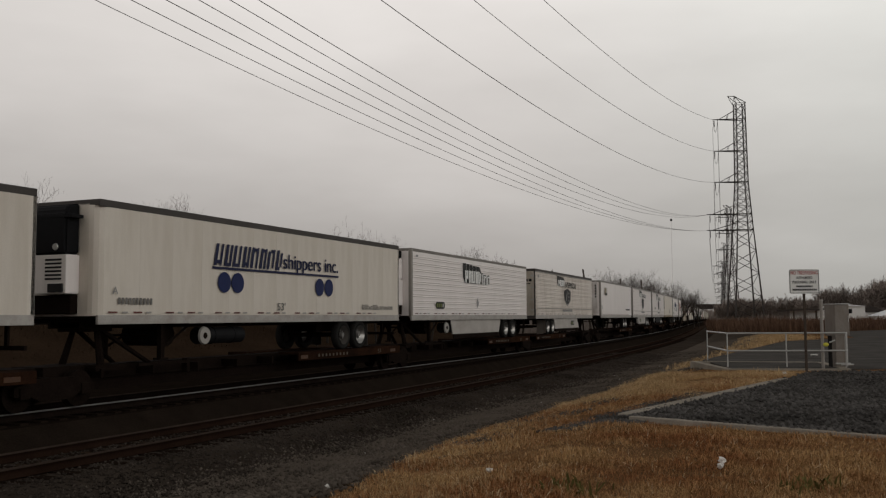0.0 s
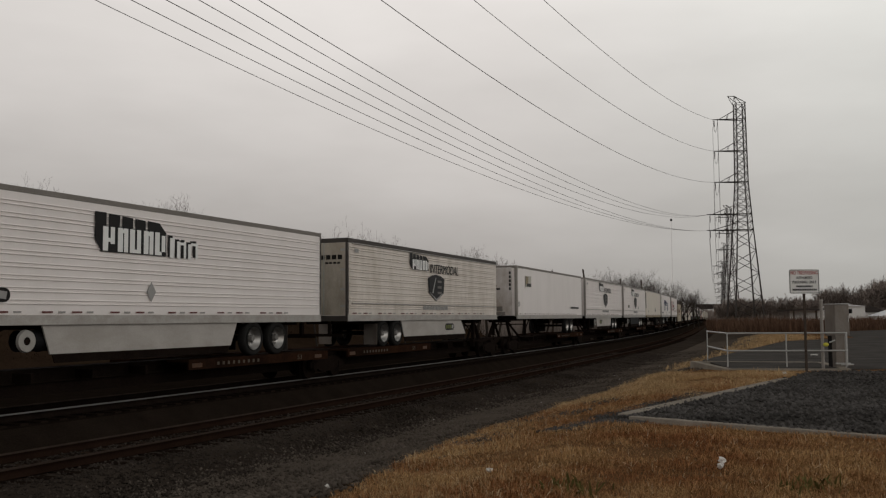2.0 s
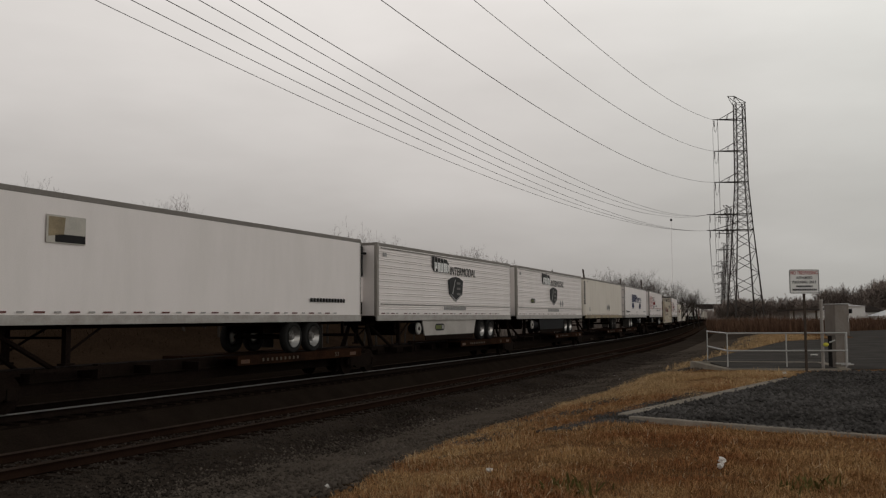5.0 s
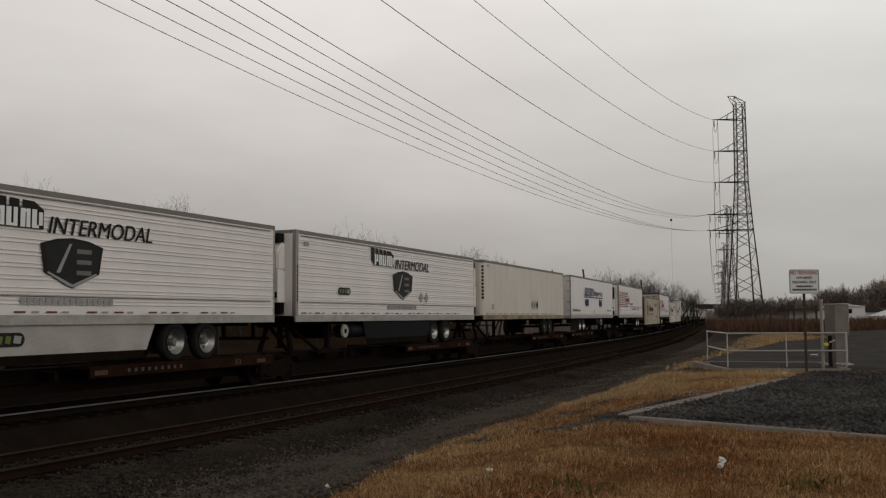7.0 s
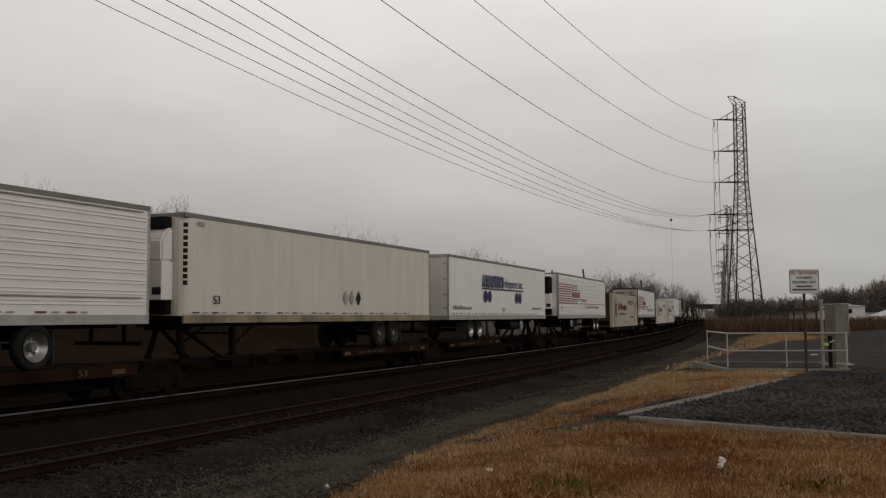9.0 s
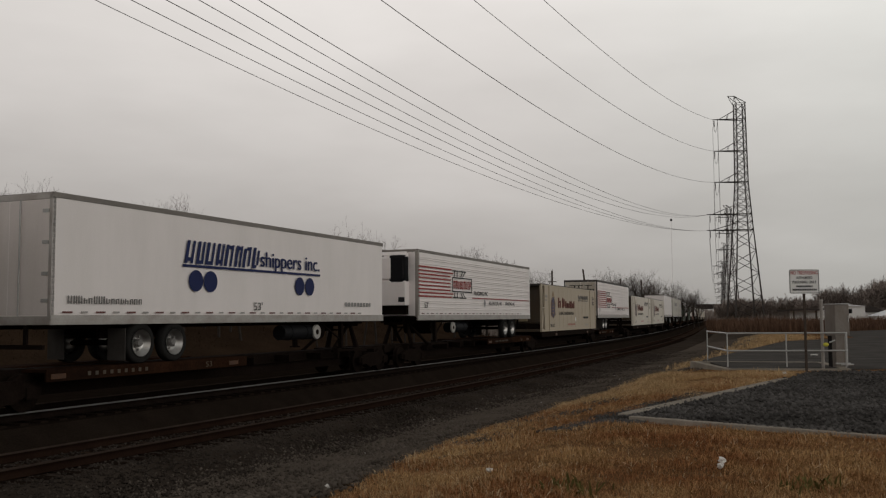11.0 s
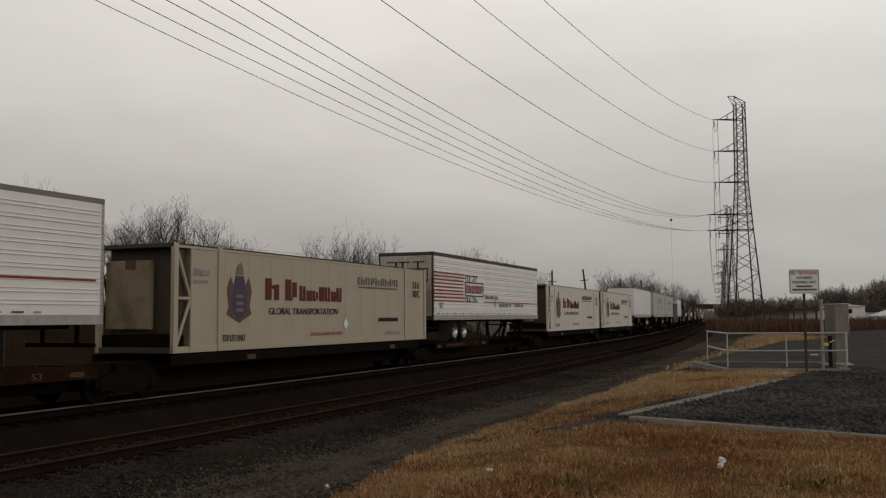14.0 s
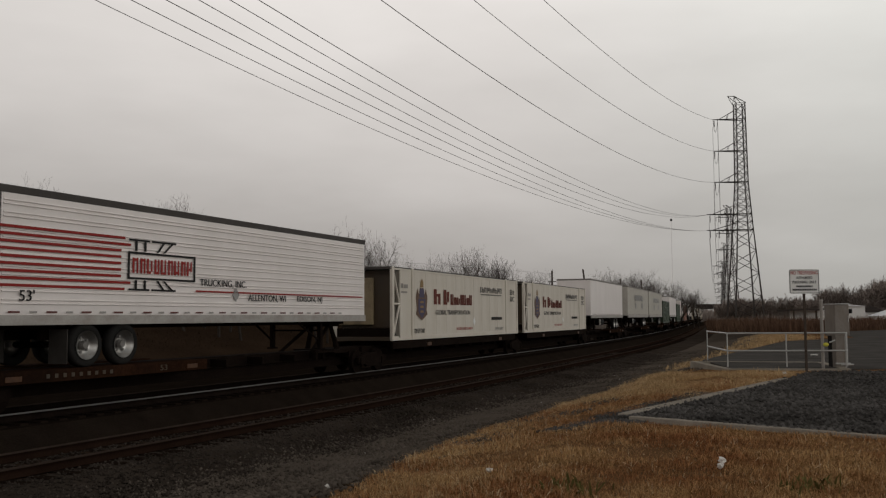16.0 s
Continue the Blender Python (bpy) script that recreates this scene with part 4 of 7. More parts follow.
def glyphs(name, x0, x1, z0, z1, kinds, material, parent, label="", slant=0.0, stroke=0.30, gap=0.20, y=FACE, low=1.0):
    """A row of plain upright bars that fills the place of a painted name: each cell a thick bar, a thin bar and a short foot."""
    wide = [0.4 if k == "i" else 1.0 for k in kinds]
    unit = (x1 - x0) / (sum(wide) + gap * (len(kinds) - 1))
    x, H, first = x0, z1 - z0, None
    for n, (k, wd) in enumerate(zip(kinds, wide)):
        w = unit * wd
        top = H * (1.0 if k in "wli" else low)
        bm = bmesh.new()

        def bar(a, b, lo, hi):
            prism(bm, [(x + a * w + slant * lo * top, z0 + lo * top), (x + b * w + slant * lo * top, z0 + lo * top),
                       (x + b * w + slant * hi * top, z0 + hi * top), (x + a * w + slant * hi * top, z0 + hi * top)], y - 0.003, y + 0.003)
        if k == "i":
            bar(0.0, 1.0, 0.0, 1.0)
        else:
            a, b = (0.0, stroke + 0.08) if n % 2 == 0 else (0.10, stroke + 0.18)
            bar(a, b, 0.0, 1.0 if k != "c" else 0.9)
            bar(0.96 - stroke, 0.96, {"p": 0.30, "s": 0.0, "e": 0.16, "c": 0.08}.get(k, 0.0), {"p": 1.0, "s": 0.72, "e": 0.88}.get(k, 1.0))
            lo = {"p": 0.38, "s": 0.52, "e": 0.0, "c": 0.82, "w": 0.10, "n": 0.80, "l": 0.0}.get(k, 0.4)
            bar(b, 0.96 - stroke, lo, lo + 0.16)
        ob = part(name if first is None else "mark_block", bm, M[material], parent if first is None else first, label if first is None else "")
        first = first or ob
        x += w + gap * unit
    return first


def reefer(parent, x, out, style, lamp=False):
    """The cooling unit on a nose at x, standing out towards -x (out = -1) or +x."""
    d = 0.46 * out
    y0, y1 = (-0.72, 0.95) if style == "black" else (-0.92, 1.20)
    bm = bmesh.new()
    lid = "black" if style == "black" else "clean"
    pr = [(x, 3.55), (x + d, 3.55), (x + d, 4.55), (x + d * 0.75, 4.72), (x, 4.78)]
    if style == "slim":
        pr = [(x, 3.55), (x + d, 3.55), (x + d, 4.12), (x + d * 0.45, 4.42), (x, 4.46)]
    prism(bm, pr, y0, y1)
    bmesh.ops.bevel(bm, geom=bm.edges[:], offset=0.05 if style != "white" else 0.08, segments=3, affect="EDGES")
    unit = part("cooling_unit", bm, M[lid], parent, "black cooling unit cover" if style == "black" else "white cooling unit cover")
    bm = bmesh.new()
    box(bm, x, x + d * (0.98 if style in ("white", "slim") else 0.92), y0, y1 if style in ("white", "slim") else 0.30, 2.52 if style in ("white", "slim") else 2.62, 3.545, 0.03)
    lower = part("lower_cover", bm, M["clean" if style != "cream" else "cream"], unit)
    bm = bmesh.new()
    for i in range(6 if style == "black" else 1):
        z = 2.95 + 0.09 * i
        box(bm, x + d * 0.92 + 0.012 * out, x + d * 0.90, -0.58, -0.08, z, z + 0.045)
    part("louvre", bm, M["grille"], unit)
    bm = bmesh.new()
    if style == "slim":
        box(bm, x, x + d * 0.7, y0 + 0.05, y1 - 0.05, 4.44, 4.74, 0.03)
    elif style == "white":
        # dark air intakes wrapped round both upper corners
        box(bm, x + d * 0.04, x + d + 0.010 * out, y0 - 0.014, y0 + 0.74, 3.42, 4.62, 0.13)
    else:
        box(bm, x + d * 0.2, x + d + 0.008 * out, -0.9, 0.9, 4.40, 4.48, 0.01)
    part("air_intake", bm, M["black"], unit)
    bm = bmesh.new()
    box(bm, x + d * 0.6, x + d + 0.015 * out, -0.64 if style == "black" else -0.9, -0.2 if style == "black" else -0.62, 2.66, 2.86, 0.015)
    part("control_box", bm, M["grille"], unit)
    if style == "black":
        bm = bmesh.new()
        rod(bm, (x + d, -0.42, 3.72), (x + d + 0.03 * out, -0.42, 3.72), 0.085, 0.07, 16)
        part("gauge", bm, M["galv"], unit, "round pale gauge")
    if lamp:
        bm = bmesh.new()
        box(bm, x + d, x + d + 0.02 * out, y0 + 0.10, y0 + 0.145, 3.22, 3.265)
        part("indicator_light", bm, M["glow"], unit, "small green indicator light")
    bm = bmesh.new()
    box(bm, x, x + d * 0.5, y0 + 0.04, 0.9, 2.15, 2.60, 0.02)
    part("bracket", bm, M["under"], unit)
    return unit


def add_common(t, L, front, opts):
    """Rails, doors, wheels and legs. front = -1: the nose is at -x."""
    h = L / 2
    fx = (lambda u: -h + u) if front < 0 else (lambda u: h - u)
    bm = bmesh.new()
    for y in (-HALF_W - 0.012, HALF_W - 0.06):
        box(bm, -h, h, y, y + 0.072, Z_LOW, 2.125, 0.01)
    part("bottom_rail", bm, M[opts.get("rail", "alum")], t, "grimy bottom rail")
    bm = bmesh.new()
    for y in (-HALF_W - 0.010, HALF_W - 0.06):
        box(bm, -h, h, y, y + 0.07, Z_TOP - (0.17 if opts.get("toprail") else 0.13), Z_TOP, 0.012)
    box(bm, -h, -h + 0.06, -HALF_W, HALF_W, Z_TOP - 0.13, Z_TOP, 0.01)
    box(bm, h - 0.06, h, -HALF_W, HALF_W, Z_TOP - 0.13, Z_TOP, 0.01)
    part("top_rail", bm, M[opts.get("toprail", "toprail")], t, "grimy grey top rail")
    bm = bmesh.new()
    prism(bm, [(-h + 0.03, Z_TOP - 0.08), (h - 0.03, Z_TOP - 0.08), (h - 0.1, Z_TOP - 0.015), (-h + 0.1, Z_TOP - 0.015)], -HALF_W + 0.06, HALF_W - 0.06)
    part("roof", bm, M["alum"], t)
    bm = bmesh.new()
    for i in range(-1, 2, 2):
        box(bm, -h + 0.3, h - 0.3, i * 0.5 - 0.05, i * 0.5 + 0.05, 1.80, 2.0)
    for i in range(27):
        x = -h + 0.4 + (L - 0.8) * i / 26
        box(bm, x - 0.03, x + 0.03, -1.22, 1.22, 1.93, 2.04)
    part("floor_frame", bm, M["under"], t)
    # rear doors and posts
    xr, o = fx(L), -front
    bm = bmesh.new()
    for y in (-HALF_W, HALF_W - 0.09):
        box(bm, xr - 0.10 * o, xr + 0.012 * o, y, y + 0.09, 2.0, Z_TOP - 0.02, 0.01)
    box(bm, xr - 0.10 * o, xr + 0.012 * o, -HALF_W, HALF_W, Z_TOP - 0.16, Z_TOP - 0.02, 0.01)
    box(bm, xr - 0.10 * o, xr + 0.012 * o, -HALF_W, HALF_W, 1.90, 2.10, 0.01)
    part("rear_frame", bm, M["darkrail" if front > 0 and opts.get("toprail") else "alum"], t)
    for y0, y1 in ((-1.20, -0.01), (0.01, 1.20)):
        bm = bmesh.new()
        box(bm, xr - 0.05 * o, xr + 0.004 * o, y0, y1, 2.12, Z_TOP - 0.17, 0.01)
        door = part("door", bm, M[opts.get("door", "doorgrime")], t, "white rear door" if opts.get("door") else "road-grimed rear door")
        bm = bmesh.new()
        ym = (y0 + y1) / 2 + (0.25 if y0 < -0.5 else -0.25)
        rod(bm, (xr + 0.03 * o, ym, 2.1), (xr + 0.03 * o, ym, Z_TOP - 0.16), 0.017, None, 8)
        for z in (2.4, 3.0, 3.7, 4.4):
            box(bm, xr, xr + 0.02 * o, y0 if y0 < -0.5 else y1 - 0.18, y0 + 0.18 if y0 < -0.5 else y1, z, z + 0.08)
        part("lock_rod", bm, M["galv"], door)
    bm = bmesh.new()
    for y in (-0.55, 0.55):
        box(bm, xr - 0.06 * o, xr + 0.0 * o, y - 0.05, y + 0.05, 1.42, 1.92)
    box(bm, xr - 0.05 * o, xr + 0.02 * o, -1.1, 1.1, 1.36, 1.46)
    part("rear_bumper", bm, M["under"], t)
    if opts.get("door_mark"):
        for i in range(9):
            bm = bmesh.new()
            box(bm, xr, xr + 0.009 * o, -1.08 + 0.235 * i, -0.90 + 0.235 * i, 4.10, 4.26)
            part("door_mark", bm, M["dark"], t)
        for i in range(4):
            bm = bmesh.new()
            box(bm, xr, xr + 0.009 * o, -1.0 + 0.16 * i, -0.88 + 0.16 * i, 3.94, 4.01)
            part("door_mark", bm, M["dark"], t)
    # conspicuity tape along the foot of the side
    def tape(width, m):
        b = bmesh.new()
        box(b, 0, width, FACE - 0.002, FACE + 0.004, 2.165, 2.205)
        return to_mesh("tape", b, M[m])
    red, silver = shared("red_tape", lambda: tape(0.30, "reflect")), shared("silver_tape", lambda: tape(0.20, "reflectw"))
    group = ((0.0, red), (0.46, silver), (0.86, red), (1.30, silver)) if opts["paint"] in ("cream", "grimy") or opts.get("skirt") else ((0.0, red), (0.56, silver))
    step = 2.05 if len(group) == 4 else 1.02
    x = -h + 0.30
    while x < h - 1.6:
        for d, me in group:
            part("red_tape" if me is red else "silver_tape", me, None, t).matrix_local = pose(x + d, 0, 0)
        x += step
    # tandem
    axles = opts.get("axles", (L - 4.25, L - 3.02))
    for u in axles:
        for y, sd in ((-1.13, -1), (1.13, 1)):
            road_wheel(t, fx(u), y, sd, opts.get("dark_rims", False) and (opts["dark_rims"] > 1 or u == axles[0]))
        bm = bmesh.new()
        rod(bm, (fx(u), -1.0, 1.43), (fx(u), 1.0, 1.43), 0.07, None, 10)
        part("axle", bm, M["under"], t)
    bm = bmesh.new()
    c = (axles[0] + axles[1]) / 2
    for y in (-0.5, 0.5):
        box(bm, fx(c - 1.3), fx(c + 1.3), y - 0.06, y + 0.06, 1.55, 1.83)
    part("bogie_slider", bm, M["under"], t)
    for du in (1.18,):
        for y0, y1 in ((-1.25, -0.70), (0.70, 1.25)):
            bm = bmesh.new()
            box(bm, fx(c + du) - 0.01, fx(c + du) + 0.01, y0, y1, 1.02, 1.80)
            part("mud_flap", bm, M[opts.get("flap", "flap")], t)
    # landing legs, folded
    bm = bmesh.new()
    for y in (-0.95, 0.95):
        box(bm, fx(2.55), fx(2.70), y - 0.07, y + 0.07, 1.02, 1.92, 0.01)
        box(bm, fx(2.48), fx(2.78), y - 0.12, y + 0.12, 0.97, 1.02)
        rod(bm, (fx(2.65), y, 1.25), (fx(3.9), y * 0.9, 1.88), 0.035, None, 6)
    rod(bm, (fx(2.62), -0.95, 1.6), (fx(2.62), 0.95, 1.6), 0.03, None, 6)
    part("landing_gear", bm, M["under"], t)
    if opts.get("tank", True):
        tu = opts.get("tank_at", 4.15)
        bm = bmesh.new()
        rod(bm, (fx(3.35), -0.55, 1.60), (fx(3.35), 0.75, 1.60), 0.30, None, 22)
        tank = part("fuel_tank", bm, M["under"], t)
        bm = bmesh.new()
        rod(bm, (fx(tu), -1.14, 1.56), (fx(tu), -1.20, 1.56), 0.25, 0.23, 24)
        te = part("tank_end", bm, M["fuel"], tank, "white round tank end")
        bm = bmesh.new()
        rod(bm, (fx(tu), -1.198, 1.56), (fx(tu), -1.212, 1.56), 0.09, 0.08, 14)
        te["label"] = "white round tank end with a dark centre"
        part("filler_cap", bm, M["under"], tank)
        bm = bmesh.new()
        rod(bm, (fx(tu - 0.05), -0.94, 1.56), (fx(tu + 1.9), -0.94, 1.56), 0.235, None, 20)
        for u in (0.5, 1.4):
            rod(bm, (fx(tu + u), -0.94, 1.56), (fx(tu + u + 0.06), -0.94, 1.56), 0.25, None, 20)
        part("spare_tank", bm, M["black"], tank, "black cylindrical tank with two straps")
    if opts.get("box"):
        bm = bmesh.new()
        a, b = sorted((fx(opts["box"][0]), fx(opts["box"][1])))
        box(bm, a, b, -1.15, 1.15, 1.10, 1.90, 0.04)
        part("pallet_box", bm, M["black"], t, "black box under the floor")
    if opts.get("skirt"):
        bm = bmesh.new()
        u0, u1 = opts["skirt"]
        dark = opts.get("dark_skirt")
        lean = opts.get("skirt_lean", 0.25)
        prism(bm, [(fx(u0), 1.92), (fx(u1), 1.92), (fx(u1 - 0.30), 1.26), (fx(u0 + lean), 1.26)], -1.24, -1.20)
        sk = part("side_skirt", bm, M["black" if dark else "skirtpaint"], t, "black side skirt" if dark else "dirty white side skirt")
        bm = bmesh.new()
        prism(bm, [(fx(u0 + lean + 0.06), 1.26), (fx(u1 - 0.34), 1.26), (fx(u1 - 0.42), 1.06), (fx(u0 + lean + 0.14), 1.06)], -1.232, -1.208)
        part("skirt_flap", bm, M["under"], sk, "black rubber lower edge of the skirt")
        if opts.get("skirt_badge"):
            flat_badge(t, fx(opts["skirt_badge"]), 1.60, -1.25)
    return fx


def pill(a, b, z0, z1):
    r = (z1 - z0) / 2
    right = [(b - r + r * math.sin(k * math.pi / 8), z0 + r - r * math.cos(k * math.pi / 8)) for k in range(9)]
    left = [(a + r - r * math.sin(k * math.pi / 8), z0 + r + r * math.cos(k * math.pi / 8)) for k in range(9)]
    return right + left


def flat_badge(parent, x, z, y, s=1.0):
    bm = bmesh.new()
    prism(bm, pill(x - 0.52 * s, x + 0.52 * s, z - 0.15 * s, z + 0.15 * s), y - 0.006, y)
    badge = part("badge", bm, M["dark"], parent, "black oblong badge")
    if parent.parent is not None:
        return
    for a, b, m in ((-0.46, -0.27, "lime"), (-0.22, -0.04, "lime"), (0.01, 0.17, "lime"), (0.22, 0.44, "shade")):
        bm = bmesh.new()
        prism(bm, [(x + a * s, z - 0.07 * s), (x + (b - 0.03) * s, z - 0.09 * s), (x + b * s, z + 0.07 * s), (x + (a + 0.03) * s, z + 0.09 * s)], y - 0.010, y - 0.006)
        part("badge_block", bm, M[m], badge, "lime green block" if m == "lime" else "")


def trailer(s, label, paint="white", ribbed=False, L=L53, front=-1, unit=None, art=None, shift=0.0, **opts):
    """s: place of the leading end at the start."""
    opts["paint"] = paint
    mid = s + L / 2
    t = thing("semi_trailer", train_pose(mid), label, "semi-trailer", "trailers of the train")
    part("body", shared(("body", L, front, paint, opts.get("round")), lambda: body_mesh(L, front, paint, opts.get("round", False))), None, t)
    if ribbed:
        part("ribbed_side", shared(("ribs", L, paint), lambda: ribbed_mesh(L, paint)), None, t)
    elif opts.get("panels"):
        me = shared(("panel", L, paint), lambda: panel_mesh(L, paint))
        for i in range(0 if paint != "cream" else 1, 13) if front < 0 else range(13):
            part("side_panel", me, None, t).matrix_local = pose(-L / 2 + 0.18 + (L - 0.36) * (i + 0.5) / 13, 0, 0)
    fx = add_common(t, L, front, opts)
    if front < 0 and paint == "clean" and (ribbed or opts.get("round")):
        bm = bmesh.new()
        box(bm, fx(-0.006), fx(0.16), -HALF_W - 0.020, -HALF_W + 0.15, 2.05, Z_TOP - 0.02, 0.05)
        part("corner_post", bm, M["cornermetal"], t, "dull rounded aluminium corner post")
        if opts.get("serial"):
            for i in range(9):
                bm = bmesh.new()
                box(bm, fx(0.05), fx(0.12), -HALF_W - 0.026, -HALF_W, 2.55 + 0.135 * i, 2.64 + 0.135 * i)
                part("serial_block", bm, M["dark"], t)
    if unit:
        u = reefer(t, fx(0.0), front, unit, opts.get("lamp", False))
    if art:
        art(t, -L / 2 + shift)
    RUNS.append((t, mid))
    return t


# painted sides; x is counted from the leading end
def art_discs(t, x0, ink="navy"):
    glyphs("wordmark", x0 + 4.30, x0 + 7.68, 3.50, 4.12, "wllwnnce", ink, t, "bold dark blue company mark", 0.22, 0.26, 0.20)
    lettered("shippers inc.", x0 + 7.80, x0 + 11.22, 3.42, 4.02, ink, t)
    flat("underline", [(x0 + 4.24, 3.40), (x0 + 11.28, 3.40), (x0 + 11.28, 3.47), (x0 + 4.24, 3.47)], ink, t)
    for cx, r in ((4.80, 0.30), (5.43, 0.30), (10.02, 0.275), (10.63, 0.275)):
        bm = bmesh.new()
        disc(bm, x0 + cx, 3.04, r, 0.29, FACE - 0.003)
        part("disc", bm, M["blue"], t, "round blue disc")
    lettered("53'", x0 + 7.49, x0 + 7.92, 2.26, 2.50, "hub", t)


def art_discs_front(t, x0):
    art_discs(t, x0)
    glyphs("small_lettering", x0 + 13.04, x0 + 15.5, 2.32, 2.50, "wwwsnlliencescnn", "hub", t, "", 0.0, 0.24, 0.3, FACE, 0.72)
    bars("serial_bars", x0 + 0.62, x0 + 1.82, 2.38, 2.54, block_row(10, 0.7), "hub", t)
    lettered("A", x0 + 0.42, x0 + 0.60, 2.62, 2.80, "shade", t)


def art_discs_rear(t, x0):
    art_discs(t, x0, "blue")
    glyphs("small_lettering", x0 + 0.3, x0 + 2.7, 2.38, 2.56, "wwwsnlliencescnn", "hub", t, "", 0.0, 0.24, 0.3, FACE, 0.72)
    bars("serial_bars", x0 + 13.0, x0 + 14.9, 2.42, 2.56, block_row(9, 0.7), "shade", t)


def block_mark(t, x0, a, b, z0, z1):
    """A raised block mark: a dark notched shadow behind five pale slotted blocks."""
    h = z1 - z0
    zt, n = z0 + 0.66 * h, 5
    w = (b - a - 0.22) / n
    flat("mark_shadow", [(x0 + a, z0 + 0.30 * h), (x0 + a + 0.22, z0 - 0.02), (x0 + b + 0.02, z0 - 0.02), (x0 + b + 0.02, zt), (x0 + a, zt)], "dark", t, "black block shadow of the company mark", FACE - 0.001)
    for k in range(n):
        q = x0 + a + 0.22 + w * k
        flat("mark_notch", [(q - 0.22, zt), (q + w - 0.30, zt), (q + w - 0.30, z1 - 0.03 * k * h), (q - 0.22, z1 - 0.02 * k * h)] if k < n - 1 else
             [(q - 0.22, zt), (q + w, zt), (q + w - 0.24, z1 - 0.10 * h), (q - 0.22, z1 - 0.08 * h)], "dark", t, "", FACE - 0.001)
    glyphs("wordmark", x0 + a + 0.26, x0 + b, z0, zt - 0.02, "pnlne", "letterwhite", t, "white block company mark", 0.0, 0.34, 0.12, FACE - 0.006)


def art_block_inc(t, x0):
    block_mark(t, x0, 5.89, 8.35, 3.64, 4.55)
    glyphs("wordmark", x0 + 8.45, x0 + 9.6, 3.62, 4.18, "inc", "dark", t, "", 0.0, 0.30, 0.12, FACE, 0.86)
    glyphs("wordmark", x0 + 8.52, x0 + 9.66, 3.60, 4.12, "inc", "letterwhite", t, "", 0.0, 0.22, 0.16, FACE - 0.006, 0.86)
    flat_badge(t, x0 + 3.03, 2.54, FACE)
    flat("placard", [(x0 + 7.85, 2.45), (x0 + 8.02, 2.70), (x0 + 7.85, 2.95), (x0 + 7.68, 2.70)], "shade", t, "grey diamond placard")
    flat("maker_plate", [(x0 + 0.4, 4.52), (x0 + 0.62, 4.52), (x0 + 0.62, 4.60), (x0 + 0.4, 4.60)], "shade", t)


def shield(t, x0, a, b, z0, z1):
    w, h = b - a, z1 - z0
    m = x0 + (a + b) / 2
    pts = [(m - 0.5 * w, z1 - 0.15 * h), (m - 0.26 * w, z1 - 0.04 * h), (m, z1), (m + 0.26 * w, z1 - 0.04 * h), (m + 0.5 * w, z1 - 0.15 * h), (m + 0.44 * w, z0 + 0.30 * h), (m + 0.10 * w, z0 + 0.06 * h), (m, z0), (m - 0.10 * w, z0 + 0.06 * h), (m - 0.44 * w, z0 + 0.30 * h)]
    flat("shield", pts, "dark", t, "dark grey shield emblem")
    inner = [(m + (x - m) * 0.9, (z0 + z1) / 2 + (z - (z0 + z1) / 2) * 0.9) for x, z in pts]
    flat("shield_field", inner, "grille", t, "", FACE - 0.005)
    flat("shield_edge", [(m - 0.40 * w, z0 + 0.29 * h), (m - 0.08 * w, z0 + 0.055 * h), (m, z0 + 0.02 * h), (m + 0.08 * w, z0 + 0.055 * h), (m + 0.40 * w, z0 + 0.29 * h), (m + 0.38 * w, z0 + 0.315 * h), (m, z0 + 0.075 * h), (m - 0.38 * w, z0 + 0.315 * h)], "shade", t, "pale lower edge of the shield", FACE - 0.010)
    flat("shield_stripe", [(m - 0.26 * w, z0 + 0.30 * h), (m - 0.20 * w, z0 + 0.30 * h), (m - 0.02 * w, z1 - 0.12 * h), (m - 0.06 * w, z1 - 0.12 * h)], "shade", t, "", FACE - 0.010)
    for lo, hi in ((0.08, 0.22), (0.42, 0.56), (0.76, 0.90)):
        bars("shield_bar", m + 0.06 * w, m + 0.30 * w, z0 + 0.22 * h, z1 - 0.15 * h, [(1, lo, hi)], "hub", t, "", 0.0, FACE - 0.010)


def art_intermodal(t, x0, badge=False):
    block_mark(t, x0, 5.25, 7.15, 4.0, 4.64)
    lettered("INTERMODAL", x0 + 7.30, x0 + 10.60, 3.92, 4.30, "dark", t, slant=0.22)
    shield(t, x0, 7.1, 8.95, 2.72, 3.86)
    bars("small_lettering", x0 + 6.6, x0 + 9.3, 2.34, 2.50, block_row(16, 0.35), "shade", t)
    for z in (2.74, 4.70):
        bm = bmesh.new()
        rod(bm, (x0 + 0.25, FACE - 0.01, z - (0.02 if z > 4 else 0.20)), (x0 + 15.85, FACE - 0.01, z - (0.02 if z > 4 else 0.20)), 0.022, None, 8)
        part("rub_rail", bm, M["alum"], t)
    flat("maker_plate", [(x0 + 0.45, 4.36), (x0 + 0.75, 4.36), (x0 + 0.75, 4.50), (x0 + 0.45, 4.50)], "shade", t)
    if badge:
        flat_badge(t, x0 + 3.17, 2.95, FACE, 0.85)


def art_intermodal_badge(t, x0):
    art_intermodal(t, x0, True)
    flat("placard", [(x0 + 9.8, 2.62), (x0 + 10.0, 2.85), (x0 + 9.8, 3.08), (x0 + 9.6, 2.85)], "shade", t, "pale diamond placard")
    flat("placard", [(x0 + 10.35, 2.62), (x0 + 10.55, 2.85), (x0 + 10.35, 3.08), (x0 + 10.15, 2.85)], "shade", t, "pale diamond placard")


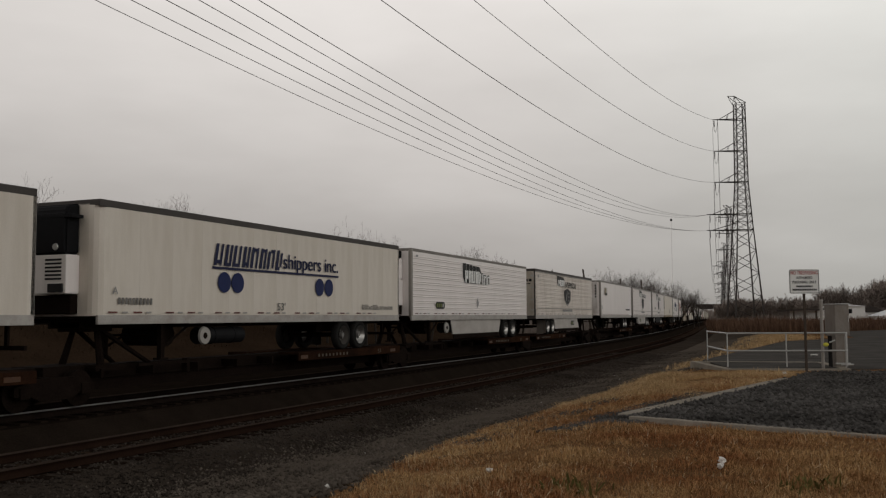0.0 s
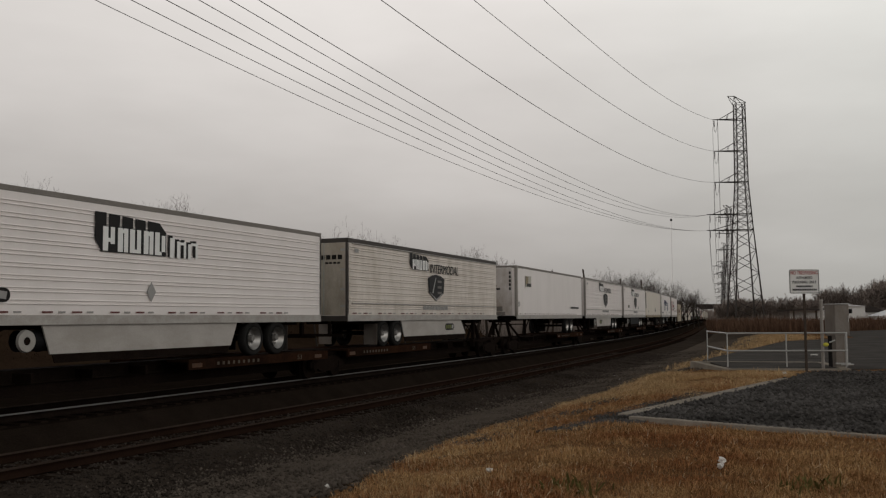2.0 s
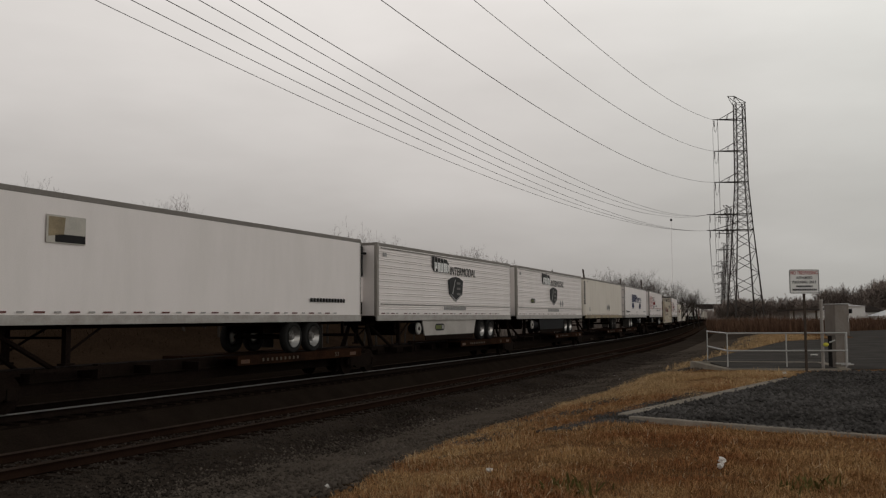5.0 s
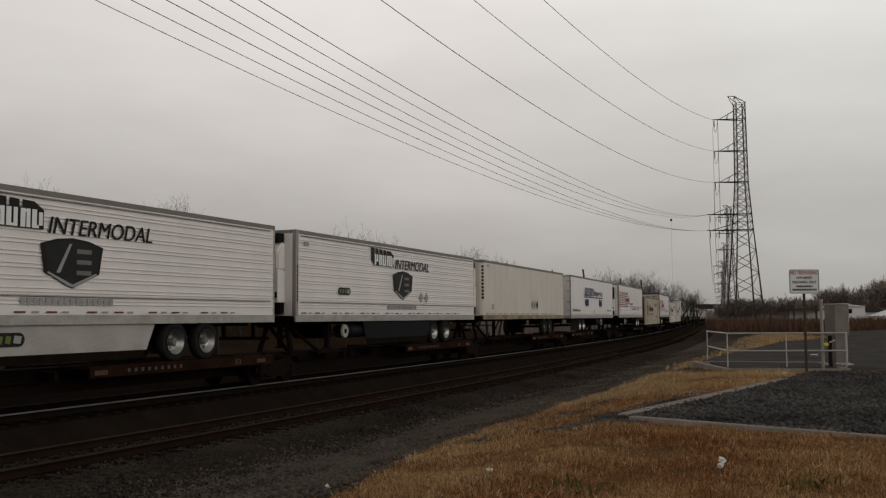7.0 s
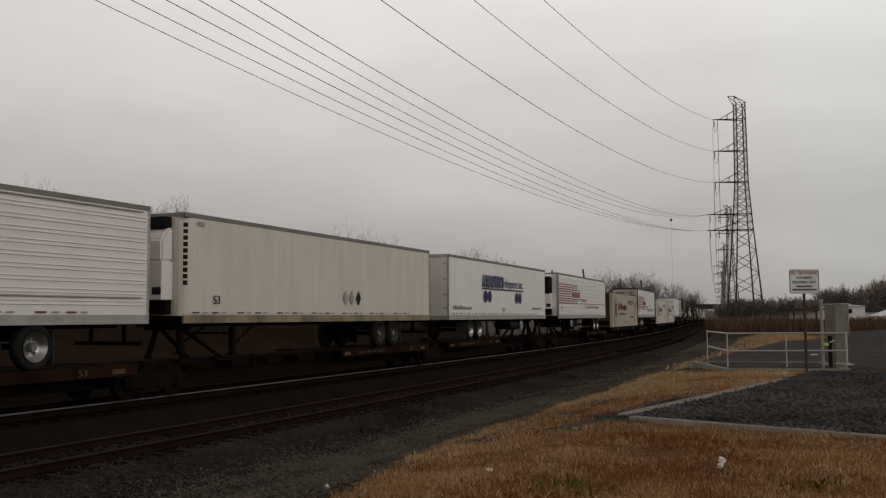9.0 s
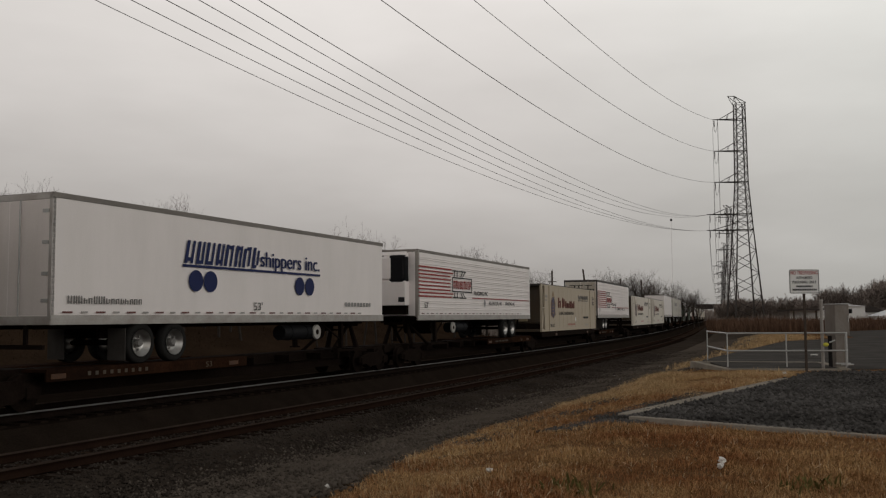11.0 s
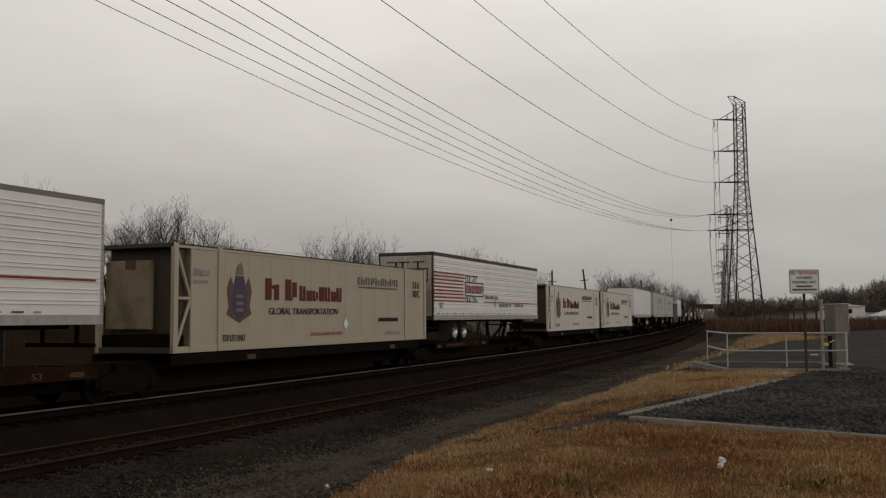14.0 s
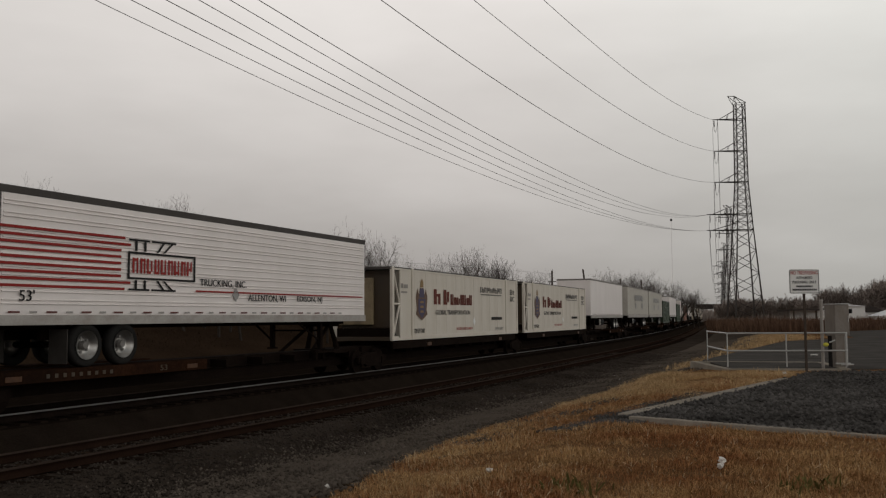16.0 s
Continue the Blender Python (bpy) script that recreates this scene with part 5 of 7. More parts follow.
def art_plain(t, x0):
    flat("poster", [(x0 + 1.6, 3.72), (x0 + 2.75, 3.72), (x0 + 2.75, 4.34), (x0 + 1.6, 4.34)], "poster", t, "weathered grey advertising panel")
    flat("poster_band", [(x0 + 1.85, 3.74), (x0 + 2.74, 3.74), (x0 + 2.74, 3.92), (x0 + 1.85, 3.92)], "dark", t, "", FACE - 0.004)
    flat("poster_block", [(x0 + 1.66, 3.86), (x0 + 2.10, 3.92), (x0 + 2.14, 4.30), (x0 + 1.66, 4.30)], "unitbeige", t, "faded ochre block", FACE - 0.004)
    bm = bmesh.new()
    box(bm, x0 - 0.004, x0 + 0.02, -1.02, 1.02, 2.13, Z_TOP - 0.14)
    part("nose_panel", bm, M["nosepaint"], t, "nose panel with brown road stains")
    lettered("53", x0 + 0.1, x0 + 0.38, 2.60, 2.85, "dark", t)
    bars("small_lettering", x0 + 12.6, x0 + 14.9, 2.55, 2.68, block_row(12, 0.35), "dark", t)
    # marks on the nose
    for y0, y1, z0, z1, m in ((-0.95, -0.80, 3.5, 4.6, "dark"), (-0.1, 0.25, 4.2, 4.6, "poster"), (-0.32, 0.30, 3.52, 3.62, "dark"), (0.12, 0.48, 3.64, 3.86, "unitbeige"), (-0.12, 0.10, 3.66, 3.82, "unitbeige"), (0.08, 0.26, 2.5, 2.8, "signred"), (-0.45, -0.12, 2.34, 2.6, "toprail"), (-0.6, 0.2, 2.12, 2.3, "toprail")):
        bm = bmesh.new()
        if m == "dark" and z1 > 4:
            for k in range(5):
                box(bm, x0 - 0.010, x0 + 0.01, y0, y1 - 0.04, z0 + 0.22 * k, z0 + 0.22 * k + 0.15)
        else:
            box(bm, x0 - 0.010, x0 + 0.01, y0, y1, z0, z1)
        part("nose_mark", bm, M[m], t)


def art_beige_trailer(t, x0):
    for i in range(10):
        bm = bmesh.new()
        box(bm, -0.06, 0.06, -0.004, 0.004, 2.92 + 0.172 * i, 3.04 + 0.172 * i)
        part("serial_block", bm, M["dark"], t).matrix_local = pose(x0 + 0.115, -HALF_W + 0.070, 0, 0, 0, -49)
    lettered("53", x0 + 1.2, x0 + 1.5, 2.42, 2.66, "dark", t)
    for cx, m in ((8.75, "shade"), (9.2, "shade"), (9.7, "dark")):
        flat("placard", [(x0 + cx, 2.45), (x0 + cx + 0.17, 2.72), (x0 + cx, 2.99), (x0 + cx - 0.17, 2.72)], m, t, "diamond placard")
    flat("maker_plate", [(x0 + 0.5, 4.54), (x0 + 0.8, 4.54), (x0 + 0.8, 4.64), (x0 + 0.5, 4.64)], "shade", t)


def art_stripes(t, x0, dz=0.0):
    for i in range(9):
        z = 2.88 + dz + 0.155 * i
        e = 4.05 if i in (1, 7) else (3.85 if i in (0, 8) else 3.72)
        flat("stripe", [(x0 + 0.12, z), (x0 + e, z), (x0 + e, z + 0.062), (x0 + 0.12, z + 0.062)], "red", t, "red stripe")
    flat("stripe", [(x0 + 6.55, 2.90 + dz), (x0 + 16.0, 2.90 + dz), (x0 + 16.0, 2.945 + dz), (x0 + 6.55, 2.945 + dz)], "red", t, "thin red stripe")
    # framed mark with bars above and below
    a, b, z0, z1 = 3.95, 6.52, 3.16 + dz, 3.84 + dz
    for q in ([(a, z0), (b, z0), (b, z0 + 0.05), (a, z0 + 0.05)], [(a, z1 - 0.05), (b, z1 - 0.05), (b, z1), (a, z1)],
              [(a, z0 + 0.05), (a + 0.07, z0 + 0.05), (a + 0.07, z1 - 0.05), (a, z1 - 0.05)], [(b - 0.07, z0 + 0.05), (b, z0 + 0.05), (b, z1 - 0.05), (b - 0.07, z1 - 0.05)]):
        flat("mark_frame", [(x0 + x, z) for x, z in q], "dark", t)
    glyphs("wordmark", x0 + a + 0.16, x0 + b - 0.14, z0 + 0.15, z1 - 0.15, "nnellnwnp", "red", t, "red company mark", 0.0, 0.26, 0.22)
    for zz, zc in ((4.10 + dz, 3.86 + dz), (2.88 + dz, 3.14 + dz)):
        for q in ([(3.98, zz), (4.72, zz), (4.72, zz + 0.05), (3.98, zz + 0.05)], [(4.80, zz), (5.72, zz), (5.72, zz + 0.05), (4.80, zz + 0.05)]):
            flat("mark_bar", [(x0 + x, z) for x, z in q], "dark", t)
        for u, k in ((4.20, 0.0), (4.52, 0.0), (4.98, 0.22), (5.22, 0.30)):
            k = k if zz > 3.5 else -k
            flat("mark_strut", [(x0 + u, min(zz, zc) + (0.05 if zz < 3.3 else 0.0)), (x0 + u + 0.08, min(zz, zc) + (0.05 if zz < 3.3 else 0.0)), (x0 + u + 0.08 + abs(k), max(zz, zc)), (x0 + u + abs(k), max(zz, zc))] if k >= 0 else
                 [(x0 + u - k, min(zz, zc) + 0.05), (x0 + u - k + 0.08, min(zz, zc) + 0.05), (x0 + u + 0.08, max(zz, zc)), (x0 + u, max(zz, zc))], "dark", t)
    lettered("TRUCKING, INC.", x0 + 6.72, x0 + 8.85, 3.04 + dz, 3.26 + dz, "dark", t)
    lettered("ALLENTON, WI", x0 + 8.95, x0 + 10.95, 2.58 + dz * 0.5, 2.80 + dz * 0.5, "dark", t)
    lettered("EDISON, NJ", x0 + 11.6, x0 + 13.15, 2.58 + dz * 0.5, 2.80 + dz * 0.5, "dark", t)
    lettered("53'", x0 + 0.72, x0 + 1.12, 2.42, 2.66, "dark", t)
    flat("placard", [(x0 + 8.35, 2.50), (x0 + 8.52, 2.70), (x0 + 8.35, 2.90), (x0 + 8.18, 2.70)], "shade", t, "faint diamond placard")


def art_stripes_nose(t, x0):
    art_stripes(t, x0)
    write("1658", 0.66, 0.34, M["dark"], t, pose(x0 - 0.353, 0.80, 3.78, 0, 0, -90))
    bm = bmesh.new()
    box(bm, x0 - 0.354, x0 - 0.33, 0.30, 0.56, 4.20, 4.42)
    part("unit_badge", bm, M["shade"], t)
    bm = bmesh.new()
    box(bm, x0 - 0.30, x0 - 0.22, 0.05, 0.80, 4.53, 4.58)
    part("unit_badge", bm, M["dark"], t)


def art_stripes_rear(t, x0):
    art_stripes(t, x0, -0.16)
    # doors carry the framed mark too
    xf = -L53 / 2 - 0.012
    for y0, y1, z0, z1 in ((-1.05, 0.45, 3.55, 3.60), (-1.05, 0.45, 4.10, 4.15), (-1.05, -1.0, 3.60, 4.10), (0.40, 0.45, 3.60, 4.10), (-0.9, -0.3, 4.40, 4.45), (-0.2, 0.9, 4.40, 4.45), (-0.62, -0.54, 4.15, 4.40), (0.10, 0.18, 4.15, 4.40), (0.42, 0.50, 4.15, 4.40)):
        bm = bmesh.new()
        box(bm, xf - 0.004, xf + 0.01, y0, y1, z0, z1)
        part("door_mark", bm, M["dark"], t)
    for k in range(7):
        bm = bmesh.new()
        box(bm, xf - 0.005, xf + 0.01, -0.9 + 0.18 * k, -0.8 + 0.18 * k, 3.68, 4.0)
        part("door_mark", bm, M["red"], t, "red mark on the rear doors")


def art_two_discs(t, x0):
    for cx in (5.0, 5.6, 10.2, 10.8):
        bm = bmesh.new()
        disc(bm, x0 + cx, 3.05, 0.28, 0.30, FACE - 0.003)
        part("disc", bm, M["shade"], t)
    bars("wordmark", x0 + 4.5, x0 + 11.3, 3.55, 4.1, block_row(14, 0.4), "shade", t)


# containers
CZ0, CZ1 = 1.12, 4.02


def container(s, label, paint="beige", L=L53, art=True, unit=True):
    mid = s + L / 2
    t = thing("shipping_container", train_pose(mid), label, "shipping container", "containers of the train")
    h = L / 2
    W = 1.29

    def body():
        bm = bmesh.new()
        a, b = -h + (0.74 if unit else 0.06), h - 0.06
        if unit:
            box(bm, a, b, -W + 0.02, W - 0.02, CZ0 + 0.16, CZ1 - 0.10)
        else:
            plan = [(b, -W + 0.03), (b, W - 0.03), (a, W - 0.03), (a, -W + 0.03)]
            x = a + 0.15
            while x < b - 0.3:
                plan += [(x, -W + 0.03), (x + 0.04, -W - 0.004), (x + 0.14, -W - 0.004), (x + 0.18, -W + 0.03)]
                x += 0.29
            lo = [bm.verts.new((p[0], p[1], CZ0 + 0.16)) for p in plan]
            hi = [bm.verts.new((p[0], p[1], CZ1 - 0.10)) for p in plan]
            bm.faces.new(lo), bm.faces.new(hi[::-1])
            for i in range(len(plan)):
                j = (i + 1) % len(plan)
                bm.faces.new((lo[i], hi[i], hi[j], lo[j]))
        return to_mesh("body", bm, M[paint])
    part("body", shared(("cbody", L, paint, unit), body), None, t)
    if unit:
        def sheet():
            bm = bmesh.new()
            w = (L - 4.5) / 10 / 2 - 0.003
            box(bm, -w, w, -W + 0.016, -W + 0.03, CZ0 + 0.17, CZ1 - 0.11)
            return to_mesh("side_panel", bm, M[paint])
        me = shared(("cpanel", L, paint), sheet)
        for i in range(10):
            part("side_panel", me, None, t).matrix_local = pose(-h + 2.2 + (L - 4.4) * (i + 0.5) / 10, 0, 0)
    bm = bmesh.new()
    for y in (-W, W - 0.09):
        box(bm, -h, h, y, y + 0.09, CZ1 - 0.045, CZ1, 0.01)
    box(bm, -h, -h + 0.1, -W, W, CZ1 - 0.11, CZ1, 0.01)
    part("top_rail", bm, M["darkrail"], t, "dark grimy top edge")
    bm = bmesh.new()
    for y in (-W, W - 0.09):
        box(bm, -h + 0.1, h, y, y + 0.09, CZ1 - 0.12, CZ1 - 0.047, 0.008)
    part("side_rail", bm, M[paint], t)
    bm = bmesh.new()
    for y in (-W, W - 0.09):
        box(bm, -h, h, y, y + 0.09, CZ0, CZ0 + 0.17, 0.01)
    part("bottom_rail", bm, M[paint], t)
    bm = bmesh.new()
    box(bm, -h + 0.01, -h + 0.12, -W + 0.10, W - 0.10, CZ0, CZ0 + 0.15, 0.01)
    part("end_sill", bm, M["tan"], t, "grimy brown end sill")
    bm = bmesh.new()
    box(bm, -h + 0.1, h - 0.1, -W + 0.09, W - 0.09, CZ1 - 0.09, CZ1 - 0.04)
    part("roof", bm, M["alum"], t)
    for u in (0.09, 1.98, L - 1.98, L - 0.09) if unit else (0.09, L - 0.09):
        for y in (-W - 0.03, W - 0.10):
            bm = bmesh.new()
            box(bm, -h + u - 0.09, -h + u + 0.09, y, y + 0.12, CZ0, CZ1 - 0.005, 0.015)
            part("post", bm, M[paint], t)
    bm = bmesh.new()
    box(bm, h - 0.03, h + 0.012, -1.18, 1.18, CZ0 + 0.18, CZ1 - 0.13, 0.01)
    part("door", bm, M[paint], t)
    if unit:
        bm = bmesh.new()
        box(bm, -h + 0.40, -h + 0.58, -1.18, 1.18, CZ0 + 0.50, CZ1 - 0.12, 0.03)
        cu = part("cooling_unit", bm, M["tan"], t, "dark brown cooling unit in the recessed end")
        bm = bmesh.new()
        box(bm, -h + 0.22, -h + 0.42, -0.32, 1.18, CZ0 + 0.62, CZ1 - 0.42, 0.04)
        part("unit_cover", bm, M["unitbeige"], cu, "grimy beige cover")
        bm = bmesh.new()
        box(bm, -h + 0.21, -h + 0.3, 0.15, 0.5, 3.35, 3.6)
        part("badge", bm, M["crestbrown"], cu)
        bm = bmesh.new()
        for y in (-W + 0.01,):
            rod(bm, (-h + 0.15, y, CZ0 + 0.2), (-h + 0.68, y, 2.50), 0.045, None, 8)
            rod(bm, (-h + 0.15, y, CZ1 - 0.2), (-h + 0.68, y, 2.62), 0.045, None, 8)
            rod(bm, (-h + 0.15, y, 2.56), (-h + 0.68, y, 2.56), 0.045, None, 8)
            rod(bm, (-h + 0.70, y - 0.03, CZ0 + 0.1), (-h + 0.70, y - 0.03, CZ1 - 0.1), 0.04, None, 8)
        part("brace", bm, M[paint], t)
        bm = bmesh.new()
        box(bm, -h + 0.125, -h + 0.58, -W + 0.10, W - 0.10, CZ0 + 0.10, CZ0 + 0.49, 0.02)
        part("sump", bm, M["under"], cu)
    if art:
        F = -W - 0.004
        x0 = -h - 0.30
        # crest: helm, mantling and shield
        bm = bmesh.new()
        prism(bm, [(x0 + 3.05, 3.28), (x0 + 3.10, 3.50), (x0 + 3.25, 3.64), (x0 + 3.38, 3.50), (x0 + 3.40, 3.28)], F - 0.004, F + 0.004)
        part("crest_top", bm, M["crestgold"], t)
        flat("crest", [(x0 + 2.72, 2.35), (x0 + 2.62, 2.15), (x0 + 2.85, 2.05), (x0 + 3.22, 1.90), (x0 + 3.58, 2.05), (x0 + 3.82, 2.15), (x0 + 3.72, 2.35), (x0 + 3.82, 2.85), (x0 + 3.66, 3.22), (x0 + 3.52, 2.95), (x0 + 3.40, 3.25), (x0 + 3.05, 3.25), (x0 + 2.92, 2.95), (x0 + 2.78, 3.22), (x0 + 2.62, 2.85)], "crestbrown", t, "bronze and blue coat of arms", F)
        flat("crest_shield", [(x0 + 2.86, 2.80), (x0 + 3.58, 2.80), (x0 + 3.58, 2.25), (x0 + 3.22, 1.98), (x0 + 2.86, 2.25)], "crestblue", t, "", F - 0.004)
        flat("crest_helm", [(x0 + 2.95, 2.85), (x0 + 3.49, 2.85), (x0 + 3.42, 3.22), (x0 + 3.02, 3.22)], "crestblue", t, "", F - 0.004)
        for z in (2.62, 2.42, 2.22):
            flat("crest_charge", [(x0 + 3.02, z), (x0 + 3.42, z), (x0 + 3.36, z + 0.09), (x0 + 3.08, z + 0.09)], "crestgold", t, "", F - 0.008)
        glyphs("wordmark", x0 + 4.55, x0 + 6.35, 2.58, 3.24, "se", "maroon", t, "maroon company mark", 0.0, 0.34, 0.34, F)
        glyphs("wordmark", x0 + 6.5, x0 + 9.25, 2.58, 3.06, "lnellnl", "maroon", t, "maroon company mark", 0.0, 0.34, 0.12, F, 0.72)
        lettered("GLOBAL TRANSPORTATION", x0 + 4.73, x0 + 8.96, 2.14, 2.34, "dark", t, F - 0.004)
        glyphs("wordmark", x0 + 10.45, x0 + 13.75, 3.22, 3.50, "isnpscspn", "hub", t, "grey company mark", 0.0, 0.26, 0.25, F)
        bars("small_lettering", x0 + 10.5, x0 + 13.7, 3.10, 3.16, block_row(24, 0.5), "hub", t, "", 0.0, F)
        bars("small_lettering", x0 + 12.1, x0 + 13.76, 1.88, 2.02, block_row(13, 0.3), "dark", t, "", 0.0, F)
        lettered("TOP LIFT ONLY", x0 + 2.42, x0 + 3.52, 1.38, 1.56, "dark", t, F - 0.004)
        lettered("TOP LIFT ONLY", x0 + 12.6, x0 + 13.9, 1.36, 1.50, "shade", t, F - 0.004)
        lettered("HI-CUBE CHASSIS REQUIRED", x0 + 7.2, x0 + 9.3, 1.42, 1.56, "signred", t, F - 0.004)
        lettered("53 ft", x0 + 15.15, x0 + 15.85, 3.20, 3.48, "dark", t, F - 0.004)
        lettered("XHC", x0 + 15.15, x0 + 15.85, 2.84, 3.12, "dark", t, F - 0.004)
        bars("small_lettering", x0 + 0.95, x0 + 1.75, 3.0, 3.6, [(1, 0, 0.12), (0.01, 0, 0), (0.01, 0, 0)], "cornermetal", t, "", 0.0, F)
        bars("small_lettering", x0 + 1.0, x0 + 1.8, 3.2, 3.8, [(1, 0, 0.3), (0.2, 0, 0), (1, 0.0, 0.25)], "cornermetal", t, "", 0.0, F)
        flat("placard", [(x0 + 9.55, 1.62), (x0 + 9.72, 1.82), (x0 + 9.55, 2.02), (x0 + 9.38, 1.82)], "letterwhite", t, "pale diamond placard", F)
    RUNS.append((t, mid))
    return t


# rail trucks and spine cars
def wheelset_mesh():
    bm = bmesh.new()
    rod(bm, (0, -0.86, 0), (0, 0.86, 0), 0.08, None, 10)
    for y in (-0.755, 0.755):
        sg = 1 if y > 0 else -1
        rod(bm, (0, y - 0.065, 0), (0, y + 0.065, 0), 0.42, None, 26)
        rod(bm, (0, y - sg * 0.09, 0), (0, y - sg * 0.06, 0), 0.445, None, 26)
        for i in range(3):
            a = 2 * math.pi * i / 3
            box(bm, 0.2 * math.cos(a) - 0.05, 0.2 * math.cos(a) + 0.05, y + sg * 0.06, y + sg * 0.075, 0.2 * math.sin(a) - 0.05, 0.2 * math.sin(a) + 0.05)
    return to_mesh("wheelset", bm, M["under"])


def truck_mesh():
    bm = bmesh.new()
    for y in (-1.02, 0.90):
        prism(bm, [(-1.15, 0.36), (-0.75, 0.36), (-0.42, 0.22), (0.42, 0.22), (0.75, 0.36), (1.15, 0.36), (1.15, 0.56), (0.55, 0.72), (-0.55, 0.72), (-1.15, 0.56)], y, y + 0.12)
        for x in (-0.88, 0.88):
            box(bm, x - 0.14, x + 0.14, y - 0.04, y + 0.16, 0.30, 0.56, 0.02)
        for x in (-0.16, 0.0, 0.16):
            rod(bm, (x, y + 0.06, 0.24), (x, y + 0.06, 0.52), 0.06, None, 8)
    box(bm, -0.2, 0.2, -0.95, 0.95, 0.48, 0.72, 0.02)
    return to_mesh("truck_frame", bm, M["under"])


WHEELSET, TRUCK = wheelset_mesh(), truck_mesh()


def spine_car(s0, s1, u_wheels, nose_u, s_truck0, s_truck1, loaded):
    """A unit between two joints. u_wheels: middle of the tandem; nose_u: the kingpin; both in metres from s0's load end."""
    mid = (s0 + s1) / 2
    L = s1 - s0
    h = L / 2
    t = thing("spine_car", train_pose(mid), "rusty brown spine flat car carrying a " + loaded, "railway car", "cars of the train")
    bm = bmesh.new()
    box(bm, -h + 0.4, h - 0.4, -0.34, 0.34, 0.30, 0.90, 0.02)
    box(bm, -h + 0.05, -h + 1.4, -0.5, 0.5, 0.62, 0.93, 0.02)
    box(bm, h - 1.4, h - 0.05, -0.5, 0.5, 0.62, 0.93, 0.02)
    for i in range(9):
        x = -h + 1.5 + (L - 3) * i / 8
        box(bm, x - 0.05, x + 0.05, -0.9, 0.9, 0.62, 0.84)
    part("spine_beam", bm, M["under"], t)
    if loaded != "container":
        xw = u_wheels - h
        a, b = max(-h + 0.5, xw - 3.7), min(h - 0.5, xw + 3.7)
        bm = bmesh.new()
        box(bm, a, b, -1.34, -0.62, 0.86, 0.925)
        box(bm, a, b, 0.62, 1.34, 0.86, 0.925)
        part("wheel_deck", bm, M["frame"], t)
        for y in (-1.36, 1.30):
            bm = bmesh.new()
            box(bm, a, b, y, y + 0.06, 0.66, 0.93, 0.008)
            part("side_sill", bm, M["frame"], t, "rusty brown side sill")
        for x in (a + 0.12, b - 0.85):
            bm = bmesh.new()
            box(bm, x, x + 0.42, -1.372, -1.35, 0.72, 0.83)
            part("reflector", bm, M["yellow"], t, "orange reflector panel")
        if s0 < 200:
            bars("reporting_bars", a + 1.2, a + 3.2, 0.745, 0.835, block_row(9, 1.6), "tan", t, "faint worn reporting marks", 0.0, -1.366)
        write("53", 0.26, 0.14, M["tan"], t, pose(b - 1.9, -1.366, 0.72))
        bm = bmesh.new()
        xk = nose_u - h
        d = 1 if xw > xk else -1
        for y in (-0.62, 0.62):
            rod(bm, (xk - 0.10 * d, y, 0.9), (xk, y * 0.6, 1.80), 0.10, 0.07, 6)
            rod(bm, (xk + 1.7 * d, y, 0.85), (xk + 0.1 * d, y * 0.6, 1.78), 0.065, None, 6)
        box(bm, xk - 0.35, xk + 0.35, -0.55, 0.55, 1.72, 1.82, 0.02)
        box(bm, xk - 0.5, xk + 0.5, -0.85, 0.85, 0.78, 0.92)
        part("hitch_stand", bm, M["under"], t, "black hitch stand with diagonal braces")
        bm = bmesh.new()
        xe = xk + 2.4 * d
        box(bm, xe - 0.06, xe + 0.06, -1.28, -1.10, 0.62, 0.98, 0.02)
        box(bm, min(xe, xe - 1.9 * d), max(xe, xe - 1.9 * d), -1.28, -1.22, 0.86, 0.93)
        part("step", bm, M["under"], t)
    else:
        for x in (-6.1, 6.1):
            bm = bmesh.new()
            box(bm, x - 0.25, x + 0.25, -1.32, 1.32, 0.84, 1.10, 0.015)
            part("bolster", bm, M["frame"], t)
        for y in (-1.33, 1.25):
            bm = bmesh.new()
            box(bm, -h + 1.1, h - 1.1, y, y + 0.08, 0.80, 1.08, 0.01)
            part("side_sill", bm, M["under"], t, "grimy black side sill")
        for x in (-4.4, 5.0):
            bm = bmesh.new()
            box(bm, x, x + 0.42, -1.345, -1.32, 0.84, 0.98)
            part("reflector", bm, M["yellow"], t, "orange reflector panel")
    bm = bmesh.new()
    for y in (-0.42, 0.42):
        rod(bm, (-h + 2.0, y, 0.60), (h - 2.0, y, 0.60), 0.03, None, 6)
    part("brake_pipe", bm, M["under"], t)
    for st in (s_truck0, s_truck1):
        if st is None:
            continue
        x = st - mid
        tk = part("truck", TRUCK, None, t)
        tk.matrix_local = pose(x, 0, 0)
        for dx in (-0.88, 0.88):
            ws = part("wheelset", WHEELSET, None, tk)
            ws.matrix_local = pose(dx, 0, 0.425)
            WHEELSETS.append((ws, dx, st))
    RUNS.append((t, mid))
    return t


# the train in order: (leading end, length, kind)
TRAIN = []


def put(s, kind, L=L53, front=-1, axles=None, **k):
    TRAIN.append((s, L, kind, front, axles, k))


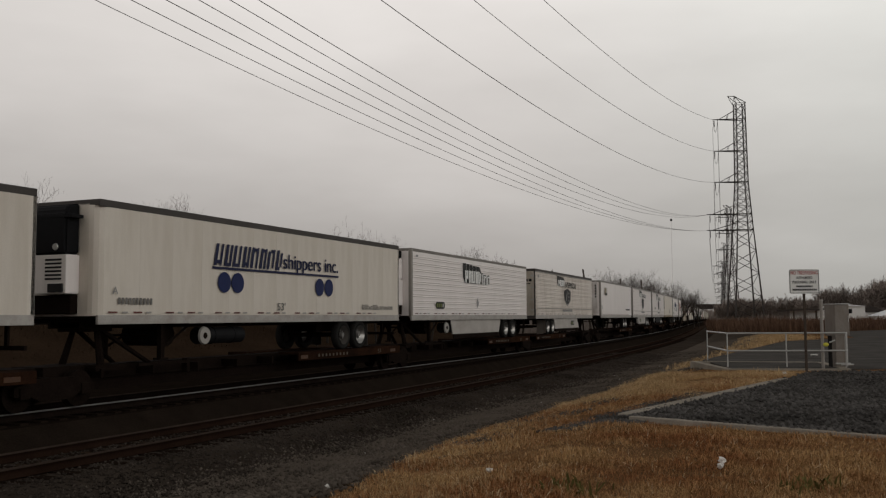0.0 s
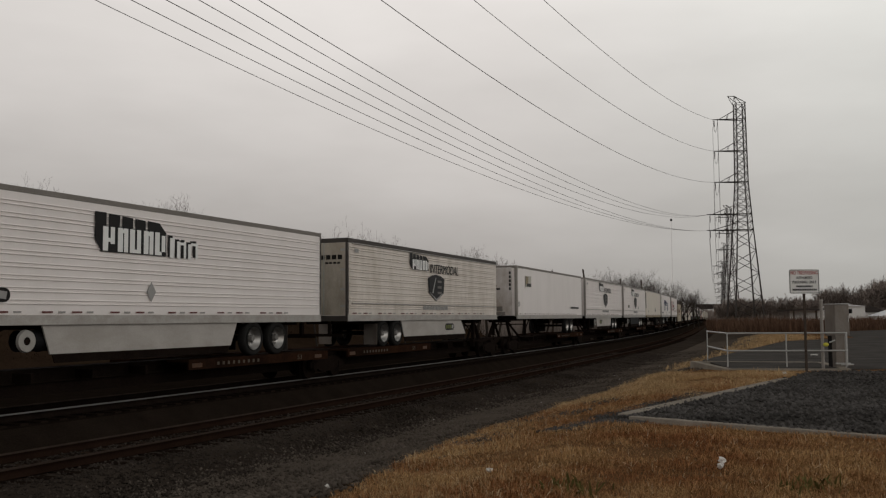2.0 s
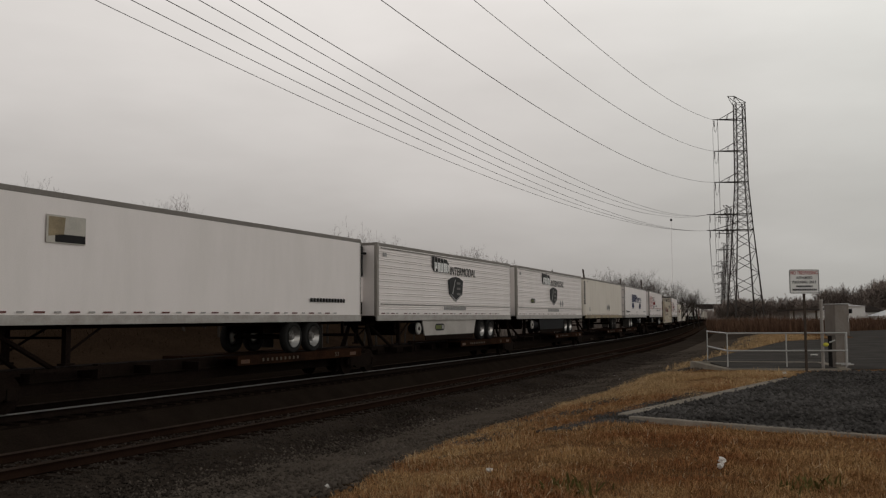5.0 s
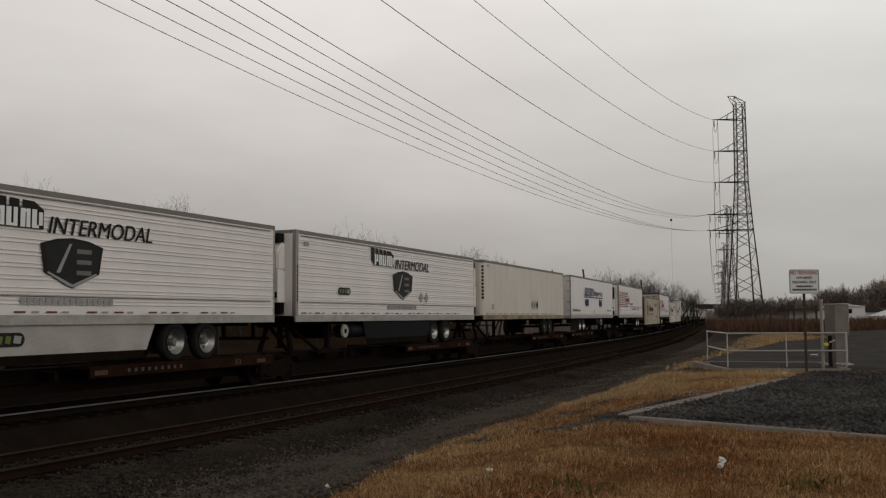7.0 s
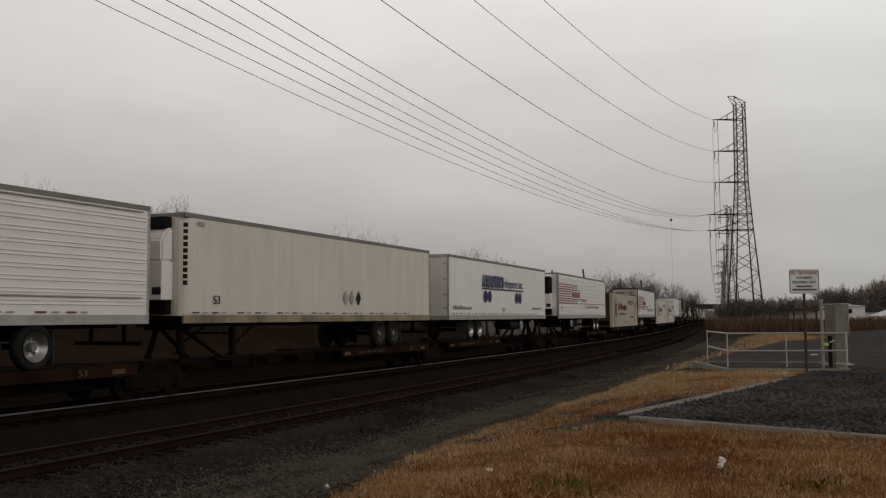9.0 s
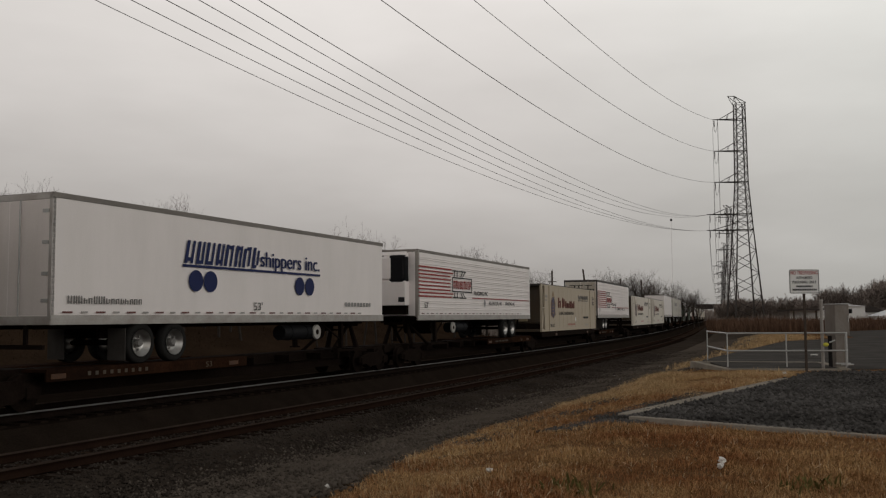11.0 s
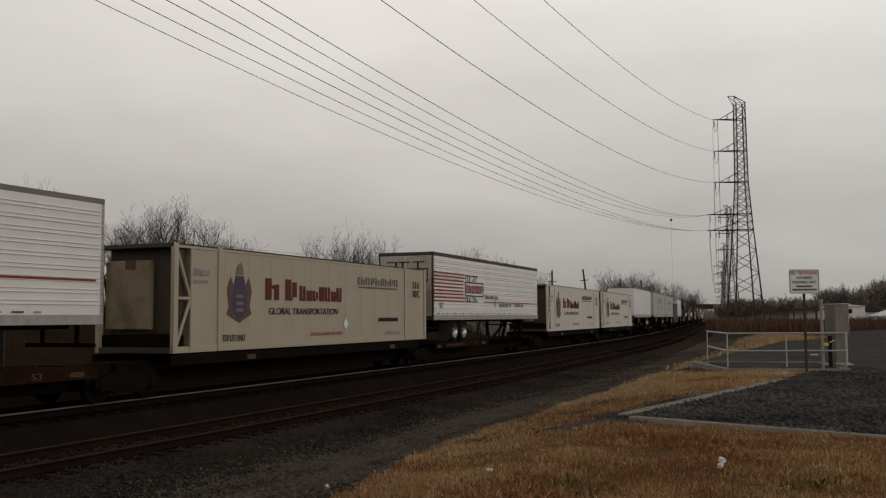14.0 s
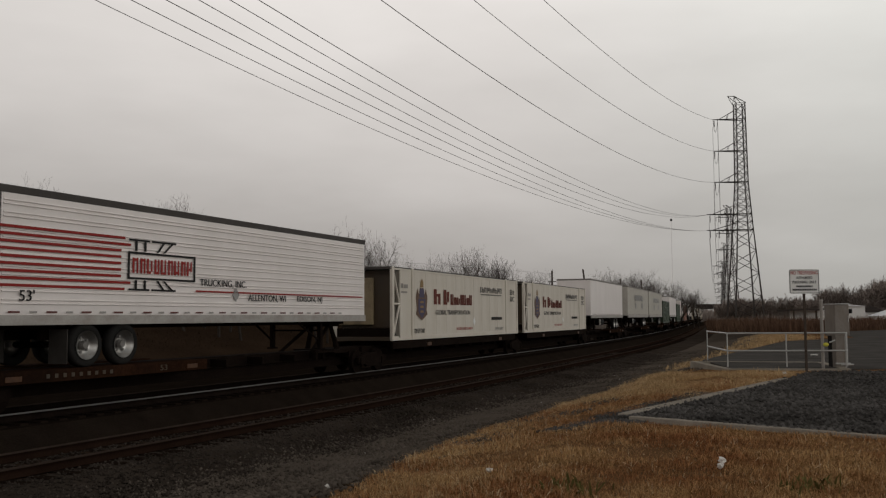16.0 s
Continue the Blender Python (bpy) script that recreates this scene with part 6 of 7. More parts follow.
W_LAB = "white semi-trailer with smooth sides riding on a spine car"
put(-18.5, "trailer", toprail="darkrail", panels=True, paint="cream", label="dirty white semi-trailer with smooth sides on a spine car")
put(-0.50, "trailer", dark_rims=1, toprail="darkrail", panels=True, paint="cream", unit="black", art=art_discs_front, label="off-white semi-trailer with dark blue lettering and four blue discs", axles=(11.8, 13.0))
put(16.85, "trailer", paint="clean", ribbed=True, unit="slim", art=art_block_inc, label="white ribbed semi-trailer with black block lettering and side skirt", skirt=(4.5, 11.6), axles=(12.4, 13.65), lamp=True)
put(34.85, "trailer", toprail="darkrail", paint="grimy", ribbed=True, front=1, art=art_intermodal, label="grimy white ribbed semi-trailer with shield emblem, rear doors leading", skirt=(5.0, 11.55), skirt_lean=-0.6, axles=(11.95, 13.15), skirt_badge=6.4, tank=False, flap="cabinet", door_mark=True)
put(54.55, "trailer", round=True, paint="clean", art=art_plain, label="plain white semi-trailer with a small grey panel and stained nose", axles=(11.76, 12.96), tank=False)
put(72.0, "trailer",  paint="clean", ribbed=True, unit="black", art=art_intermodal, label="white ribbed semi-trailer with shield emblem and side skirt", skirt=(4.4, 10.9), skirt_badge=6.3, axles=(11.67, 12.96))
put(89.35, "trailer", paint="clean", ribbed=True, unit="slim", serial=True, tank_at=3.5, art=art_intermodal_badge, label="white ribbed semi-trailer with shield emblem and green badge", axles=(11.35, 12.7), skirt=(4.75, 11.0), dark_skirt=True)
put(106.85, "trailer", rail="unitbeige", dark_rims=2, paint="cream", unit="slim", tank=False, art=art_beige_trailer, label="cream smooth-sided refrigerated semi-trailer with dark placard", axles=(11.6, 12.8))
put(125.2, "trailer", door="white", shift=0.15, paint="clean", front=1, tank_at=4.65, art=art_discs_rear, label="clean white semi-trailer with blue lettering and four blue discs", axles=(11.95, 13.2))
put(144.6, "trailer", shift=-0.12, paint="clean", ribbed=True, unit="white", tank_at=4.3, art=art_stripes_nose, label="white ribbed refrigerated semi-trailer with red stripes", axles=(11.67, 12.9))
put(163.25, "container", label="beige refrigerated container with coat of arms and maroon lettering")
put(180.25, "trailer", toprail="darkrail", shift=-0.15, paint="clean", ribbed=True, front=1, tank=False, art=art_stripes_rear, label="white ribbed semi-trailer with red stripes, rear doors leading", axles=(12.35, 13.55))
put(198.65, "container", paint="pale", label="pale cream refrigerated container with coat of arms and maroon lettering")
put(216.0, "container", paint="pale", label="pale cream refrigerated container with coat of arms and maroon lettering")
put(234.3, "trailer", L=14.63, paint="clean", label="plain white semi-trailer with open upper door frame", axles=(10.4, 11.6))
put(252.4, "trailer", paint="poster", art=art_two_discs, label="grimy grey-white semi-trailer with faint discs and lettering")
put(269.9, "trailer", paint="poster", art=art_two_discs, label="grimy grey-white semi-trailer with faint discs and lettering")
put(287.6, "container", paint="green", art=False, unit=False, L=12.19, label="dark green corrugated shipping container")
put(301.3, "trailer", paint="clean", label=W_LAB)
put(320.5, "container", paint="green", art=False, unit=False, L=12.19, label="dark green corrugated shipping container")
put(334.0, "trailer", paint="white", label=W_LAB)
put(352.0, "container", paint="redbrown", art=False, unit=False, L=L53, label="red-brown corrugated shipping container")
put(369.8, "trailer", paint="clean", label=W_LAB)
for i in range(9):
    put(387.6 + 17.8 * i, "container" if i % 3 == 1 else "trailer", **({"paint": "beige", "art": False, "label": "beige smooth-sided shipping container"} if i % 3 == 1 else {"paint": "poster", "label": "grimy grey-white semi-trailer far down the train"}))

for i, (s, L, kind, front, axles, k) in enumerate(TRAIN):
    k = dict(k)
    if kind == "trailer":
        if axles:
            k["axles"] = axles
        label = k.pop("label")
        trailer(s, label, L=L, front=front, **k)
    else:
        container(s, k["label"], k["paint"] if "paint" in k else "beige", L, k.get("art", True), k.get("unit", True))
    prev_end = TRAIN[i - 1][0] + TRAIN[i - 1][1] if i else s - 1.8
    next_start = TRAIN[i + 1][0] if i + 1 < len(TRAIN) else s + L + 1.8
    g0, g1 = s - prev_end, next_start - (s + L)
    s0, s1 = s - g0 / 2 + 0.06, s + L + g1 / 2 - 0.06
    tk0 = s + 0.2 if g0 > 2.6 or i == 0 else s - g0 / 2
    tk1 = s + L - 0.2 if g1 > 2.6 else None
    ax = axles or (L - 4.25, L - 3.02)
    um = sum(ax) / 2
    uk = 0.95
    if front > 0:
        um, uk = L - um, L - uk
    spine_car(s0, s1, um + (s - s0), uk + (s - s0), tk0, tk1, "semi-trailer" if kind == "trailer" else "container")

# ---- lattice towers and wires ----
def steel(bm, a, b, r):
    rod(bm, a, b, r, None, 4, False)


def half_width(z):
    return float(np.interp(z, [-1, 3, 19.7, 28, 43.3], [2.95, 2.60, 1.45, 0.98, 0.84]))


def lattice_tower(m):
    t = thing("lattice_tower", m, "tall dark steel lattice transmission tower with one-sided arms", "transmission tower", "transmission towers")
    levels = [-1.0, 1.4, 3.8, 6.1, 8.4, 10.6, 12.8, 14.9, 16.9, 18.85, 20.4, 21.87, 23.4, 24.9, 26.5, 28.07, 29.6, 31.1, 32.6, 34.08, 35.6, 37.1, 38.6, 40.2, 41.7, 43.3]
    for sx in (-1, 1):
        for sy in (-1, 1):
            bm = bmesh.new()
            rings = []
            for z in (-1.0, 3.0, 19.7, 28.0, 43.3):
                w, r = half_width(z), 0.13 if z < 10 else 0.085
                rings.append([bm.verts.new((sx * w + dx * r, sy * w + dy * r, z)) for dx, dy in ((-1, -1), (1, -1), (1, 1), (-1, 1))])
            for ra, rb in zip(rings[:-1], rings[1:]):
                for i in range(4):
                    bm.faces.new((ra[i], ra[(i + 1) % 4], rb[(i + 1) % 4], rb[i]))
            part("leg", bm, M["lattice"], t)
    bm = bmesh.new()
    for a, b in zip(levels[:-1], levels[1:]):
        wa, wb = half_width(a), half_width(b)
        r = 0.06 if a < 18 else 0.04
        for q in range(4):
            c = [(-1, -1), (1, -1), (1, 1), (-1, 1)]
            p0, p1 = c[q], c[(q + 1) % 4]
            lvl = levels.index(a)
            if a > 18 or (lvl + q) % 2 == 0:
                steel(bm, (p0[0] * wa, p0[1] * wa, a), (p1[0] * wb, p1[1] * wb, b), r)
            if a > 18 or (lvl + q) % 2 == 1:
                steel(bm, (p1[0] * wa, p1[1] * wa, a), (p0[0] * wb, p0[1] * wb, b), r)
            if b > 17:
                steel(bm, (p0[0] * wb, p0[1] * wb, b), (p1[0] * wb, p1[1] * wb, b), r)
    part("bracing", bm, M["lattice"], t)
    # peak
    bm = bmesh.new()
    for y in (-0.98, 0.98):
        steel(bm, (-0.98, y, 43.3), (-2.2, 0, 44.75), 0.06)
        steel(bm, (0.98, y, 43.3), (-0.9, 0, 44.75), 0.08)
        steel(bm, (-0.98, y, 43.3), (-0.9, 0, 44.75), 0.06)
    steel(bm, (-2.2, 0, 44.75), (-0.9, 0, 44.75), 0.07)
    part("peak", bm, M["lattice"], t)
    for z, tip, up in ((40.2, -5.05, 1.85), (34.08, -5.10, 1.75), (28.07, -5.15, 1.75), (21.87, -6.8, 1.9), (18.85, -6.8, 1.3)):
        bm = bmesh.new()
        w = half_width(z)
        for y in (-w, w):
            steel(bm, (tip, 0, z), (w, y, z), 0.085)
            steel(bm, (tip + 1.2, 0, z + 0.1), (-half_width(z + up), y, z + up), 0.06)
            steel(bm, (tip * 0.5, y * 0.4, z), (tip * 0.45, y * 0.5, z + up * 0.5), 0.045)
        for k in range(5):
            f = k / 5
            steel(bm, (tip + (w - tip) * f * 0.8, -w * f * 0.8, z), (tip + (w - tip) * (f + 0.2) * 0.8, w * (f + 0.2) * 0.8, z), 0.04)
        arm = part("cross_arm", bm, M["lattice"], t)
        for x in ((tip + 0.15,) if z > 25 else (tip + 0.6, tip + 2.3, tip + 4.1)):
            bm = bmesh.new()
            n = 9
            for k in range(n):
                rod(bm, (x, 0, z - 0.25 - 0.14 * k), (x, 0, z - 0.33 - 0.14 * k), 0.13, 0.07, 8)
            rod(bm, (x, 0, z), (x, 0, z - 0.3 - 0.14 * n), 0.03, None, 6)
            part("insulator", bm, M["insul"], arm)
    return t


TOWER = (57.1, 175.0)
first = lattice_tower(pose(TOWER[0], TOWER[1], 0))
for k in range(1, 5):
    copy_thing(first, pose(TOWER[0] + 50.4 * k, TOWER[1] + 170 * k, 0))


def wire_object(name, pts, r, label, category, group, seg=5):
    P = np.array(pts)
    n = len(P)
    T = np.gradient(P, axis=0)
    T /= np.linalg.norm(T, axis=1)[:, None]
    U = np.cross(T, [0, 0, 1.0])
    U /= np.linalg.norm(U, axis=1)[:, None]
    W = np.cross(U, T)
    V = np.concatenate([(P + r * (np.cos(a) * U + np.sin(a) * W))[:, None] for a in np.arange(seg) * 2 * np.pi / seg], 1).reshape(-1, 3)
    i, j = np.meshgrid(np.arange(n - 1), np.arange(seg), indexing="ij")
    a, b = (i * seg + j).ravel(), (i * seg + (j + 1) % seg).ravel()
    return tagged(new(name, array_mesh(name, V, np.stack([a, b, b + seg, a + seg], -1), M["wire"])), label, category, group)


WIRES = [(52.08, 40.20, 23.85, 0.1655, 0.000586), (52.02, 34.08, 25.16, 0.1428, 0.000676), (51.97, 28.07, 25.23, 0.1350, 0.000681),
         (50.34, 21.80, 22.69, 0.1207, 0.000504), (50.34, 21.80, 23.96, 0.1252, 0.000598), (50.34, 21.80, 24.30, 0.1344, 0.000648),
         (50.34, 18.80, 23.87, 0.0959, 0.000461), (50.34, 18.80, 25.35, 0.0952, 0.000518), (50.34, 18.80, 27.12, 0.0941, 0.000583)]
for x, z, hd, b, c in WIRES:
    u = np.linspace(0, 215, 60)
    a = radians(hd)
    wire_object("power_line", np.stack([x - u * np.sin(a), 175 - u * np.cos(a), z - b * u + c * u * u], -1), 0.028 if z > 25 else 0.019, "grey overhead conductor sagging from the lattice tower", "power line", "overhead wires")
for x, z in ((-5.2, 38.8), (-5.2, 32.7), (-5.3, 26.7), (-6.4, 20.4), (-4.7, 20.4), (-2.9, 20.4), (-6.4, 17.4), (-2.9, 17.4)):
    v = np.linspace(0, 1, 24)
    for k in range(2):
        wire_object("power_line", np.stack([TOWER[0] + x + 50.4 * (v + k), TOWER[1] + 170 * (v + k), z - 4 * 4.5 * v * (1 - v)], -1), 0.03, "grey conductor strung between two lattice towers", "power line", "overhead wires", 4)
# jumper loops and the riser beside the arms
for z in (40.2, 34.08, 28.07):
    v = np.linspace(0, 1, 14)
    wire_object("jumper_loop", np.stack([52.0 + 0.75 * v, 175 - 0.5 * v, z - 4 * 2.6 * v * (1 - v) * (1.2 - 0.5 * v)], -1), 0.03, "slack jumper loop under a tower arm", "power line", "jumper loops", 4)
v = np.linspace(0, 1, 8)
wire_object("riser_cable", np.stack([52.75 + 0.02 * v, 174.6 + 0 * v, 40.0 - 20 * v], -1), 0.05, "dark vertical cable hanging beside the arms", "power line", "", 5)


# ---- trees, woods and poles ----
def grow(rng, height, spread=0.6, depth=5):
    """Segments (a, b, ra, rb, level) of a bare tree: a short trunk, forking limbs and fine twigs, its tip over its foot."""
    segs = []

    def branch(p, d, ln, r, lev):
        n = 3 if lev < 3 else 2
        turn = rng.uniform(0, 6.283)
        for k in range(n):
            d = d + rng.normal(0, 0.10 if lev < 3 else 0.20, 3) + np.array([0, 0, 0.14 if 0 < lev < 3 else 0.03])
            d = d / np.linalg.norm(d)
            q = p + d * ln / n
            r2 = r * (0.84 if lev else 0.92)
            segs.append((p, q, r, r2, lev))
            p, r = q, r2
            if lev < depth and (k > 0 or lev > 0):
                for _ in range((2, 2, 2, 2, 2)[lev]):
                    turn += rng.uniform(1.8, 2.8)
                    side = np.array([math.cos(turn), math.sin(turn), rng.uniform(-0.1, 0.3)])
                    nd = d * rng.uniform(0.6, 0.9) + side * (spread if lev < 3 else 0.85) * rng.uniform(0.7, 1.3)
                    branch(p, nd / np.linalg.norm(nd), ln * (rng.uniform(0.70, 0.95) if lev < 1 else rng.uniform(0.50, 0.68)), max(r * 0.62, 0.009), lev + 1)
    branch(np.zeros(3), np.array([0.0, 0.0, 1.0]), height * 0.36, height * 0.019, 0)
    tip = max((q[1] for q in segs), key=lambda p: p[2])
    f = height / float(np.percentile([q[1][2] for q in segs], 98.5))

    def upright(p):
        return (p - np.array([tip[0], tip[1], 0.0]) * p[2] / tip[2]) * f
    return [(upright(a), upright(b), ra, rb, lv) for a, b, ra, rb, lv in segs]


def tubes(segs, k):
    a = np.array([s[0] for s in segs])
    b = np.array([s[1] for s in segs])
    ra = np.array([s[2] for s in segs])[:, None]
    rb = np.array([s[3] for s in segs])[:, None]
    d = b - a
    d /= np.linalg.norm(d, axis=1)[:, None] + 1e-9
    ref = np.where(np.abs(d[:, 2:3]) < 0.9, [[0, 0, 1.0]], [[1.0, 0, 0]])
    u = np.cross(d, ref)
    u /= np.linalg.norm(u, axis=1)[:, None]
    w = np.cross(d, u)
    V = []
    for base, r in ((a, ra), (b, rb)):
        for i in range(k):
            t = 2 * math.pi * i / k
            V.append(base + r * (math.cos(t) * u + math.sin(t) * w))
    V = np.stack(V, 1).reshape(-1, 3)
    n = len(segs)
    o = (np.arange(n) * 2 * k)[:, None]
    F = np.concatenate([o + [i, (i + 1) % k, k + (i + 1) % k, k + i] for i in range(k if k > 2 else 1)])
    return V, F


KINDS = []
for sd, sp in ((3, 0.50), (8, 0.62), (21, 0.46), (34, 0.56), (55, 0.68)):
    rng = np.random.default_rng(sd)
    segs = grow(rng, 10.0, sp, 5)
    big = [q for q in segs if q[4] <= 2]
    small = [q for q in segs if q[4] > 2]
    V, F = tubes(big, 6)
    trunk = array_mesh("trunk", V, F, M["bark"])
    V, F = tubes([(a, b, ra * 1.25, rb * 1.25, l) for a, b, ra, rb, l in small if l == 3], 3)
    W, E = tubes([(a, b, max(ra * 0.9, 0.010), max(rb * 0.85, 0.0075), l) for a, b, ra, rb, l in small if l > 3], 2)
    quads = np.concatenate([F, E + len(V)])
    KINDS.append((trunk, array_mesh("crown", np.concatenate([V, W]), quads, M["twig"])))


def tree(x, y, z, height, kind, turn, wide=1.0):
    t = new("bare_tree")
    t.matrix_world = pose(x, y, z, 0, 0, turn) @ Matrix.Diagonal((wide * height / 10, wide * height / 10, height / 10, 1))
    tagged(t, "leafless grey-brown tree standing behind the railway", "tree", "trees behind the tracks")
    part("trunk", KINDS[kind][0], None, t)
    part("crown", KINDS[kind][1], None, t)


def place(px, dist):
    """Across the view by its bearing (tangent), at a depth."""
    return px * dist, dist


# groups of trees: (distance, ((bearing, height), ...))
TREE_GROUPS = [(54, ((-0.494, 10.4), (-0.476, 10.6), (-0.462, 10.7), (-0.447, 10.2), (-0.434, 9.5))),
               (60, ((-0.3875, 8.9), (-0.362, 9.5), (-0.340, 9.8), (-0.319, 9.9), (-0.296, 10.4), (-0.280, 10.2), (-0.258, 9.8), (-0.242, 8.5), (-0.230, 8.2), (-0.218, 8.0))),
               (67, ((-0.136, 8.2), (-0.125, 8.8), (-0.105, 9.2), (-0.0864, 9.1), (-0.0722, 8.7))),
               (74, ((-0.055, 7.6), (-0.0416, 7.7), (-0.0318, 7.5), (-0.0134, 7.8))),
               (86, ((0.0116, 8.4), (0.022, 8.9), (0.0355, 9.0), (0.0465, 8.8), (0.0587, 8.1))),
               (97, ((0.0844, 7.7), (0.111, 7.7))),
               (138, ((0.175, 9.5), (0.183, 9.8), (0.190, 9.0), (0.197, 9.2), (0.204, 9.6), (0.210, 9.7))),
               (152, ((0.2237, 9.2), (0.2335, 9.1))), (168, ((0.2445, 9.6), (0.2543, 8.9))), (190, ((0.263, 8.5), (0.270, 8.6), (0.276, 8.3)))]
TREES = [((b, 1.28 * (d + (3 * i) % 5 - 2), 1.28 * (h - 2.84) + 2.84) if d < 100 else (b, d, h)) for d, row in TREE_GROUPS for i, (b, h) in enumerate(row)]
for i, (b, d, h) in enumerate(TREES):
    x, y = place(b, d)
    off, along = off_of(np.array([x]), np.array([y]))
    foot = float(ground_z(along, off)[0]) - 0.1
    tree(x, y, foot, h - 0.9 - foot, i % 5, (i * 77) % 360, 0.80 if b < -0.2 else (0.62 if b < 0 else 0.92))


def woods_sampler(x0, x1, y0, y1, lo, hi, edge, hs0, hs1):
    def f(rng, n):
        y = rng.uniform(y0, y1, n)
        x = rng.uniform(x0, x1, n) * y
        h = np.interp(x / y, edge, [hs0, hs1] if len(edge) == 2 else hs0)
        return np.stack([x, y], -1), np.full(n, lo), h * np.clip(0.85 + 0.45 * clump(x, y, 0.08, 2.0) + 0.25 * clump(x, y, 0.3, 5.0), 0.35, 1.6)
    return f


w = blades("far_woods", "dark leafless woods beyond the low buildings", 60000, woods_sampler(0.29, 0.75, 235, 340, -0.5, 0, [0.31, 0.40, 0.50], [0.70, 0.88, 1.48], 0), 1.5, 7.0, M["hazytwig"], 31, 0.45, 0.042)
tagged(w, category="woods")


def trackside_sampler(rng, n):
    s = rng.uniform(110, 300, n)
    off = -rng.uniform(13, 50, n)
    x, y, _ = on_line(s, off)
    return np.stack([x, y], -1), np.full(n, -0.8), np.clip(0.85 + 0.5 * clump(x, y, 0.1, 2.0), 0.3, 1.5)


w = blades("far_thicket", "grey-brown leafless thicket along the far tracks", 30000, trackside_sampler, 1.2, 5.5, M["hazytwig"], 32, 0.35, 0.03)
tagged(w, category="woods")


def horizon_sampler(rng, n):
    y = rng.uniform(640, 760, n)
    x = rng.uniform(0.20, 0.42, n) * y
    return np.stack([x, y], -1), np.full(len(x), -0.5), np.clip(0.85 + 0.5 * clump(x, y, 0.05, 2.0), 0.3, 1.5)


w = blades("horizon_woods", "hazy bare woods on the horizon", 34000, horizon_sampler, 3.0, 12.0, M["hazytwig"], 33, 0.3, 0.13)
tagged(w, category="woods")


def thicket_sampler(rng, n):
    s = rng.uniform(-25, 170, n)
    off = -rng.uniform(37, 62, n)
    x, y, _ = on_line(s, off)
    return np.stack([x, y], -1), ground_z(s, off) - 0.1, np.interp(s, [-25, 30, 60, 170], [0.95, 0.9, 0.5, 0.5]) * np.clip(0.85 + 0.5 * clump(x, y, 0.1, 2.0), 0.3, 1.5)


w = blades("bank_thicket", "brown leafless thicket behind the train", 50000, thicket_sampler, 1.2, 5.0, M["bankbrush"], 34, 0.7, 0.013)
tagged(w, category="woods")


FAR = []
for sd in (4, 9, 15, 23):
    rng = np.random.default_rng(sd)
    FAR.append([(a, b, ra, rb) for a, b, ra, rb, l in grow(rng, 10.0, 0.52, 4)])


def far_trees(name, label, spots, seed, thick):
    """Distant bare trees joined into one mass of twigs."""
    rng = np.random.default_rng(seed)
    out = []
    for x, y, h in spots:
        ang, f = rng.uniform(0, 6.28), h / 10
        c, q = math.cos(ang), math.sin(ang)
        rot = np.array([[c, -q, 0], [q, c, 0], [0, 0, 1]]) * f
        for a, b, ra, rb in FAR[int(rng.integers(0, 4))]:
            out.append((rot @ a + (x, y, -0.6), rot @ b + (x, y, -0.6), max(ra * f, thick), max(rb * f, thick), 0))
    V, F = tubes(out, 2)
    tagged(new(name, array_mesh(name, V, F, M["hazytwig"])), label, "woods", kind="stuff")


rng = np.random.default_rng(77)
spots = []
for _ in range(190):
    b = rng.uniform(0.30, 0.53)
    d = rng.uniform(240, 320)
    spots.append((b * d, d, float(np.interp(b, [0.30, 0.36, 0.40, 0.42, 0.45, 0.48, 0.56], [8.0, 7.8, 8.8, 11.8, 11.2, 13.2, 14.8])) * rng.uniform(0.72, 1.04)))
far_trees("far_bare_trees", "dark leafless trees beyond the low buildings", spots, 5, 0.06)
spots = []
for _ in range(120):
    b = rng.uniform(0.170, 0.282)
    d = rng.uniform(150, 250)
    spots.append((b * d, d, rng.uniform(6.0, 8.6) if b < 0.212 else rng.uniform(4.8, 7.2)))
spots = [q for q in spots if float(off_of(np.array([q[0]]), np.array([q[1]]))[0][0]) < -14]
far_trees("trackside_bare_trees", "leafless trees crowding the far tracks", spots, 6, 0.035)


def pole(b, d, h, lean=0.0, arm=True, label="weathered timber utility pole with a crossarm"):
    x, y = place(b, d)
    t = thing("utility_pole", pose(x, y, -0.9, 0, lean, 0), label, "utility pole", "utility poles")
    bm = bmesh.new()
    rod(bm, (0, 0, 0), (0, 0, h + 0.9), 0.17, 0.11, 10)
    part("pole", bm, M["timber"], t)
    if arm:
        bm = bmesh.new()
        box(bm, -0.55, 0.55, -0.05, 0.05, h - 0.6, h - 0.5)
        part("crossarm", bm, M["timber"], t)


pole(0.118, 120, 8.4)
pole(0.1605, 120, 8.6, -6.5, True, "leaning weathered timber utility pole")
pole(0.192, 150, 8.6, 0, False, "plain weathered timber utility pole")
pole(0.2145, 170, 9.3)
pole(0.228, 190, 9.0)

mx, my = place(0.2485, 260)
t = thing("light_mast", pose(mx, my, 0), "slender grey high-mast light pole", "light mast")
bm = bmesh.new()
rod(bm, (0, 0, -1), (0, 0, 30), 0.07, 0.04, 12)
part("mast", bm, M["hazymast"], t)
bm = bmesh.new()
rod(bm, (0, 0, 29.8), (0, 0, 30.4), 0.35, 0.25, 12)
part("lamp_head", bm, M["black"], t, "dark lamp head")

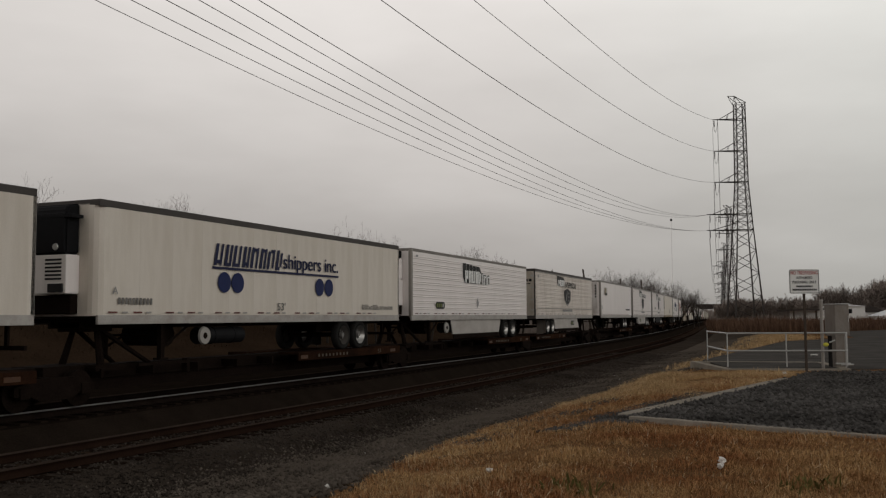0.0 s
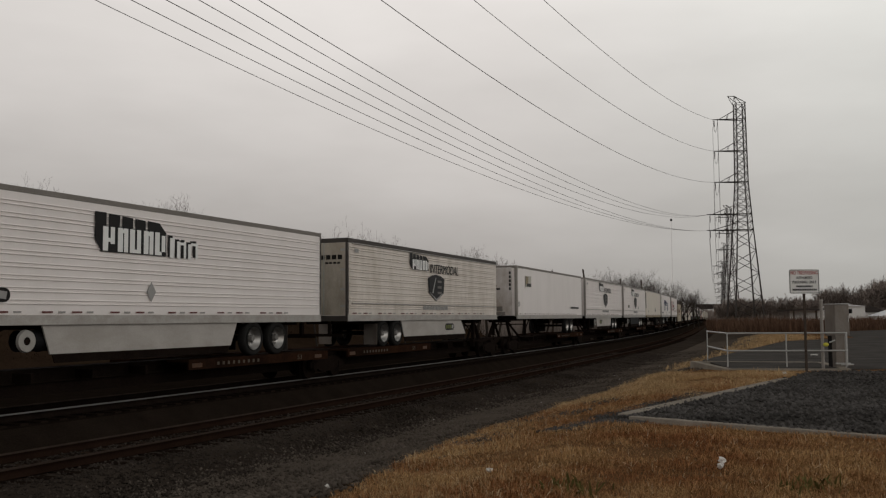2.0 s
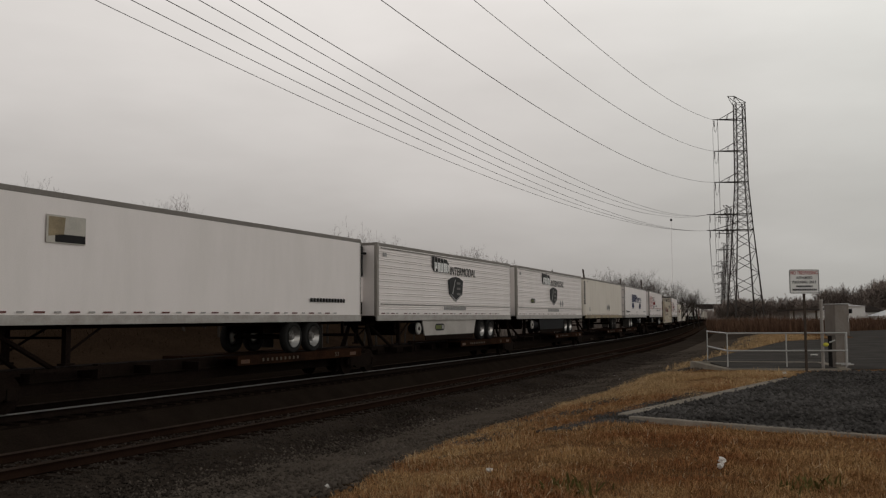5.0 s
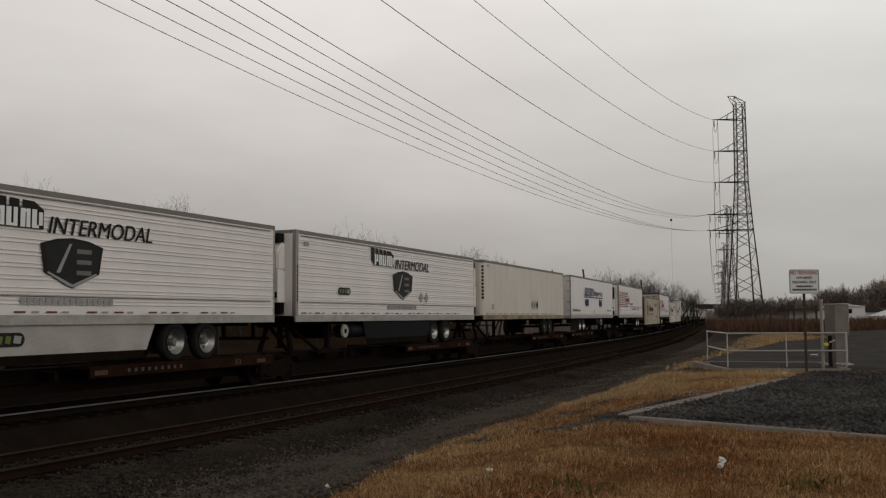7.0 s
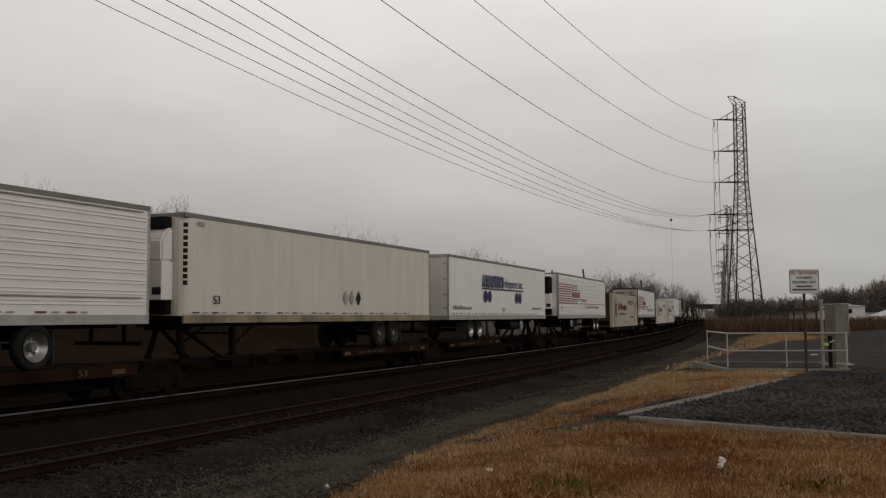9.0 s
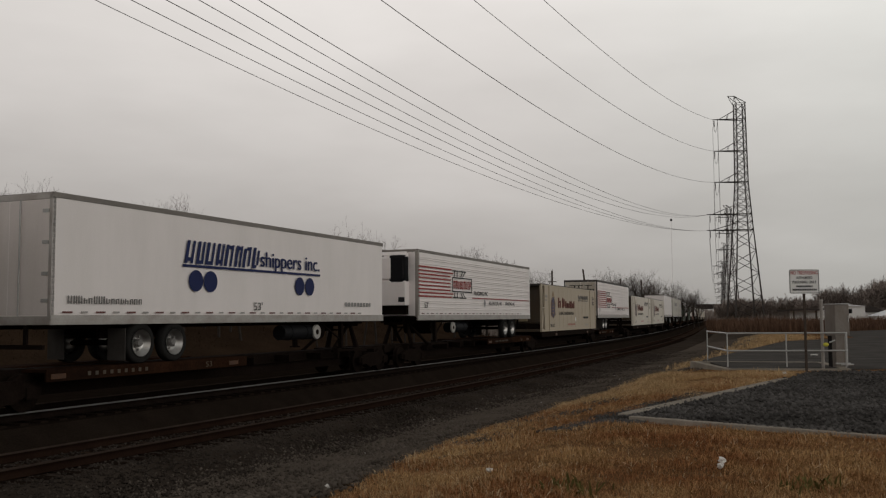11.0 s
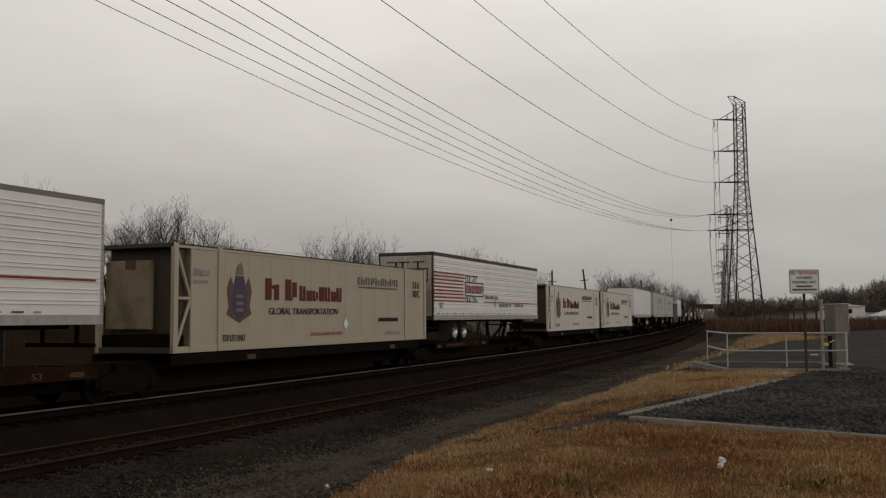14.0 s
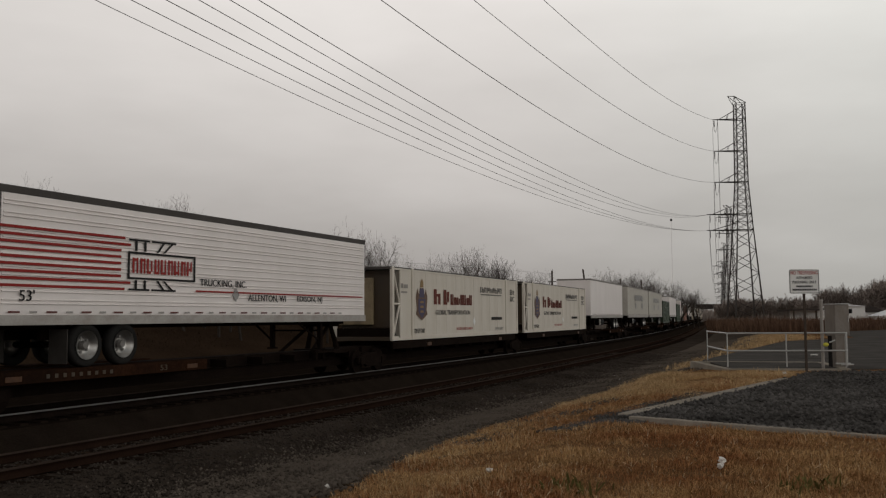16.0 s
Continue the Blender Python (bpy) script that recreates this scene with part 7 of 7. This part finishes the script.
# overpass across the far end of the line
t = thing("overpass", pose(0, 440, 0), "dark concrete overpass crossing the far tracks", "bridge")
bm = bmesh.new()
box(bm, 119, 131.5, -4, 4, 6.9, 8.2)
part("deck", bm, M["roof"], t)
bm = bmesh.new()
box(bm, 119, 131.5, -4.2, -3.9, 8.2, 9.2)
part("parapet", bm, M["roof"], t)
for x in (130.2, 119.3):
    bm = bmesh.new()
    box(bm, x, x + 1.3, -3, 3, -1, 6.9)
    part("pier", bm, M["concrete"], t, "pale concrete pier")
bm = bmesh.new()
prism(bm, [(131.5, -1), (175, -1), (150, 5.5), (131.5, 8.2)], -9, 9)
part("abutment", bm, M["earth"], t)

# ---- low buildings beyond the brush ----
t = thing("open_shed", pose(0, 0, -0.05), "low open shed with a dark flat roof and white back wall", "shed")
bm = bmesh.new()
prism(bm, [(73.4, 3.75), (82.2, 3.95), (82.2, 4.25), (73.4, 4.0)], 196, 204)
part("roof", bm, M["roof"], t)
bm = bmesh.new()
box(bm, 75.0, 82.0, 200.2, 200.5, 0, 3.7)
part("back_wall", bm, M["wallwhite"], t)
for x in (74.2, 76.6, 79.0, 81.4):
    bm = bmesh.new()
    box(bm, x, x + 0.3, 196.4, 196.7, 0, 3.85)
    part("post", bm, M["timber"], t)


def low_house(x, y, w, d, h, roof_h, roof_mat, label):
    t = thing("low_building", pose(x, y, 0.4), label, "building", "low buildings")
    bm = bmesh.new()
    box(bm, 0, w, 0, d, 0, h)
    part("wall", bm, M["wallwhite"], t)
    bm = bmesh.new()
    prism(bm, [(-0.4, h - 0.02), (w + 0.4, h - 0.02), (w * 0.5, h + roof_h)], -0.4, d + 0.4)
    part("roof", bm, M[roof_mat], t)
    for i in range(max(1, int(w / 3))):
        bm = bmesh.new()
        box(bm, 1.0 + 3 * i, 2.1 + 3 * i, -0.05, 0.05, h - 1.6, h - 0.6)
        part("window", bm, M["black"], t)


low_house(85.4, 205, 8.0, 4, 4.3, 0.45, "roofwhite", "low white building with a pale flat roof")
low_house(94.0, 212, 7.5, 5, 3.0, 1.5, "roof", "low white building with a dark gabled roof")
low_house(96.0, 203, 14.0, 6, 2.1, 2.3, "roofwhite", "low white building with a broad white roof")
low_house(110.0, 225, 16.0, 10, 3.0, 1.5, "roof", "low grey-roofed building beyond the brush")

# ---- handrail, cabinet, sign and litter ----
G = 0.50
R0, R1, R2 = (8.95, 31.5), (8.16, 26.7), (11.42, 26.35)


def headwall():
    bm = bmesh.new()
    for a, b in (((8.5, 31.6), R1), (R1, R2), ((8.5, 31.6), (12.4, 30.6)), (R2, (12.4, 30.6))):
        d = Vector((b[0] - a[0], b[1] - a[1], 0))
        n = Vector((-d.y, d.x, 0)).normalized() * 0.12
        c = [Vector((*a, 0)) + n, Vector((*a, 0)) - n, Vector((*b, 0)) - n, Vector((*b, 0)) + n]
        lo = [bm.verts.new((p.x, p.y, G - 0.4)) for p in c]
        hi = [bm.verts.new((p.x, p.y, G + 0.025)) for p in c]
        bm.faces.new(lo[::-1]), bm.faces.new(hi)
        for i in range(4):
            bm.faces.new((lo[i], lo[(i + 1) % 4], hi[(i + 1) % 4], hi[i]))
    tagged(new("headwall", to_mesh("headwall", bm, M["concrete"])), "low weathered concrete culvert headwall under the handrail", "headwall", kind="structure")


headwall()
t = thing("handrail", pose(0, 0, G - 0.025), "galvanised pipe handrail round the culvert headwall", "handrail")
mid_post = (R1[0] + (R2[0] - R1[0]) * 0.50, R1[1] + (R2[1] - R1[1]) * 0.50)
end_post = (11.62, 26.75)
for p in (R0, R1, mid_post, R2, end_post):
    bm = bmesh.new()
    rod(bm, (*p, 0.1), (*p, 1.07), 0.019, None, 10)
    part("post", bm, M["galv"], t)
for z in (1.06, 0.56):
    for a, b in ((R0, R1), (R1, R2), (R2, end_post)):
        bm = bmesh.new()
        rod(bm, (*a, z), (*b, z), 0.024, None, 10)
        part("rail", bm, M["galv"], t)
bm = bmesh.new()
rod(bm, (11.3, 26.42, 0.16), (11.62, 26.35, 0.16), 0.03, None, 8)
part("foot_rail", bm, M["galv"], t)

t = thing("utility_cabinet", pose(11.69, 27.55, G, 0, 0, 4), "tall grey-brown metal utility cabinet beside the handrail", "cabinet")
bm = bmesh.new()
box(bm, -0.22, 0.235, -0.3, 0.3, 0.93, 1.86, 0.015)
part("body", bm, M["cabinet"], t)
bm = bmesh.new()
box(bm, -0.20, 0.215, -0.312, -0.29, 0.99, 1.82, 0.008)
part("door", bm, M["cabinet"], t)
bm = bmesh.new()
box(bm, -0.235, 0.25, -0.33, 0.33, 1.86, 1.885, 0.01)
part("cap", bm, M["galv"], t, "pale metal cap")
bm = bmesh.new()
box(bm, -0.20, 0.075, -0.29, -0.06, 0.02, 0.93, 0.01)
part("pedestal", bm, M["cabinet"], t, "narrow grey pedestal under the cabinet")
# added dark rods that give the open gap beside the pedestal its shade
for y in (0.04, 0.13, 0.22):
    bm = bmesh.new()
    rod(bm, (-0.14, y, 0.02), (-0.14, y, 0.93), 0.038, None, 10)
    part("cable", bm, M["dark"], t, "dark rod added to fill the shaded gap under the cabinet")
for x, y in ((0.10, -0.27), (0.21, 0.27)):
    bm = bmesh.new()
    rod(bm, (x, y, 0.0), (x, y, 0.93), 0.022, None, 10)
    part("leg", bm, M["galv"], t)
bm = bmesh.new()
rod(bm, (-0.24, -0.34, 0.13), (0.20, -0.34, 0.13), 0.025, None, 10)
part("foot_bar", bm, M["galv"], t)
bm = bmesh.new()
rod(bm, (0.19, -0.33, 1.35), (0.19, -0.33, 1.52), 0.012, None, 8)
part("handle", bm, M["galv"], t)

t = thing("conduit_post", pose(10.92, 26.75, G), "grey steel conduit post with a yellow tag", "post")
bm = bmesh.new()
rod(bm, (0, 0, 0), (0, 0, 1.95), 0.045, None, 14)
rod(bm, (0, 0, 1.95), (0, 0, 2.0), 0.058, 0.04, 14)
part("pipe", bm, M["cornermetal"], t)
bm = bmesh.new()
bmesh.ops.create_icosphere(bm, subdivisions=2, radius=0.065, matrix=pose(0.06, -0.10, 0.70) @ Matrix.Diagonal((1.3, 0.6, 0.9, 1)))
part("tag", bm, M["hivis"], t, "bright yellow tag")
bm = bmesh.new()
rod(bm, (0.16, -0.1, 0.76), (0.32, -0.1, 0.82), 0.025, 0.02, 10)
part("pipe_stub", bm, M["galv"], t)

t = thing("warning_sign", pose(9.93, 25.4, G), "white rectangular warning sign with red heading on a steel post", "sign")
bm = bmesh.new()
box(bm, -0.03, 0.03, 0.03, 0.075, -0.2, 2.2)
part("post", bm, M["timber"], t)
bm = bmesh.new()
box(bm, -0.415, 0.415, -0.004, 0.008, 2.13, 2.80)
bmesh.ops.bevel(bm, geom=[e for e in bm.edges if abs((e.verts[0].co - e.verts[1].co).y) > 0.005], offset=0.04, segments=4, affect="EDGES")
face = part("panel", bm, M["sign"], t)
bm = bmesh.new()
for a, b, c, d in ((-0.40, 0.40, 2.145, 2.157), (-0.40, 0.40, 2.773, 2.785), (-0.40, -0.388, 2.157, 2.773), (0.388, 0.40, 2.157, 2.773)):
    box(bm, a, b, -0.010, -0.004, c, d)
part("border", bm, M["dark"], face)
for txt, w, h, z, m in (("NO TRESPASSING", 0.74, 0.10, 2.655, "signred"), ("AUTHORIZED", 0.44, 0.075, 2.53, "dark"), ("PERSONNEL ONLY", 0.66, 0.075, 2.41, "dark")):
    write(txt, w, h, M[m], face, pose(-w / 2, -0.009, z))
for w, z, h in ((0.44, 2.305, 0.05), (0.66, 2.215, 0.05)):
    bars("small_lettering", -w / 2, w / 2, z, z + h, block_row(14, 0.4), "dark", face, "", 0.0, -0.008)


def litter(x, y, z, r, seed, name, label):
    bm = bmesh.new()
    bmesh.ops.create_icosphere(bm, subdivisions=2, radius=r)
    rng = random.Random(seed)
    for v in bm.verts:
        v.co *= rng.uniform(0.55, 1.25)
        v.co.z *= 0.75
    tagged(new(name, to_mesh(name, bm, M["paper"])), label, "litter", "litter").matrix_world = pose(x, y, z, 0, 0, seed * 40)


litter(2.68, 9.05, 0.58, 0.045, 1, "crumpled_paper", "crumpled white paper lying in the dry grass")
litter(2.64, 8.97, 0.54, 0.035, 2, "crumpled_paper", "crumpled white paper lying in the dry grass")
litter(0.43, 8.92, 0.52, 0.035, 3, "crumpled_paper", "small flattened white litter in the grass")
litter(8.75, 23.9, 0.55, 0.06, 4, "crumpled_paper", "pale litter beside the sign post")
pipe = bmesh.new()
rod(pipe, (14.3, 36.2, 0.545), (14.55, 36.12, 0.545), 0.03, None, 10)
tagged(new("pipe_length", to_mesh("pipe_length", pipe, M["paper"])), "short white pipe lying on the gravel drive", "pipe")
span = np.array([(-42.0, 52.0, 8.8), (-34.8, 58.0, 8.6), (-26.6, 62.0, 8.55), (-17.4, 80.0, 8.3), (-2.0, 100.0, 8.1), (14.16, 120.0, 8.0)])
k = np.linspace(0, 5, 50)
wire_object("utility_line", np.stack([np.interp(k, range(6), span[:, i]) for i in range(3)], -1), 0.012, "thin dark utility line behind the trees", "power line", "", 4)
bm = bmesh.new()
box(bm, 68, 75, 147.8, 148.4, 0.3, 0.95, 0.05)
tagged(new("concrete_barrier", to_mesh("concrete_barrier", bm, M["concrete"])), "pale concrete barrier at the far drive", "barrier")


# ---- the train runs towards the viewer ----
def gone(t):
    return SPEED * t - SLOWING * t * t / 2


def motions():
    for ob, s in RUNS:
        rows = [(0.5 * i, train_pose(s - gone(0.5 * i))) for i in range(33)]
        walk(ob, rows)
    for ob, dx, st in WHEELSETS:
        if -10 < st < 250:
            walk(ob, [(i / 30, pose(dx, 0, 0.425, 0, -math.degrees(gone(i / 30) / 0.42), 0)) for i in range(481)])


motions()
